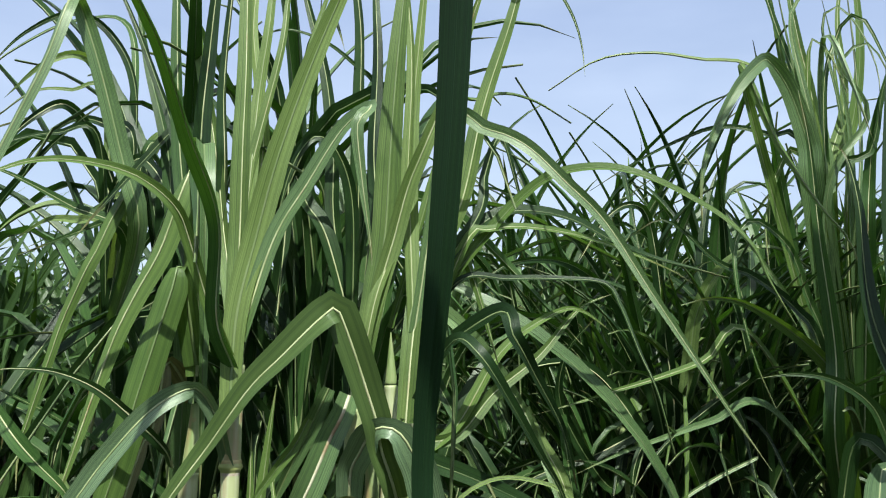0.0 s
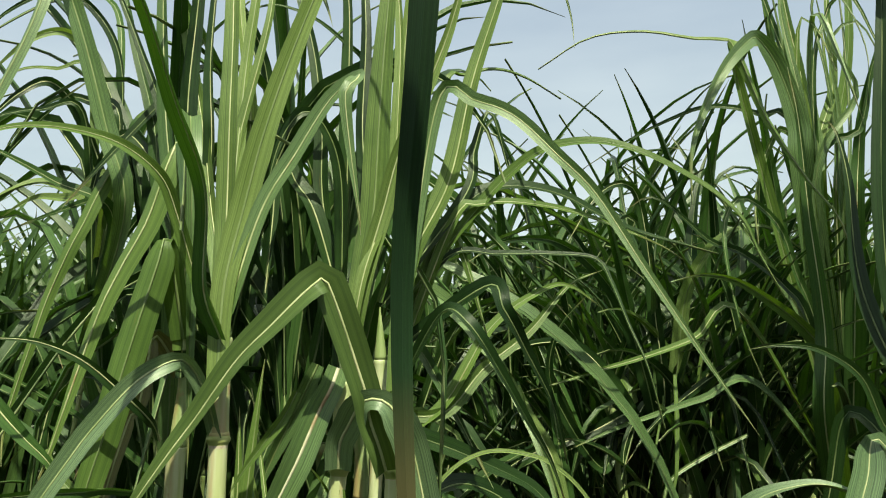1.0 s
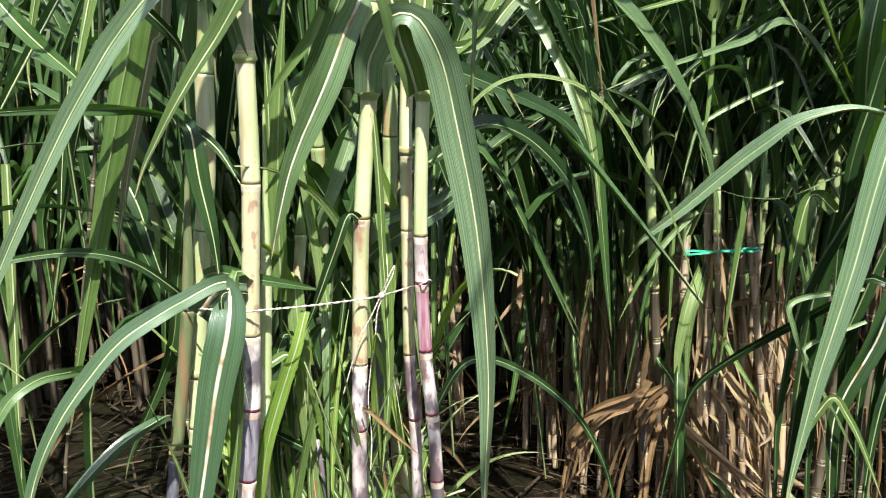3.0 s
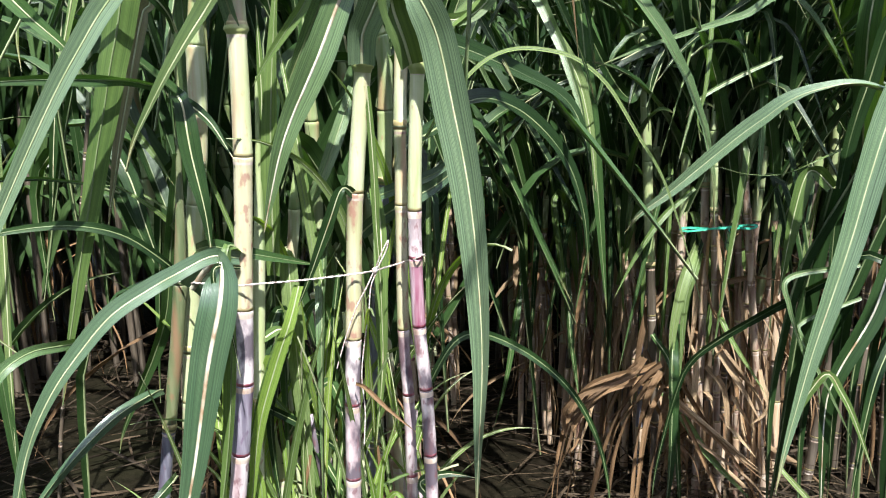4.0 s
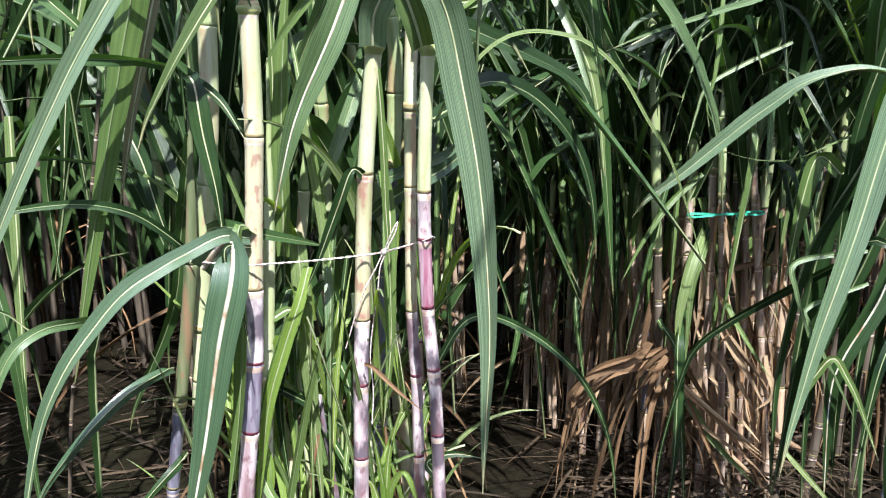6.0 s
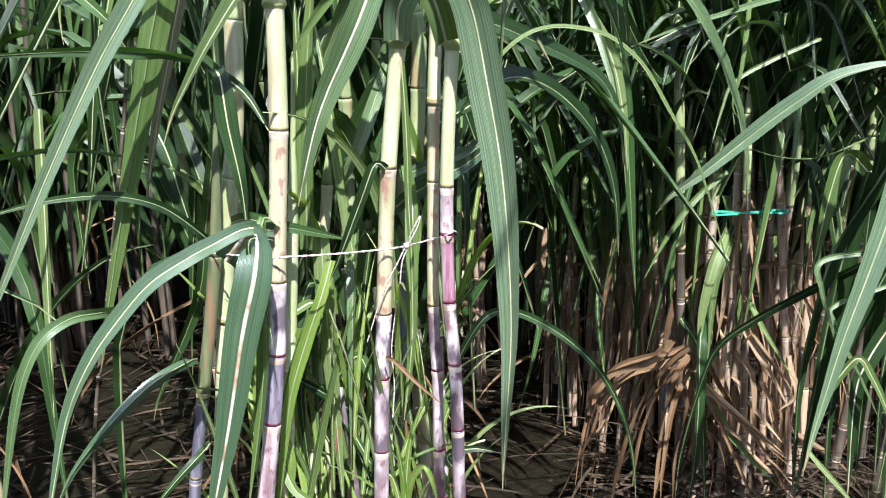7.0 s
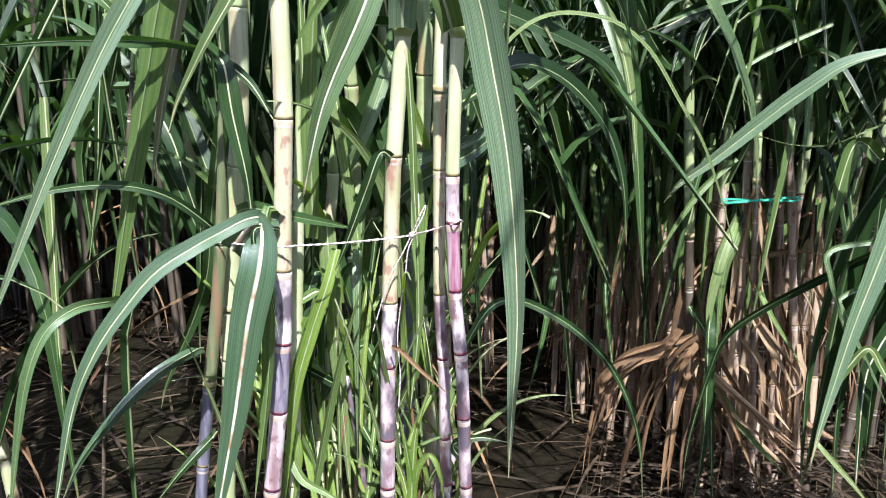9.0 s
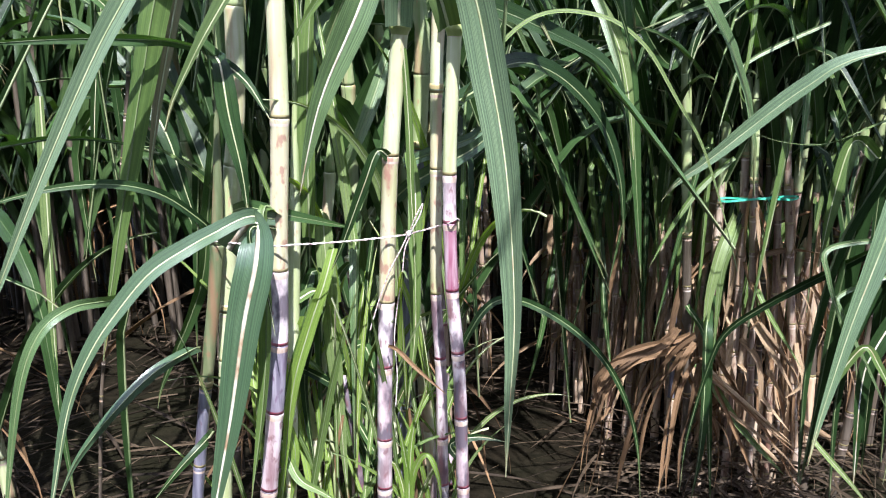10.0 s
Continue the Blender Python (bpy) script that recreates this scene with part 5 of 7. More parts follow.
leaf(plant_m, 0.017, "c", 0, (0.737, 2.300, 0.687), (0.724, 2.200, 0.707), (0.750, 2.150, 0.647), (0.841, 2.120, 0.506), mat=LEAF_MID)
leaf(plant_m, 0.020, "c", -14, (0.738, 2.280, 0.609), (0.729, 2.200, 0.618), (0.818, 2.140, 0.505), (0.844, 2.120, 0.448), mat=DRY_SUNLIT, turn=-44, fold=0.5, steps=20, label="dry straw-brown dead leaf")
leaf(plant_m, 0.018, "c", -13, (0.791, 2.250, 0.457), (0.781, 2.180, 0.467), (0.826, 2.140, 0.384), mat=DRY_SUNLIT, turn=-63, fold=0.5, steps=20, label="dry straw-brown dead leaf")
leaf(plant_m, 0.015, "c", 11, (0.756, 2.250, 0.404), (0.756, 2.200, 0.400), (0.827, 2.120, 0.321), mat=DRY_SUNLIT, turn=21, fold=0.5, steps=20, label="dry straw-brown dead leaf")
leaf(plant_m, 0.014, "c", 12, (0.623, 2.250, 0.454), (0.623, 2.180, 0.463), (0.700, 2.120, 0.408), (0.821, 2.080, 0.308), mat=DRY_SUNLIT, turn=22, fold=0.5, steps=20, label="dry straw-brown dead leaf")
leaf(plant_m, 0.019, "c", 28, (0.681, 2.300, 0.592), (0.673, 2.220, 0.553), (0.669, 2.200, 0.424), (0.688, 2.200, 0.284), mat=DRY_SUNLIT, turn=-62, fold=0.5, steps=20, label="dry straw-brown dead leaf")
leaf(plant_m, 0.022, "c", -10, (0.745, 2.300, 0.766), (0.760, 2.280, 0.785), (0.825, 2.250, 0.810), (0.920, 2.220, 0.800), mat=DRY_SUNLIT, turn=-80, fold=0.5, steps=20, label="dry straw-brown dead leaf")
leaf(plant_m, 0.014, "c", 27, (0.645, 2.220, 0.380), (0.684, 2.150, 0.345), (0.798, 2.100, 0.271), (0.860, 2.080, 0.198), mat=DRY_SUNLIT, turn=17, fold=0.5, steps=20, label="dry straw-brown dead leaf")
leaf(plant_m, 0.022, "c", 16, (0.711, 2.250, 0.542), (0.747, 2.200, 0.495), (0.761, 2.180, 0.366), (0.760, 2.160, 0.236), mat=DRY_SUNLIT, turn=6, fold=0.5, steps=20, label="dry straw-brown dead leaf")
leaf(plant_m, 0.015, "c", -23, (0.414, 2.700, 0.627), (0.424, 2.660, 0.500), (0.421, 2.650, 0.340), mat=DRY_SUNLIT, turn=-13, fold=0.5, steps=20, label="dry straw-brown dead leaf")
leaf(plant_m, 0.020, "c", -1, (0.460, 2.600, 0.675), (0.476, 2.560, 0.534), (0.472, 2.550, 0.382), mat=DRY_SUNLIT, turn=-51, fold=0.5, steps=20, label="dry straw-brown dead leaf")
leaf(plant_m, 0.016, "c", 18, (0.332, 2.800, 0.576), (0.326, 2.760, 0.380), (0.354, 2.750, 0.168), mat=DRY_SUNLIT, turn=-32, fold=0.5, steps=20, label="dry straw-brown dead leaf")
leaf(plant_m, 0.022, "c", 3, (0.215, 2.900, 0.757), (0.210, 2.860, 0.641), (0.204, 2.850, 0.539), mat=DRY_SUNLIT, turn=13, fold=0.5, steps=20, label="dry straw-brown dead leaf")
leaf(plant_m, 0.018, "c", -8, (0.527, 2.600, 0.482), (0.540, 2.500, 0.403), (0.512, 2.450, 0.268), mat=DRY_SUNLIT, turn=42, fold=0.5, steps=20, label="dry straw-brown dead leaf")
leaf(plant_n, 0.011, "c", 0, (0.714, 1.460, 1.037), (0.583, 1.440, 1.021), (0.581, 1.430, 0.972), (0.616, 1.430, 0.879), (0.646, 1.430, 0.810), mat=LEAF_LIT_WAXY)
leaf(plant_n, 0.010, "c", 0, (0.733, 1.480, 0.970), (0.621, 1.460, 0.932), (0.621, 1.450, 0.899), (0.680, 1.440, 0.790), (0.727, 1.440, 0.702), mat=LEAF_LIT_WAXY)
leaf(plant_n, 0.011, "c", 0, (0.587, 1.420, 0.664), (0.597, 1.410, 0.652), (0.648, 1.400, 0.597), (0.695, 1.400, 0.540), mat=LEAF_YOUNG)
leaf(plant_m, 0.027, "c", 20, (0.239, 2.900, 0.652), (0.214, 2.800, 0.554), (0.178, 2.750, 0.338), (0.127, 2.720, 0.122))
leaf(plant_m, 0.029, "c", 20, (0.366, 2.700, 0.725), (0.365, 2.600, 0.616), (0.371, 2.550, 0.497), (0.398, 2.520, 0.313))
leaf(plant_m, 0.011, "c", 2, (0.533, 2.220, 0.578), (0.428, 2.120, 0.557), (0.311, 2.060, 0.486), (0.269, 2.040, 0.350), (0.259, 2.020, 0.142), mat=DRY, turn=62, fold=0.5, steps=22, label="dry brown dead leaf")
leaf(plant_m, 0.022, "c", -29, (0.527, 2.240, 0.573), (0.448, 2.160, 0.539), (0.317, 2.090, 0.461), (0.278, 2.000, 0.408), (0.174, 2.050, 0.099), mat=DRY, turn=151, fold=0.5, steps=22, label="dry brown dead leaf")
leaf(plant_m, 0.021, "c", -28, (0.512, 2.150, 0.605), (0.443, 2.050, 0.591), (0.272, 1.990, 0.538), (0.313, 2.120, 0.299), (0.277, 2.100, 0.097), mat=DRY, turn=152, fold=0.5, steps=22, label="dry brown dead leaf")
leaf(plant_m, 0.017, "c", -22, (0.575, 2.180, 0.515), (0.519, 2.120, 0.430), (0.492, 2.080, 0.243), (0.494, 2.080, 0.136), mat=DRY, turn=-2, fold=0.5, steps=22, label="dry brown dead leaf")
leaf(plant_m, 0.014, "c", 22, (0.535, 2.190, 0.497), (0.446, 2.140, 0.427), (0.403, 2.100, 0.313), (0.349, 2.140, 0.173), mat=DRY, turn=122, fold=0.5, steps=22, label="dry brown dead leaf")
leaf(plant_m, 0.013, "c", -21, (0.549, 2.290, 0.579), (0.595, 2.090, 0.401), (0.532, 2.090, 0.081), mat=DRY, turn=-161, fold=0.5, steps=22, label="dry brown dead leaf")
leaf(plant_m, 0.012, "c", 12, (0.521, 2.190, 0.530), (0.516, 2.160, 0.294), (0.477, 2.120, 0.111), mat=DRY, turn=152, fold=0.5, steps=22, label="dry brown dead leaf")
leaf(plant_m, 0.016, "c", 15, (0.577, 2.170, 0.593), (0.718, 2.160, 0.379), (0.800, 2.150, 0.295), (0.862, 2.030, 0.264), mat=DRY, turn=-165, fold=0.5, steps=22, label="dry brown dead leaf")
leaf(plant_m, 0.011, "c", 24, (0.604, 2.150, 0.474), (0.753, 2.120, 0.333), (0.862, 2.080, 0.148), mat=DRY, turn=-76, fold=0.5, steps=22, label="dry brown dead leaf")
leaf(plant_m, 0.011, "c", -10, (0.607, 2.240, 0.484), (0.397, 2.210, 0.502), (0.309, 2.110, 0.348), (0.153, 2.090, 0.383), mat=DRY, turn=10, fold=0.5, steps=22, label="dry brown dead leaf")
leaf(plant_m, 0.015, "c", -27, (0.560, 2.220, 0.449), (0.647, 2.160, 0.276), (0.632, 2.110, 0.106), mat=DRY, turn=-87, fold=0.5, steps=22, label="dry brown dead leaf")
leaf(plant_m, 0.006, "c", 13, (0.538, 2.250, 0.388), (0.661, 2.150, 0.303), (0.684, 2.100, 0.118), mat=DRY, turn=-87, fold=0.5, steps=22, label="dry brown dead leaf")
leaf(plant_m, 0.013, "c", -36, (0.623, 2.150, 0.442), (0.731, 2.140, 0.213), (0.771, 2.060, 0.108), mat=DRY, turn=24, fold=0.5, steps=22, label="dry brown dead leaf")
leaf(plant_b2, 0.040, "c", 25, (-0.232, 1.660, 1.576), (-0.271, 1.665, 1.494), (-0.302, 1.670, 1.431), (-0.332, 1.675, 1.367), (-0.352, 1.680, 1.312), mat=LEAF_LIT_WAXY)
leaf(plant_n, 0.016, "c", 0, (0.606, 1.440, 0.743), (0.633, 1.432, 0.808), (0.658, 1.424, 0.846), (0.681, 1.416, 0.814), (0.707, 1.408, 0.763), (0.750, 1.400, 0.656), mat=LEAF_MID)
leaf(plant_n, 0.040, "c", 10, (0.802, 1.780, 1.128), (0.758, 1.772, 1.166), (0.735, 1.764, 1.153), (0.717, 1.756, 1.084), (0.703, 1.748, 0.999), (0.691, 1.740, 0.901), mat=LEAF_MID)
leaf(plant_m, 0.024, "c", 10, (0.546, 2.160, 0.587), (0.495, 2.140, 0.575), (0.415, 2.120, 0.564), (0.351, 2.100, 0.543), (0.303, 2.080, 0.486), (0.275, 2.060, 0.413), (0.256, 2.040, 0.324), (0.246, 2.020, 0.230), mat=DRY, turn=30, fold=0.35, steps=26, label="broad limp dead leaf, greyish brown")
leaf(plant_m, 0.020, "c", -10, (0.555, 2.160, 0.562), (0.480, 2.133, 0.545), (0.386, 2.105, 0.521), (0.326, 2.077, 0.461), (0.286, 2.050, 0.389), mat=DRY, turn=-40, fold=0.35, steps=26, label="broad limp dead leaf, greyish brown")
leaf(plant_m, 0.032, "c", 25, (0.556, 2.150, 0.591), (0.506, 2.128, 0.563), (0.445, 2.106, 0.490), (0.392, 2.084, 0.371), (0.361, 2.062, 0.231), (0.349, 2.040, 0.158), mat=DRY, turn=140, fold=0.35, steps=26, label="broad limp dead leaf, greyish brown")
leaf(plant_m, 0.028, "c", -35, (0.557, 2.140, 0.570), (0.524, 2.120, 0.520), (0.494, 2.100, 0.405), (0.480, 2.080, 0.271), (0.468, 2.060, 0.154), mat=DRY, turn=-150, fold=0.35, steps=26, label="broad limp dead leaf, greyish brown")
leaf(plant_m, 0.024, "c", 40, (0.530, 2.150, 0.558), (0.466, 2.123, 0.453), (0.426, 2.097, 0.348), (0.410, 2.070, 0.209), mat=DRY, turn=120, fold=0.35, steps=26, label="broad limp dead leaf, greyish brown")
leaf(plant_m, 0.022, "c", -20, (0.567, 2.120, 0.520), (0.551, 2.097, 0.414), (0.524, 2.073, 0.292), (0.517, 2.050, 0.177), mat=DRY, turn=-170, fold=0.35, steps=26, label="broad limp dead leaf, greyish brown")
leaf(plant_m, 0.022, "c", 0, (0.715, 2.200, 0.629), (0.754, 2.173, 0.564), (0.797, 2.147, 0.491), (0.831, 2.120, 0.427), mat=DRY_SUNLIT, turn=30, fold=0.4, steps=22, label="pale dry leaf")
leaf(plant_m, 0.020, "c", 0, (0.619, 2.200, 0.443), (0.684, 2.167, 0.406), (0.756, 2.133, 0.345), (0.835, 2.100, 0.285), mat=DRY_SUNLIT, turn=-30, fold=0.4, steps=22, label="pale dry leaf")
# unseen blade, added to shade the lower right
leaf(plant_n, 0.049, "u", 14, (0.955, 1.500, 1.740), (1.130, 1.380, 2.010), (1.173, 1.150, 2.175), (1.153, 0.731, 2.015), (1.143, 0.411, 1.695))
leaf(plant_r, 0.046, "c", 15, (1.153, 2.300, 1.200), (0.979, 2.050, 1.986), (0.961, 2.040, 2.088), (0.929, 2.030, 2.234), (0.897, 2.020, 2.404), (0.872, 2.010, 2.582), (0.854, 2.000, 2.697), mat=LEAF_MID)
leaf(plant_r, 0.028, "c", -10, (1.153, 2.300, 1.200), (0.961, 2.000, 2.005), (0.946, 1.990, 2.150), (0.925, 1.980, 2.244), (0.903, 1.970, 2.369), (0.884, 1.960, 2.472), (0.863, 1.950, 2.599), mat=LEAF_LIT_WAXY)
leaf(plant_r, 0.036, "c", 10, (1.153, 2.300, 1.200), (0.957, 2.000, 1.947), (0.942, 1.989, 2.069), (0.932, 1.977, 2.206), (0.932, 1.966, 2.337), (0.939, 1.954, 2.439), (0.954, 1.943, 2.446), (0.980, 1.931, 2.399), (1.009, 1.920, 2.298), mat=LEAF_MID)
leaf(plant_r, 0.024, "c", 20, (1.153, 2.300, 1.200), (1.064, 2.050, 1.956), (1.068, 2.037, 2.209), (1.051, 2.025, 2.359), (1.027, 2.013, 2.480), (1.001, 2.000, 2.601), mat=LEAF_LIT_WAXY)
leaf(plant_r, 0.024, "c", -20, (1.153, 2.300, 1.200), (1.076, 2.050, 1.956), (1.091, 2.033, 2.208), (1.086, 2.017, 2.434), (1.071, 2.000, 2.617), mat=LEAF_LIT_WAXY)
leaf(plant_r, 0.055, "c", 25, (1.153, 2.300, 1.200), (1.069, 2.000, 1.918), (1.073, 1.975, 2.073), (1.081, 1.950, 2.198), (1.107, 1.925, 2.322), (1.138, 1.900, 2.445))
leaf(plant_r, 0.050, "c", -25, (1.153, 2.300, 1.200), (1.070, 2.100, 1.934), (1.077, 2.087, 2.100), (1.075, 2.075, 2.236), (1.055, 2.062, 2.326), (1.045, 2.050, 2.512), mat=LEAF_MID)
leaf(plant_r, 0.018, "u", 0, (1.153, 2.300, 1.200), (1.061, 2.050, 2.136), (1.012, 2.030, 2.503), (1.045, 2.010, 2.571), (1.089, 1.990, 2.501), (1.116, 1.970, 2.384), (1.107, 1.950, 2.272), mat=LEAF_LIT_WAXY)
# five unseen blades overhead, added to cast dappled shade on the row behind
leaf(plant_n, 0.052, "u", -1, (0.960, 1.500, 1.615), (1.000, 1.470, 2.220), (0.746, 1.420, 2.640), (0.486, 1.310, 2.863), (0.266, 1.210, 2.813))
leaf(plant_n, 0.048, "u", 4, (0.960, 1.500, 1.645), (1.000, 1.470, 2.260), (0.775, 1.420, 2.680), (0.584, 1.370, 2.834), (0.364, 1.270, 2.784))
leaf(plant_n, 0.048, "u", 18, (0.960, 1.500, 1.675), (1.000, 1.470, 2.300), (0.813, 1.420, 2.720), (0.711, 1.430, 2.632), (0.491, 1.330, 2.582))
leaf(plant_n, 0.051, "u", 20, (0.960, 1.500, 1.705), (1.000, 1.470, 2.340), (0.838, 1.420, 2.760), (0.792, 1.490, 2.697), (0.572, 1.390, 2.647))
leaf(plant_n, 0.061, "u", 10, (0.960, 1.500, 1.735), (1.000, 1.470, 2.380), (0.878, 1.420, 2.800), (0.927, 1.550, 2.753), (0.707, 1.450, 2.703))
leaf(plant_c2, 0.036, "u", 10, (-0.100, 1.600, 1.500), (0.018, 1.620, 1.823), (0.077, 1.636, 1.908), (0.137, 1.653, 1.940), (0.210, 1.669, 1.943), (0.284, 1.685, 1.927), (0.359, 1.701, 1.890), (0.447, 1.718, 1.855), (0.548, 1.734, 1.831), (0.626, 1.750, 1.813), mat=LEAF_SHADED)
leaf(plant_c2, 0.024, "u", 0, (-0.100, 1.600, 1.480), (0.041, 1.600, 1.855), (0.099, 1.614, 1.894), (0.158, 1.629, 1.904), (0.242, 1.643, 1.897), (0.314, 1.657, 1.882), (0.399, 1.671, 1.854), (0.485, 1.686, 1.820), (0.530, 1.700, 1.795), mat=LEAF_MID)
# blades on the turned-away side, darkened by their colour
leaf(plant_n, 0.058, "d", 25, (0.726, 1.620, 1.152), (0.715, 1.640, 1.035), (0.708, 1.660, 0.899), (0.706, 1.680, 0.755), (0.705, 1.700, 0.602), (0.701, 1.720, 0.398), mat=LEAF_SHADED)
leaf(plant_n, 0.034, "d", -30, (0.828, 1.700, 1.081), (0.832, 1.725, 0.929), (0.840, 1.750, 0.767), (0.851, 1.775, 0.594), (0.872, 1.800, 0.380), mat=LEAF_SHADED)
leaf(plant_n, 0.030, "d", 20, (0.840, 1.600, 0.997), (0.837, 1.620, 0.838), (0.841, 1.640, 0.669), (0.863, 1.660, 0.460), mat=LEAF_SHADED)


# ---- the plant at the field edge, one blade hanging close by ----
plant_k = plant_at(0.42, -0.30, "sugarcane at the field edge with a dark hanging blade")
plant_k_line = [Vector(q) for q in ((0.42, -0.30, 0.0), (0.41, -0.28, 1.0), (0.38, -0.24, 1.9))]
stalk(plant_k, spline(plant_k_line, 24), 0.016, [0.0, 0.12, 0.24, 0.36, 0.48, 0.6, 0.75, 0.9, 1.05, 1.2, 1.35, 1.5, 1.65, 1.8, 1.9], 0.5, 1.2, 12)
leaf(plant_k, 0.0130, "c", 8, (0.380, -0.240, 1.900), (0.0115, 0.110, 1.742), (0.008, 0.150, 1.724), (0.004, 0.165, 1.695), (0.002, 0.175, 1.659), (-0.001, 0.185, 1.621), (-0.005, 0.200, 1.574), (-0.002, 0.202, 1.502), (0.003, 0.207, 1.462), (0.008, 0.212, 1.428), (0.014, 0.218, 1.388), label="dark green blade with a dry brown tip", steps=60, rib=0.004, whole=False, mat=LEAF_TIPPED)

# unseen crown blades, added overhead to throw shade on the furrow
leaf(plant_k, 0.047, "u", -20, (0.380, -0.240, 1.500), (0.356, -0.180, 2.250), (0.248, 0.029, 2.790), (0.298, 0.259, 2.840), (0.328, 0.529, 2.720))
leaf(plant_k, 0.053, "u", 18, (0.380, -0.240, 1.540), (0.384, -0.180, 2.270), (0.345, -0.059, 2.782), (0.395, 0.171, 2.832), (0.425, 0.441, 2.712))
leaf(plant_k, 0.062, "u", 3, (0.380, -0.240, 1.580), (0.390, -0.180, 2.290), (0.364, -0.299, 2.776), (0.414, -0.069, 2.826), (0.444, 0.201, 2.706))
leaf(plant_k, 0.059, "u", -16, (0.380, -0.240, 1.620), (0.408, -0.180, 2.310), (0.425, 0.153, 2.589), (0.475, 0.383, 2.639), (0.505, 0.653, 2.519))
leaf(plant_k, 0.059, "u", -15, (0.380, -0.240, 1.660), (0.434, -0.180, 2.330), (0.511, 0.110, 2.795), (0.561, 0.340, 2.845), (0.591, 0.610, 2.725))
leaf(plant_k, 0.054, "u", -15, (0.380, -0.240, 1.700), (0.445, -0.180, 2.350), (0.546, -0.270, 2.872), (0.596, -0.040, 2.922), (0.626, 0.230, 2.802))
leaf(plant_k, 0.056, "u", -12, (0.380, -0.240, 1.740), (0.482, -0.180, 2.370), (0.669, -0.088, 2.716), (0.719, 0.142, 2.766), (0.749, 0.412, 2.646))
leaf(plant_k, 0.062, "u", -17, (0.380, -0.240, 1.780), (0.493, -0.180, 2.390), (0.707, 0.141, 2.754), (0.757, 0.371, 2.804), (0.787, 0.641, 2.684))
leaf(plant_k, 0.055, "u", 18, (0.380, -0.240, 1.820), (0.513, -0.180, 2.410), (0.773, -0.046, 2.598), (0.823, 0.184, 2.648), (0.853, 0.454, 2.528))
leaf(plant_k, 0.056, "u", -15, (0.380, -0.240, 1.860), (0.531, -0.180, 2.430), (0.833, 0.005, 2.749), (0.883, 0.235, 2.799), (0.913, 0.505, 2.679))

# ---- ground ----
def ground_height(x, y):
    h = 0.03 * noise.noise((x * 1.1, y * 1.1, 0)) + 0.012 * noise.noise((x * 5, y * 5, 3))
    furrow = math.exp(-((y - 0.35 * (x - 0.2) - 2.0) / 0.28) ** 2)
    return h - 0.05 * furrow - 0.015


def ground():
    v, f = [], []
    xs = [-400, -120, -40, -15, -8] + [-5 + 0.1 * i for i in range(101)] + [8, 15, 40, 120, 400]
    ys = [-200, -60, -15, -5] + [-1 + 0.1 * i for i in range(81)] + [9, 12, 20, 50, 150, 400, 900]
    for y in ys:
        for x in xs:
            v.append((x, y, ground_height(x, y) if abs(x) <= 5 and -1 <= y <= 7 else -0.015))
    n = len(xs)
    for j in range(len(ys) - 1):
        for i in range(n - 1):
            f.append((j * n + i, j * n + i + 1, j * n + n + i + 1, j * n + n + i))
    ob = new("ground", mesh_of("ground", v, f))
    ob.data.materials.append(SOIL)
    tagged(ob, "damp soil with a wet furrow between cane rows, darkened for shade", "ground", kind="structure")


ground()


# ---- the field behind ----
def grown_line(base, around, rise, length, droop, kink=0.0, n=14, rng=random):
    """The middle line of a blade that leaves its stalk steeply and bends over."""
    p, out = Vector(base), []
    side = rng.uniform(-0.5, 0.5)
    start, over = rng.uniform(0.18, 0.55), rng.uniform(0.25, 0.55)
    for i in range(n + 1):
        s = i / n
        out.append(p.copy())
        e = max(-84, rise - droop * s ** 1.7)
        if droop > 100:
            k = min(1.0, max(0.0, (s - start) / over))
            e = rise - 8 * s - min(droop, rise + 84) * k * k * (3 - 2 * k)
        if kink and s > kink:
            e = max(-85, e - 75)
        a = around + side * s * 40
        p = p + Vector((math.cos(radians(a)) * math.cos(radians(e)), math.sin(radians(a)) * math.cos(radians(e)), math.sin(radians(e)))) * (length / n)
    return out


def field_blades(rng, line_top, span, count, plane, tall):
    """Blade lines of one plant, two-ranked, from its first leaf to the spindle."""
    for k in range(count):
        s = k / (count - 1)
        z = tall - span * (1 - s) ** 1.1
        around = plane + 180 * (k % 2) + rng.uniform(-35, 35)
        rise = 70 + 17 * s + rng.uniform(-10, 3)
        length = rng.uniform(1.05, 1.5) * (1 - 0.3 * (s > 0.85))
        droop = rng.uniform(110, 200) if s < 0.65 and rng.random() < 0.75 else rng.uniform(45, 135)
        kink = rng.uniform(0.3, 0.6) if rng.random() < 0.2 and s < 0.8 else 0.0
        yield point_on(line_top, z), around, rise, length, droop, kink


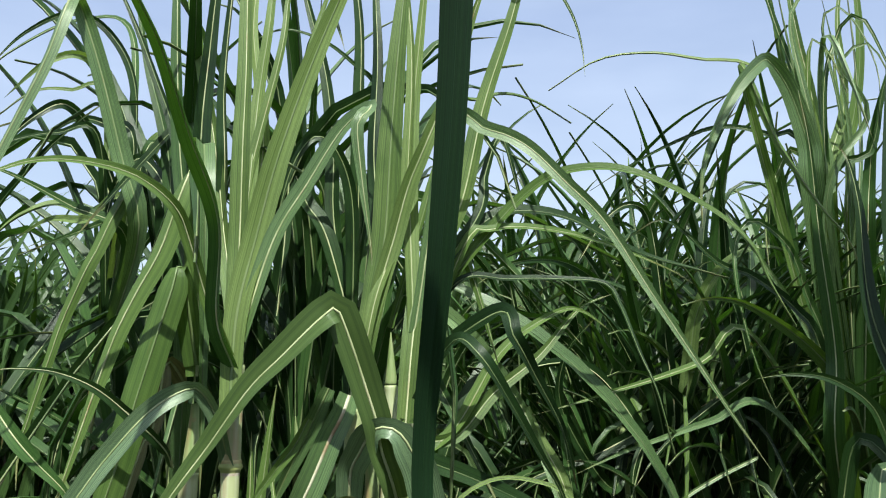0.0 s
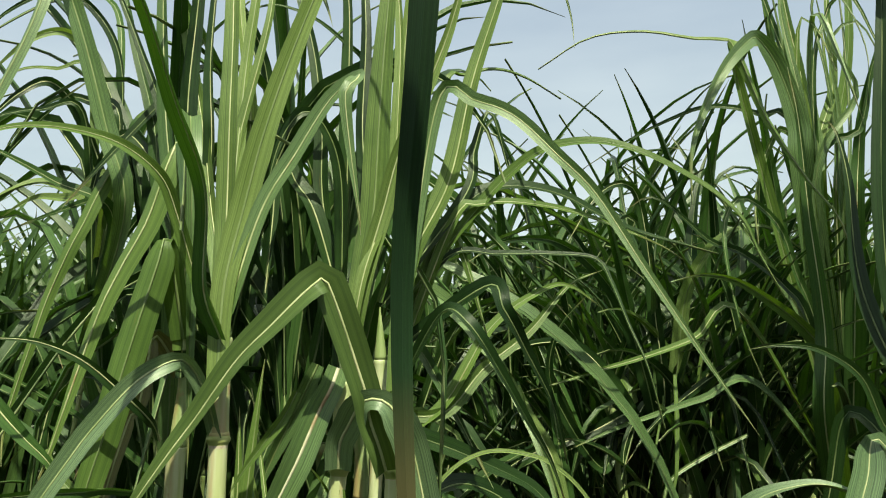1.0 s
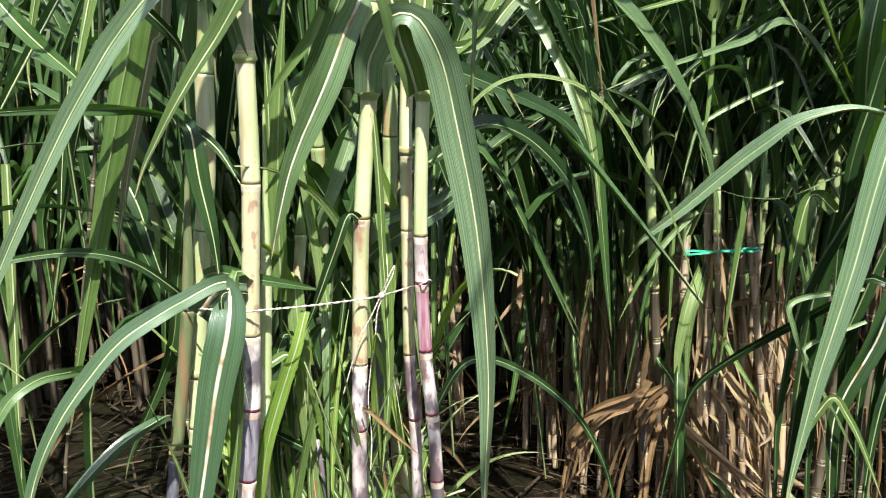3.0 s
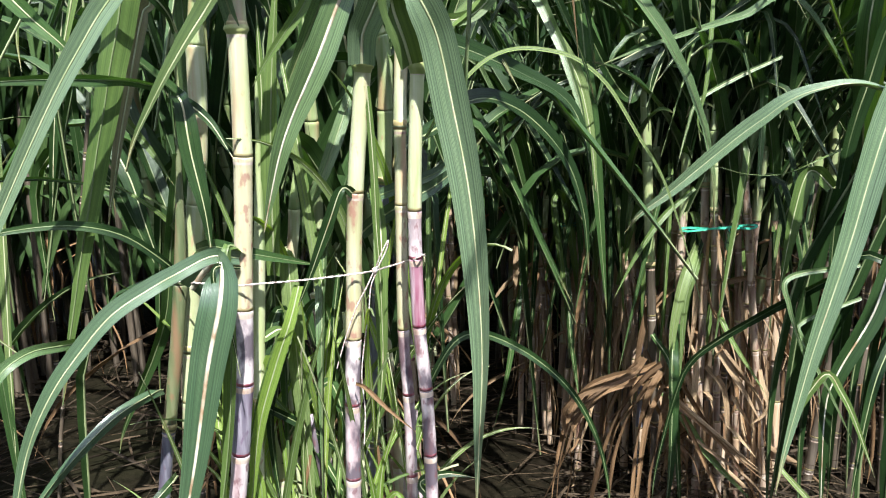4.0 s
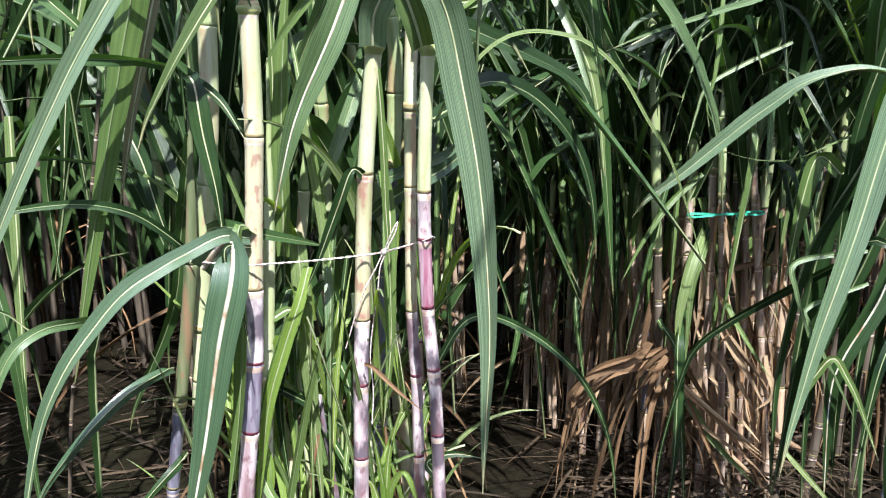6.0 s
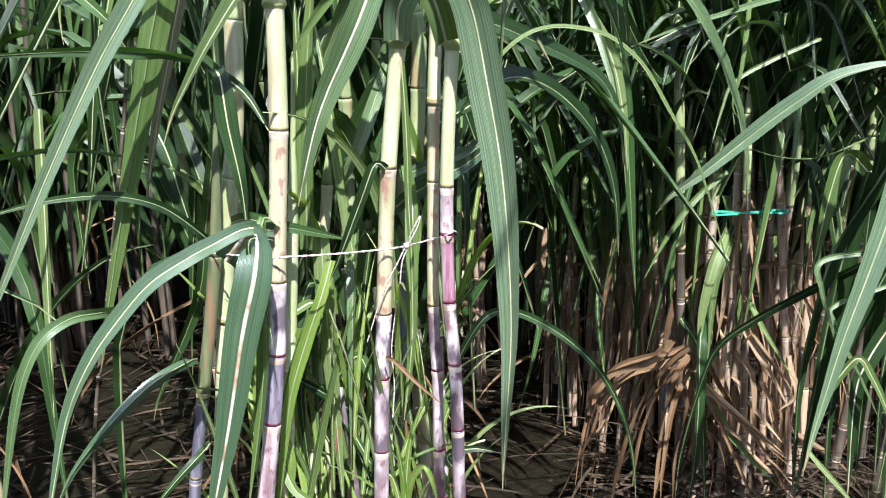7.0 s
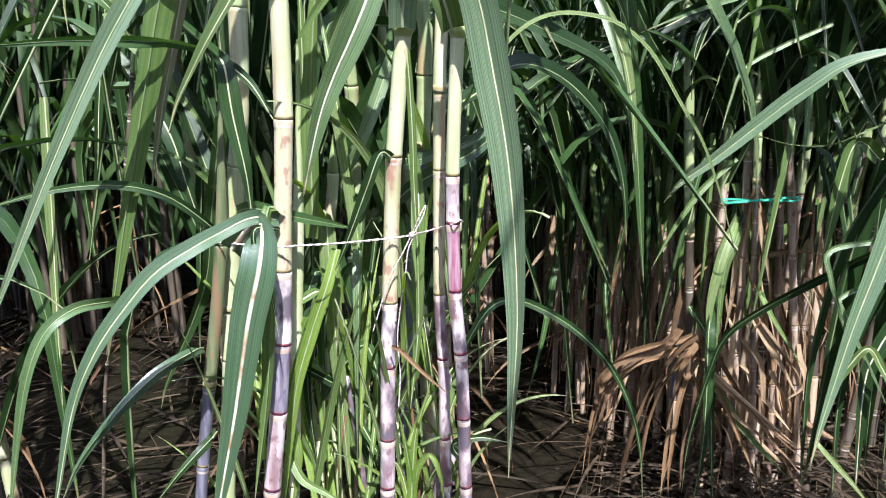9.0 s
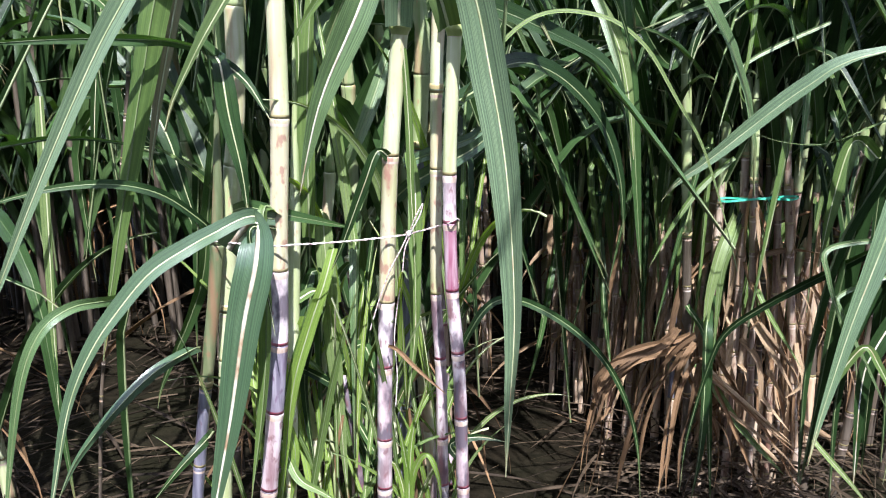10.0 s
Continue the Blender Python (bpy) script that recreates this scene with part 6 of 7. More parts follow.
def field_plant(seed, label, bare=False, dim=False):
    """A whole plant built at the origin: jointed stalk, green blades above, dead ones below."""
    rng = random.Random(seed)
    e = plant_at(0, 0, label)
    tall = rng.uniform(1.15, 1.4)
    lx, ly = rng.uniform(-0.1, 0.1), rng.uniform(-0.1, 0.1)
    line = spline([(0, 0, -0.05), (lx * 0.3, ly * 0.3, 0.6), (lx, ly, 1.2), (lx * 1.6, ly * 1.6, tall)], 18)
    r = rng.uniform(0.0095, 0.013) if bare else rng.uniform(0.0115, 0.015)
    hs = [0.0]
    while hs[-1] < tall - 0.1:
        hs.append(hs[-1] + rng.uniform(0.09, 0.14))
    hs[-1] = tall
    green = tall - (rng.uniform(0.3, 0.5) if bare else rng.uniform(0.55, 0.8))
    stalk(e, line, r, hs, 0.0 if bare else rng.choice([0.0, 0.35, 0.5]), green, 8, SHADED_RIND if dim or rng.random() < (0.1 if bare else 0.5) else TAN_RIND if bare else None, 0.0 if dim else 0.4 if bare else 0.28, seed)
    plane = rng.uniform(0, 180)
    for b, around, rise, length, droop, kink in field_blades(rng, line, 0.42 if bare else tall - green + 0.25, 7 if bare else 13, plane, tall):
        if bare:
            length, droop, kink = length * 0.68, droop * 0.6, 0.0
        gl = grown_line(b, around, rise, length, droop, kink, 16, rng)
        face = (math.cos(radians(around)) * -0.5, math.sin(radians(around)) * -0.5, 0.9)
        v, fa, uv, rv, rf, ruv = ribbon(gl, rng.uniform(0.031, 0.047), face, rng.uniform(-25, 25), rng.uniform(-60, 60), 0.55, True, rng.random(), split=True)
        ob = part("leaf", mesh_of("leaf", v, fa, uv), (LEAF, LEAF_LIT_WAXY, LEAF_YOUNG)[(rng.random() > 0.995) + (rng.random() > 0.96)], e)
        part("midrib", mesh_of("midrib", rv, rf, ruv), RIB_DIM, ob)
    for k in range(rng.randint(2, 3) if bare else rng.randint(3, 5)):
        z = rng.uniform(0.3, green)
        gl = grown_line(point_on(line, z), rng.uniform(0, 360), rng.uniform(-65, -10), rng.uniform(0.2, 0.5), rng.uniform(40, 80), 0.0, 12, rng)
        v, fa, uv, rv, rf, ruv = ribbon(gl, rng.uniform(0.006, 0.018), (0.2, -1, 0.2), rng.uniform(-40, 40), rng.uniform(-220, 220), 0.6, True, rng.random(), 0.12)
        part("dead_leaf", mesh_of("dead_leaf", v, fa, uv), DRY_SUNLIT if bare and not dim and k % 2 else DRY, e, "dry brown curled leaf")
    for k in range(6 if bare else 0):
        z = rng.uniform(0.25, 0.9)
        a = rng.uniform(0, 360)
        q = point_on(line, z)
        down = [q + Vector((math.cos(radians(a)), math.sin(radians(a)), 0)) * (r + 0.004 + 0.05 * t * rng.random()) - Vector((0, 0, t * rng.uniform(0.25, 0.4))) for t in (0, 0.33, 0.66, 1)]
        v, fa, uv, *_ = ribbon(spline(down, 8), rng.uniform(0.008, 0.018), (math.cos(radians(a)), math.sin(radians(a)), 0), 0, rng.uniform(-120, 120), 0.5, True, rng.random(), 0.12)
        part("dead_leaf", mesh_of("dead_leaf", v, fa, uv), DRY if dim else DRY_SUNLIT, e, "dry shredded sheath strip")
    return e


PLANTS = [field_plant(s, "sugarcane with jointed stalk, green blades and dead lower leaves") for s in range(10)]
BARE = [field_plant(s, "sugarcane with bare pale jointed stalk and brown dead sheaths", True) for s in range(20, 26)]
# bare plants whose stalk colour carries the shade of the deep row
DIM = [field_plant(s, "sugarcane with bare stalk darkened for shade deep in the row", True, True) for s in range(30, 34)]


def row_edge(x):
    """Where the second row begins, by the way across."""
    return 3.15 - 0.85 * max(0.0, min(1.0, (x - 0.25) / 0.6)) + (0.35 if x < -0.4 else 0.0)


spots, rng = [], random.Random(5)
# the near row goes on past both edges of the clump
for x, y in ((-1.85, 1.45), (-1.45, 1.35), (-1.70, 1.6), (-1.35, 1.95), (-2.0, 1.4), (-1.75, 2.2), (1.75, 1.35), (2.0, 1.7),
             (-0.70, 2.70), (-0.85, 2.85), (0.42, 2.66), (0.52, 2.78), (0.42, 2.86), (0.34, 2.95)):
    spots.append((x, y, 0.98))
# taller plants close behind the clump
for x, y in ((-0.36, 1.98), (-0.14, 2.08), (-0.24, 2.28), (-0.12, 2.34), (-0.48, 2.25), (-0.80, 2.35), (-0.55, 1.95), (-0.62, 2.12), (-0.30, 2.14), (-0.42, 2.42), (-0.20, 2.46), (-1.45, 2.15), (1.05, 2.25), (1.25, 2.35), (1.2, 2.6)):
    spots.append((x, y, 1.25 if x < 0.5 else 1.16))
# the bunch tied with ribbon
for x, y in ((0.60, 2.45), (0.67, 2.36), (0.72, 2.42), (0.74, 2.36), (0.80, 2.44), (0.79, 2.35), (0.85, 2.42), (0.86, 2.36), (0.90, 2.40), (0.55, 2.50), (0.52, 2.62), (0.68, 2.55), (0.68, 2.46), (0.77, 2.50), (0.82, 2.55), (0.86, 2.50), (0.91, 2.52), (0.61, 2.40), (0.61, 2.58), (0.48, 2.66), (0.43, 2.72), (0.38, 2.80), (0.95, 2.44), (1.01, 2.52), (0.35, 2.86), (0.30, 2.95), (0.25, 3.02)):
    spots.append((x, y, 1.0))
while len(spots) < 160:
    y = 2.3 + 2.0 * rng.random() ** 1.4
    x = rng.uniform(-0.75, 0.75) * y
    if y > row_edge(x) and not (0.0 < x / y < 0.16 and y < 3.05) and all((x - a) ** 2 + (y - b) ** 2 > 0.085 ** 2 for a, b, c in spots):
        spots.append((x, y, rng.uniform(0.9, 1.02) + ((0.25 if y < 2.9 else 0.16) if x / y > 0.36 else 0.27 if x / y > 0.02 else 0.1 if x / y > -0.12 else 0.04)))
used, ROW_PLANTS = set(), []
for k, (x, y, size) in enumerate(spots):
    if x > 1.0 and y < 2.4 and size > 1.1:
        x, y = x + 0.35, y + 0.25
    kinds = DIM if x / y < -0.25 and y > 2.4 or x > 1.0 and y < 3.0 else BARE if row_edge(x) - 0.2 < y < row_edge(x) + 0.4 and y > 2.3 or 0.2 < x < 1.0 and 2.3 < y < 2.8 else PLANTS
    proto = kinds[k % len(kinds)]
    m = pose(x, y, 0, rng.uniform(-3, 3), rng.uniform(-3, 3), rng.uniform(0, 360))
    ob = proto if proto not in used else copy_thing(proto, m)
    used.add(proto)
    ob.matrix_basis = m @ Matrix.Scale(size, 4)
    ROW_PLANTS.append((ob, x, y))

def dewlap(plant, line, z, radius):
    """The flared yellowish collar where a blade leaves its stalk."""
    v, f = tube([point_on(line, z + d) - plant.location for d in (-0.010, -0.004, 0.0, 0.004, 0.012)], [radius * q for q in (1.0, 1.10, 1.30, 1.24, 1.02)], 14, False)
    part("collar", mesh_of("collar", v, f), COLLAR, plant, "flared yellowish green collar")


dewlap(plant_b, plant_b_line, 1.391, 0.0150)
dewlap(plant_c, plant_c_line, 1.388, 0.0128)
dewlap(plant_a, plant_a_line, 1.450, 0.0160)


def unseen_shade_cane():
    """An unseen leafy cane, added so its arching blades shade the near row's end."""
    rng = random.Random(29)
    e = plant_at(1.32, 0.62, "unseen leafy sugarcane added beside the path for its shade")
    line = spline([(1.32, 0.62, -0.03), (1.30, 0.63, 0.8), (1.27, 0.64, 1.6)], 14)
    stalk(e, line, 0.0135, [0.11 * i for i in range(15)], 0.3, 0.9, 10, SHADED_RIND, 0.2, 29)
    for k in range(11):
        s = k / 10
        start = point_on(line, 1.0 + 0.5 * s)
        end = Vector((0.80 + 0.32 * rng.random(), 0.55 + 0.50 * s + 0.05 * rng.random(), 1.35 + 0.3 * rng.random()))
        top = start.lerp(end, 0.45) + Vector((0, 0, 0.55 + 0.2 * rng.random()))
        gl = [q - e.location for q in spline([start, start.lerp(top, 0.55) + Vector((0.02, 0, 0.12)), top, top.lerp(end, 0.6) + Vector((0, 0, 0.06)), end], 18)]
        v, fa, uv, rv, rf, ruv = ribbon(gl, rng.uniform(0.036, 0.052), (0.2, -0.2, 0.95), rng.uniform(-20, 20), rng.uniform(-30, 30), 0.4, True, rng.random(), split=True)
        ob = part("leaf", mesh_of("leaf", v, fa, uv), LEAF, e)
        part("midrib", mesh_of("midrib", rv, rf, ruv), RIB_DIM, ob)


unseen_shade_cane()


# ---- slim canes that the ribbon holds, and dead leaves hung between them ----
def slim_cane(base, middle, top, radius, rind, seed):
    """One leaning cane with bare joints, a few dry sheaths and a small green head."""
    rng = random.Random(seed)
    e = plant_at(base[0], base[1], "slim leaning sugarcane with %s joints and torn dry sheaths" % {TAN_RIND: "pinkish brown", SLATE_RIND: "greyish", SHADED_RIND: "dusky"}[rind])
    line = spline([base, middle, top, (2 * top[0] - middle[0], top[1], top[2] + 0.35)], 20)
    hs = [0.0]
    while hs[-1] < top[2] + 0.2:
        hs.append(hs[-1] + rng.uniform(0.075, 0.125))
    stalk(e, line, radius, hs, 0.0, top[2] - 0.02, 10, rind, 0.25, seed)
    for k in range(5):
        around = rng.uniform(0, 360)
        gl = [q - e.location for q in grown_line(point_on(line, top[2] + 0.04 + 0.05 * k), around, rng.uniform(70, 86), rng.uniform(0.5, 0.9), rng.uniform(60, 150), 0.0, 16, rng)]
        v, fa, uv, rv, rf, ruv = ribbon(gl, rng.uniform(0.018, 0.030), (-0.4 * math.cos(radians(around)), -0.4 * math.sin(radians(around)), 0.9), rng.uniform(-25, 25), rng.uniform(-50, 50), 0.5, True, rng.random(), split=True)
        ob = part("leaf", mesh_of("leaf", v, fa, uv), (LEAF, LEAF_MID, LEAF_SHADED)[k % 3], e)
        part("midrib", mesh_of("midrib", rv, rf, ruv), RIB_DIM, ob)
    for k in range(4):
        q = point_on(line, rng.uniform(0.35, top[2])) - e.location
        a = rng.uniform(-150, -30)
        out = Vector((math.cos(radians(a)), math.sin(radians(a)), 0))
        drop, far = rng.uniform(0.15, 0.34), rng.uniform(0.015, 0.09)
        down = spline([q + out * radius, q + out * (radius + 0.4 * far) + Vector((0, 0, -0.25 * drop)), q + out * (radius + far) + Vector((0.01, 0, -0.65 * drop)), q + out * far + Vector((rng.uniform(-0.03, 0.03), 0, -drop))], 10)
        v, fa, uv, *_ = ribbon(down, rng.uniform(0.010, 0.022), out, 0, rng.uniform(-110, 110), 0.5, True, rng.random(), 0.1)
        part("dead_leaf", mesh_of("dead_leaf", v, fa, uv), DRY_SUNLIT if k % 2 else DRY, e, "torn dry brown sheath")


slim_cane((0.564, 2.420, 0.000), (0.584, 2.420, 0.778), (0.585, 2.420, 1.036), 0.0115, SLATE_RIND, 71)
slim_cane((0.643, 2.300, 0.000), (0.635, 2.300, 0.808), (0.640, 2.300, 1.053), 0.0105, TAN_RIND, 72)
slim_cane((0.712, 2.270, 0.000), (0.699, 2.270, 0.749), (0.684, 2.270, 1.057), 0.0115, TAN_RIND, 73)
slim_cane((0.777, 2.230, 0.000), (0.719, 2.230, 0.760), (0.696, 2.230, 1.063), 0.0105, TAN_RIND, 74)
slim_cane((0.810, 2.320, 0.000), (0.782, 2.320, 0.734), (0.767, 2.320, 1.049), 0.0090, SHADED_RIND, 75)
slim_cane((0.846, 2.290, 0.000), (0.804, 2.290, 0.742), (0.782, 2.290, 1.054), 0.0095, TAN_RIND, 76)
slim_cane((0.924, 2.250, 0.000), (0.829, 2.250, 0.754), (0.789, 2.250, 1.059), 0.0105, TAN_RIND, 77)
slim_cane((0.521, 2.620, 0.000), (0.527, 2.620, 0.727), (0.515, 2.620, 0.952), 0.0100, TAN_RIND, 78)
slim_cane((0.399, 2.750, 0.000), (0.423, 2.750, 0.654), (0.428, 2.750, 0.892), 0.0105, TAN_RIND, 79)
slim_cane((0.290, 2.880, 0.000), (0.306, 2.880, 0.534), (0.314, 2.880, 0.787), 0.0100, TAN_RIND, 80)


def hung_straw():
    """Dead blades that hang from the bare canes along the far side of the furrow."""
    rng = random.Random(17)
    near = [ob for ob, x, y in ROW_PLANTS if 2.3 < y < 3.2 and 0.05 < x / y < 0.40]
    for k, ob in enumerate(near):
        back = ob.matrix_basis.inverted()
        x, y, z = ob.location.x + rng.uniform(-0.04, 0.04), ob.location.y - rng.uniform(0.02, 0.12), rng.uniform(0.35, 0.8)
        reach, drop = rng.uniform(-0.10, 0.10), rng.uniform(0.16, 0.36)
        line = spline([(ob.location.x, ob.location.y, z + 0.02), (x + 0.3 * reach, y, z), (x + 0.8 * reach, y - 0.02, z - 0.5 * drop), (x + reach, y - 0.02, z - drop)], 12)
        v, fa, uv, *_ = ribbon(line, rng.uniform(0.012, 0.026), (rng.uniform(-0.4, 0.6), -1, 0.3), 0, rng.uniform(-100, 100), 0.45, True, k, 0.1)
        part("dead_leaf", mesh_of("dead_leaf", [back @ q for q in v], fa, uv), DRY_SUNLIT if k % 3 else DRY, ob, "limp dry leaf, straw brown")


hung_straw()


def hung_green():
    """Narrow green blades that droop in front of the bare canes."""
    rng = random.Random(23)
    near = [ob for ob, x, y in ROW_PLANTS if 2.3 < y < 3.2 and 0.05 < x / y < 0.40]
    for k, ob in enumerate(near):
        back = ob.matrix_basis.inverted()
        x, y, z = ob.location.x + rng.uniform(-0.08, 0.08), ob.location.y - rng.uniform(0.06, 0.2), rng.uniform(0.95, 1.25)
        lean, drop = rng.uniform(-0.16, 0.16), rng.uniform(0.4, 0.75)
        line = spline([(ob.location.x, ob.location.y, z - 0.1), (0.5 * (x + ob.location.x), y + 0.04, z - 0.01), (x + 0.15 * lean, y, z - 0.04), (x + 0.6 * lean, y - 0.03, z - 0.5 * drop), (x + lean, y - 0.03, z - drop)], 18)
        v, fa, uv, rv, rf, ruv = ribbon(line, rng.uniform(0.014, 0.030), (rng.uniform(-0.5, 0.7), -1, 0.3), 0, rng.uniform(-50, 50), 0.45, True, k, split=True)
        leafy = part("leaf", mesh_of("leaf", [back @ q for q in v], fa, uv), (LEAF, LEAF_MID, LEAF_SHADED)[k % 3], ob)
        part("midrib", mesh_of("midrib", [back @ q for q in rv], rf, ruv), RIB_DIM, leafy)


hung_green()


def upright_green():
    """Slim upright blades and shoots that fill the row behind the bare canes."""
    rng = random.Random(37)
    near = [ob for ob, x, y in ROW_PLANTS if 2.35 < y < 3.3 and 0.02 < x / y < 0.44]
    for k, ob in enumerate(near + near[::2]):
        back = ob.matrix_basis.inverted()
        a = rng.uniform(0, 360)
        foot = ob.location + Vector((0.05 * math.cos(a), 0.05 * math.sin(a) - 0.03, rng.uniform(0.45, 0.95)))
        line = grown_line(foot, rng.uniform(0, 360), rng.uniform(80, 89), rng.uniform(0.5, 0.9), rng.choice([6, 15, 30, 60]), 0.0, 14, rng)
        v, fa, uv, rv, rf, ruv = ribbon(line, rng.uniform(0.009, 0.022), (rng.uniform(-0.6, 0.8), -1, 0.3), 0, rng.uniform(-60, 60), 0.45, True, k, split=True)
        leafy = part("leaf", mesh_of("leaf", [back @ q for q in v], fa, uv), (LEAF_MID, LEAF, LEAF_YOUNG, LEAF_MID)[k % 4], ob)
        part("midrib", mesh_of("midrib", [back @ q for q in rv], rf, ruv), RIB_DIM, leafy)


upright_green()


def far_field():
    """The rest of the field, past where single plants can be told apart."""
    rng = random.Random(11)
    v, f, uv = [], [], []
    sv, sf = [], []
    for i in range(1250):
        d = 3.7 + (2.6 * rng.random() if i < 500 else 2.5 + 34 * rng.random() ** 1.8)
        a = rng.uniform(-40, 40)
        x, y = d * math.sin(radians(a)), d * math.cos(radians(a))
        tall = rng.uniform(1.15, 1.5) + 0.04 * min(d, 8.0)
        line = [Vector((x, y, 0)), Vector((x + rng.uniform(-0.1, 0.1), y, tall))]
        tv, tf = tube(line, [0.015, 0.013], 5, False)
        sf.extend(tuple(q + len(sv) for q in face) for face in tf)
        sv.extend(tv)
        for b, around, rise, length, droop, kink in field_blades(rng, line, 1.0, 10, rng.uniform(0, 180), tall):
            gl = grown_line(b, around, rise, length, droop, kink, 8, rng)
            qv, qf, quv, *_ = ribbon(gl, 0.042, (0.1, -0.6, 0.8), rng.uniform(-30, 30), rng.uniform(-60, 60), 0.25, True, i)
            f.extend(tuple(q + len(v) for q in face) for face in qf)
            v.extend(qv)
            uv.extend(quv)
    ob = new("distant_cane_leaves", mesh_of("distant_cane_leaves", v, f, uv))
    ob.data.materials.append(LEAF_FAR)
    tagged(ob, "dense green sugarcane foliage receding over the field", "sugarcane", kind="stuff")
    ob = new("distant_cane_stalks", mesh_of("distant_cane_stalks", sv, sf))
    # the dark rind gives these stalks their shade
    ob.data.materials.append(SHADED_RIND)
    tagged(ob, "jointed sugarcane stalks deep in the field, darkened for shade", "sugarcane", kind="stuff")


far_field()


def fields_around():
    """Unseen cane rows beside and behind the path, added to block low sky light."""
    rng = random.Random(21)
    v, f, uv = [], [], []
    for i in range(420):
        while True:
            x, y = rng.uniform(-6, 6), rng.uniform(-5, 4)
            if (y < -0.95 or abs(x) > 1.5 + 0.75 * max(0.0, y)) and not (abs(x) < 1.2 and y > -1.3):
                break
        tall = rng.uniform(1.5, 1.8)
        line = [Vector((x, y, 0)), Vector((x, y, tall))]
        tv, tf = tube(line, [0.015, 0.013], 5, False)
        f.extend(tuple(q + len(v) for q in face) for face in tf)
        v.extend(tv)
        uv.extend([(0.5, 0.1)] * len(tv))
        for b, around, rise, length, droop, kink in field_blades(rng, line, 1.1, 10, rng.uniform(0, 180), tall):
            qv, qf, quv, *_ = ribbon(grown_line(b, around, rise, length * 0.85, droop, kink, 7, rng), 0.045, (0.1, 0.5, 0.8), rng.uniform(-30, 30), rng.uniform(-60, 60), 0.3, True, i)
            f.extend(tuple(q + len(v) for q in face) for face in qf)
            v.extend(qv)
            uv.extend(quv)
    ob = new("surrounding_cane", mesh_of("surrounding_cane", v, f, uv))
    ob.data.materials.append(LEAF_FAR)
    tagged(ob, "unseen green sugarcane rows added round the path", "sugarcane", kind="stuff")


fields_around()


def clump_heart():
    """Young upright blades that crowd the middle of the tied clump."""
    rng = random.Random(8)
    for k in range(96):
        plant = (plant_e, plant_f, plant_g, plant_a2, plant_b2, plant_d)[k % 6]
        low = k >= 38
        x, y = rng.uniform(-0.50, -0.05), rng.uniform(1.50, 1.76)
        z = rng.uniform(0.05, 0.55) if low else rng.uniform(0.2, 1.05)
        gl = grown_line((x, y, z), rng.uniform(0, 360), rng.uniform(68, 88), rng.uniform(0.3, 0.6), rng.choice([10, 25, 50, 90]), 0.0, 18, rng)
        v, fa, uv, rv, rf, ruv = ribbon(gl, rng.uniform(0.008, 0.017) if low else rng.uniform(0.010, 0.022), (rng.uniform(-0.2, 0.9), -1, 0.35), 0, rng.uniform(-40, 40), 0.4, True, k)
        o = plant.location
        ob = part("leaf", mesh_of("leaf", [q - o for q in v], fa, uv), (LEAF_MID, LEAF_LIME, LEAF_YOUNG, LEAF_LIME)[k % 4], plant)
        part("midrib", mesh_of("midrib", [q - o for q in rv], rf, ruv), RIB, ob)
    # slim pale shoots between the canes
    for k, (x, y, tall) in enumerate(((-0.40, 1.60, 0.95), (-0.33, 1.66, 0.85), (-0.27, 1.58, 0.70), (-0.20, 1.64, 0.90), (-0.13, 1.60, 0.75), (-0.44, 1.68, 0.8))):
        plant = (plant_e, plant_f, plant_g)[k % 3]
        line = spline([(x, y, 0), (x + rng.uniform(-0.02, 0.02), y, 0.5 * tall), (x + rng.uniform(-0.04, 0.04), y, tall)], 10)
        v, f = tube([q - plant.location for q in line], [0.0085 - 0.0035 * i / 10 for i in range(11)], 9)
        part("shoot", mesh_of("shoot", v, f), SHEATH_PALE if k % 2 else PURPLE_RIND, plant, "slim pale young shoot")
    # strips of dead sheath low among them
    for k in range(14):
        plant = (plant_e, plant_f, plant_g, plant_b2)[k % 4]
        x, y, z = rng.uniform(-0.45, -0.08), rng.uniform(1.52, 1.7), rng.uniform(0.25, 0.75)
        line = spline([(x, y, z), (x + rng.uniform(-0.02, 0.02), y - 0.01, z - 0.12), (x + rng.uniform(-0.04, 0.04), y, z - rng.uniform(0.2, 0.35))], 10)
        v, fa, uv, *_ = ribbon(line, rng.uniform(0.006, 0.014), (rng.uniform(0, 0.6), -1, 0.2), 0, rng.uniform(-140, 140), 0.5, True, k, 0.1)
        part("dead_leaf", mesh_of("dead_leaf", [q - plant.location for q in v], fa, uv), DRY, plant, "dry pinkish brown strip of sheath")


clump_heart()


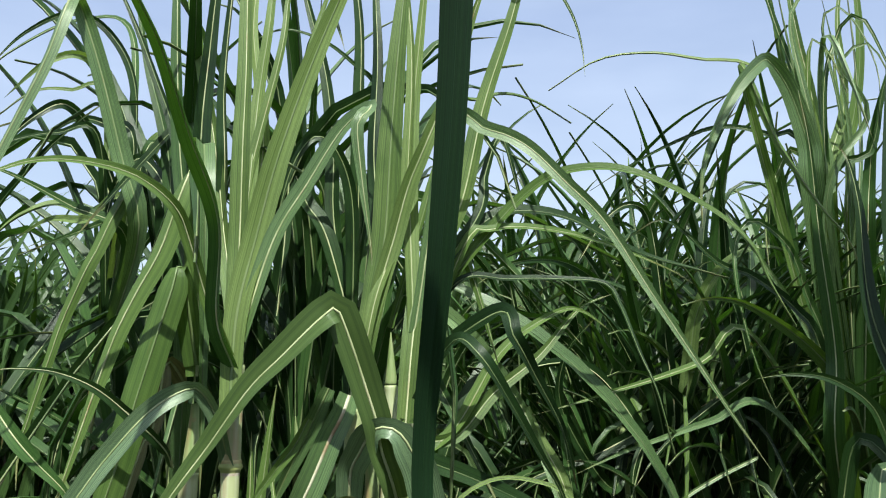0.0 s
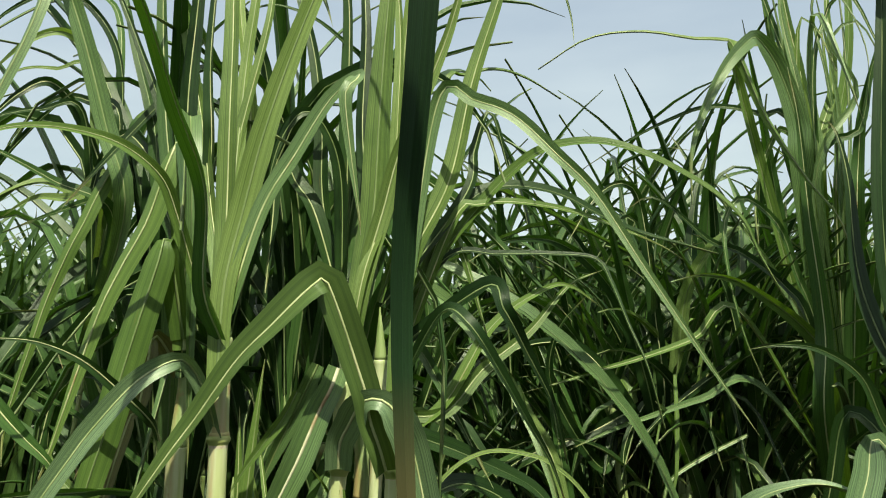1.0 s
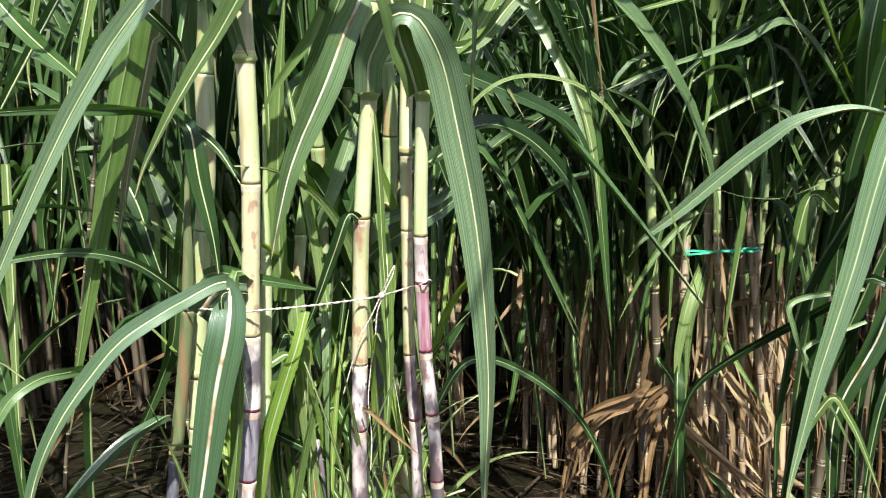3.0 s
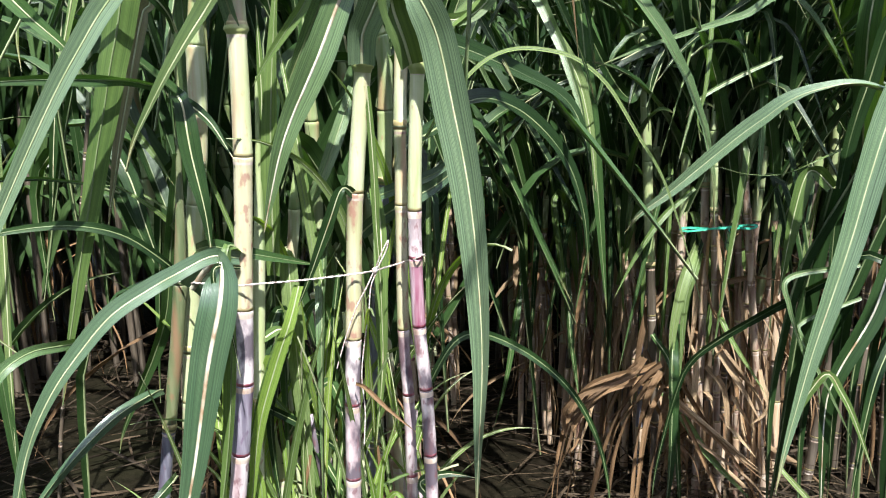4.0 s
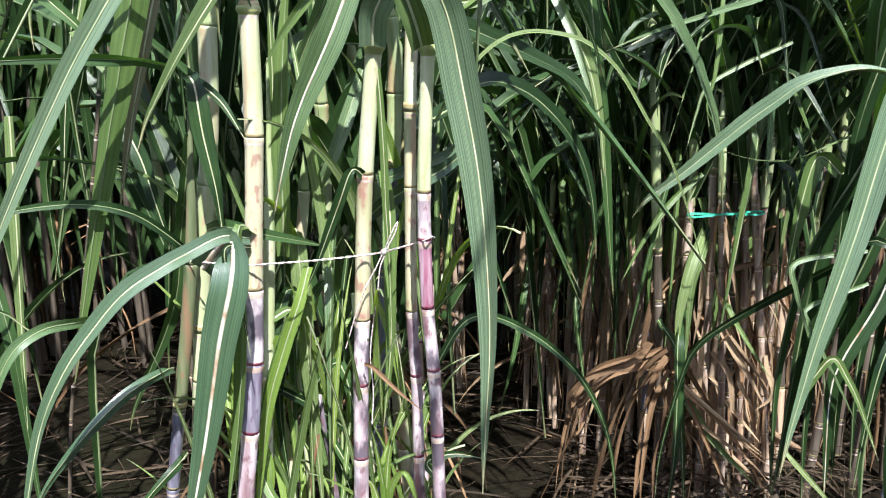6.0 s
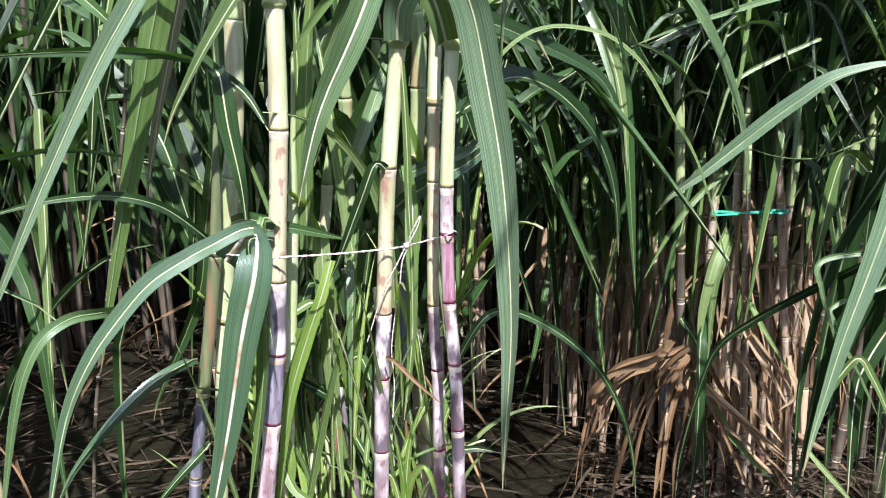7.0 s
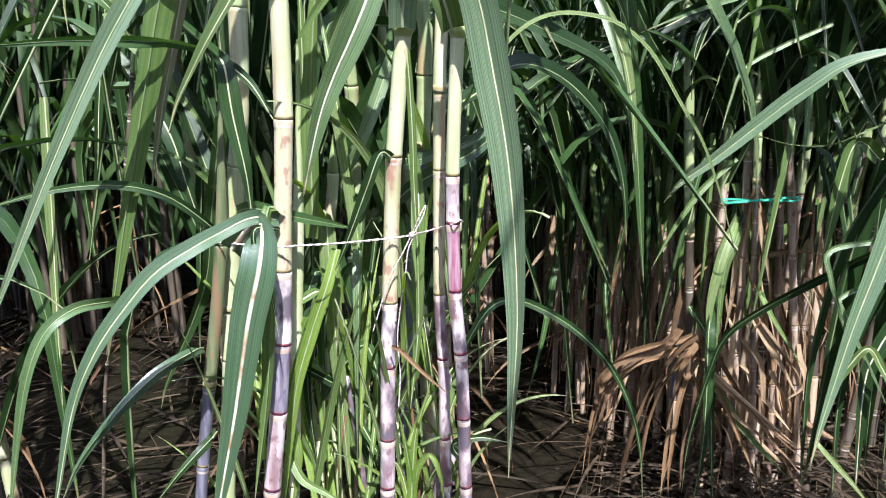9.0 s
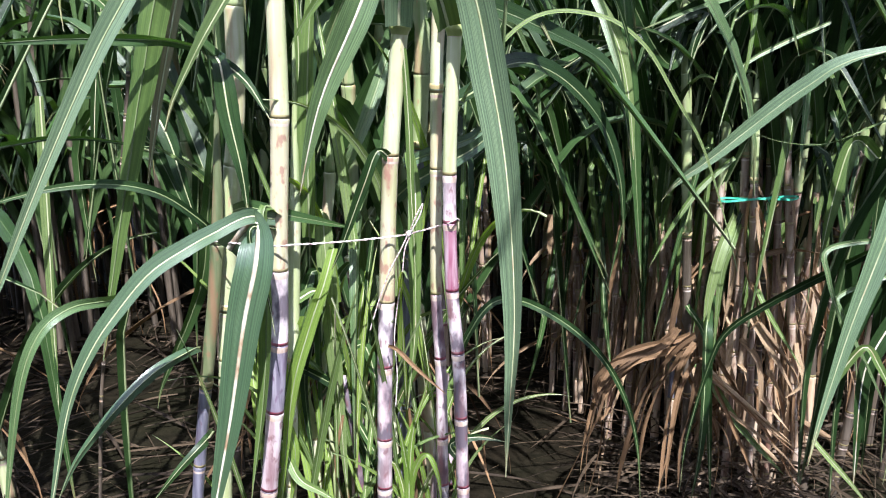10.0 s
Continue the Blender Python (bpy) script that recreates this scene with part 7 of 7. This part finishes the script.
def litter():
    """Fallen straw on the soil, in a colour darkened for shade."""
    rng = random.Random(3)
    v, f, uv = [], [], []
    for i in range(3950):
        x, y = rng.uniform(-2.8, 2.8), rng.uniform(0.9, 4.2)
        heap = 0.05
        if i > 3600:
            x, y, heap = rng.gauss(0.70, 0.17), rng.gauss(2.3, 0.14), 0.22
        elif -0.25 < x < 0.75 and y < 2.75 and rng.random() < 0.95:
            continue
        elif (x > 0.5 and y < 2.15 or x < -0.4) and rng.random() < 0.3:
            continue
        z = ground_height(x, y) + rng.uniform(0.004, heap)
        a, length = rng.uniform(0, 360), rng.uniform(0.12, 0.5)
        gl = grown_line((x, y, z), a, rng.uniform(-2, 12), length, rng.uniform(0, 25), 0.0, 6, rng)
        qv, qf, quv, *_ = ribbon(gl, rng.uniform(0.003, 0.014), (0, 0, 1), rng.uniform(-40, 40), rng.uniform(-120, 120), 0.5, True, i, 0.15)
        f.extend(tuple(q + len(v) for q in face) for face in qf)
        v.extend(qv)
        uv.extend(quv)
    ob = new("straw_litter", mesh_of("straw_litter", v, f, uv))
    ob.data.materials.append(LITTER_SHADED)
    tagged(ob, "brown dry cane leaves scattered over the soil, darkened for shade", "straw", kind="stuff")


litter()


def fallen_stalk():
    """A dry stalk lying across the furrow."""
    line = spline([(0.009, 2.050, 0.012), (0.155, 2.120, 0.012), (0.288, 2.160, 0.012), (0.365, 2.190, 0.012)], 12)
    line = [Vector((q.x, q.y, ground_height(q.x, q.y) + 0.009)) for q in line]
    v, f = tube(line, [0.007] * 13, 8)
    ob = new("fallen_stalk", mesh_of("fallen_stalk", v, f))
    ob.data.materials.append(DEAD_SHEATH)
    tagged(ob, "dry straw-yellow stalk lying across the wet furrow", "stalk")


fallen_stalk()


def weeds():
    """Thin grass sprouting from the damp soil."""
    rng = random.Random(17)
    v, f, uv = [], [], []
    for i in range(160):
        cx, cy = rng.choice([(0.13, 2.0), (0.02, 1.85), (0.2, 2.1), (-0.02, 1.75)])
        x, y = cx + rng.gauss(0, 0.05), cy + rng.gauss(0, 0.06)
        gl = grown_line((x, y, ground_height(x, y) - 0.002), rng.uniform(0, 360), rng.uniform(55, 88), rng.uniform(0.05, 0.14), rng.uniform(20, 90), 0.0, 6, rng)
        qv, qf, quv, *_ = ribbon(gl, rng.uniform(0.002, 0.005), (0, -1, 0.3), 0, 30, 0.3, True, i)
        f.extend(tuple(q + len(v) for q in face) for face in qf)
        v.extend(qv)
        uv.extend(quv)
    ob = new("weed_grass", mesh_of("weed_grass", v, f, uv))
    ob.data.materials.append(LEAF_YOUNG)
    tagged(ob, "thin bright green grass sprouting from damp soil", "grass", kind="stuff")


weeds()


# ---- ties ----
def cord(line, parent, name, label="", r=0.0011):
    """Two strands twisted round each other along a line."""
    pts = spline(line, max(12, int(len(line) * 14)))
    v, f = [], []
    for side in (0, math.pi):
        run = []
        for i, p in enumerate(pts):
            a = side + i * 0.9
            run.append(p + Vector((0, math.cos(a), math.sin(a))) * r * 0.8)
        tv, tf = tube(run, [r] * len(run), 6)
        f.extend(tuple(q + len(v) for q in face) for face in tf)
        v.extend(tv)
    return part(name, mesh_of(name, v, f), TWINE, parent, label)


def twine():
    e = new("twine")
    tagged(e, "frayed pale twine tied round the cane clump with a knot", "twine")
    cord([(-0.529, 1.500, 1.004), (-0.498, 1.435, 1.021), (-0.377, 1.356, 1.035), (-0.338, 1.358, 1.037), (-0.269, 1.400, 1.032), (-0.185, 1.445, 1.031), (-0.151, 1.450, 1.036), (-0.108, 1.500, 1.037), (-0.078, 1.430, 1.061), (-0.066, 1.435, 1.067), (-0.061, 1.470, 1.057)], e, "strand", "")
    cord([(-0.151, 1.447, 1.037), (-0.139, 1.440, 1.068), (-0.126, 1.440, 1.092), (-0.130, 1.440, 1.074), (-0.146, 1.443, 1.042)], e, "loop", "pale twine loop with a red tip")
    cord([(-0.153, 1.447, 1.035), (-0.167, 1.440, 1.006), (-0.186, 1.440, 0.969), (-0.206, 1.440, 0.915), (-0.225, 1.440, 0.854)], e, "loose_end", "")
    cord([(-0.149, 1.447, 1.033), (-0.159, 1.442, 1.006), (-0.164, 1.440, 0.959), (-0.173, 1.440, 0.905), (-0.180, 1.440, 0.839), (-0.176, 1.440, 0.771), (-0.180, 1.440, 0.702)], e, "loose_end", "")
    bm = bmesh.new()
    bmesh.ops.create_icosphere(bm, subdivisions=2, radius=0.006)
    for q in bm.verts:
        q.co = Vector((-0.151, 1.447, 1.037)) + q.co * (1 + 0.35 * noise.noise(q.co * 300))
    me = bpy.data.meshes.new("knot")
    bm.to_mesh(me)
    bm.free()
    part("knot", me, TWINE, e)


twine()


def ribbon_tie(cx, cy, z, rx, ry, tilt, label, mat):
    """A flat plastic strip pulled round a bunch of stalks."""
    e = new("plastic_ribbon")
    tagged(e, label, "ribbon", "ribbons round the bunches")
    v, f, n = [], [], 36
    for i in range(n):
        a = 2 * math.pi * i / n
        k = 1 + 0.04 * math.sin(5 * a)
        x, y = cx + rx * k * math.cos(a), cy + ry * k * math.sin(a)
        zz = z + tilt * math.cos(a) + 0.003 * math.sin(3 * a)
        for s, q in ((0, -0.0028), (0, 0.0028), (0.0012, 0.0028), (0.0012, -0.0028)):
            v.append((x + s * math.cos(a), y + s * math.sin(a), zz + q))
    for i in range(n):
        for k in range(4):
            a, b = i * 4, ((i + 1) % n) * 4
            f.append((a + k, a + (k + 1) % 4, b + (k + 1) % 4, b + k))
    part("loop", mesh_of("loop", v, f, smooth=False), mat, e)
    line = spline([(cx + rx * 0.2, cy - ry, z), (cx + rx * 0.25, cy - ry - 0.012, z - 0.012), (cx + rx * 0.32, cy - ry - 0.015, z - 0.035)], 8)
    q = ribbon(line, 0.004, (0, -1, 0), 20, 80, 0.1, False, 4)
    part("loose_end", mesh_of("loose_end", q[0], q[1]), mat, e)


ribbon_tie(0.715, 2.225, 0.953, 0.104, 0.016, 0.004, "bright green plastic ribbon tied round a bunch of canes", RIBBON)
ribbon_tie(0.386, 2.781, 0.858, 0.052, 0.031, 0.000, "faint green ribbon tied round deeper canes", RIBBON_DULL)
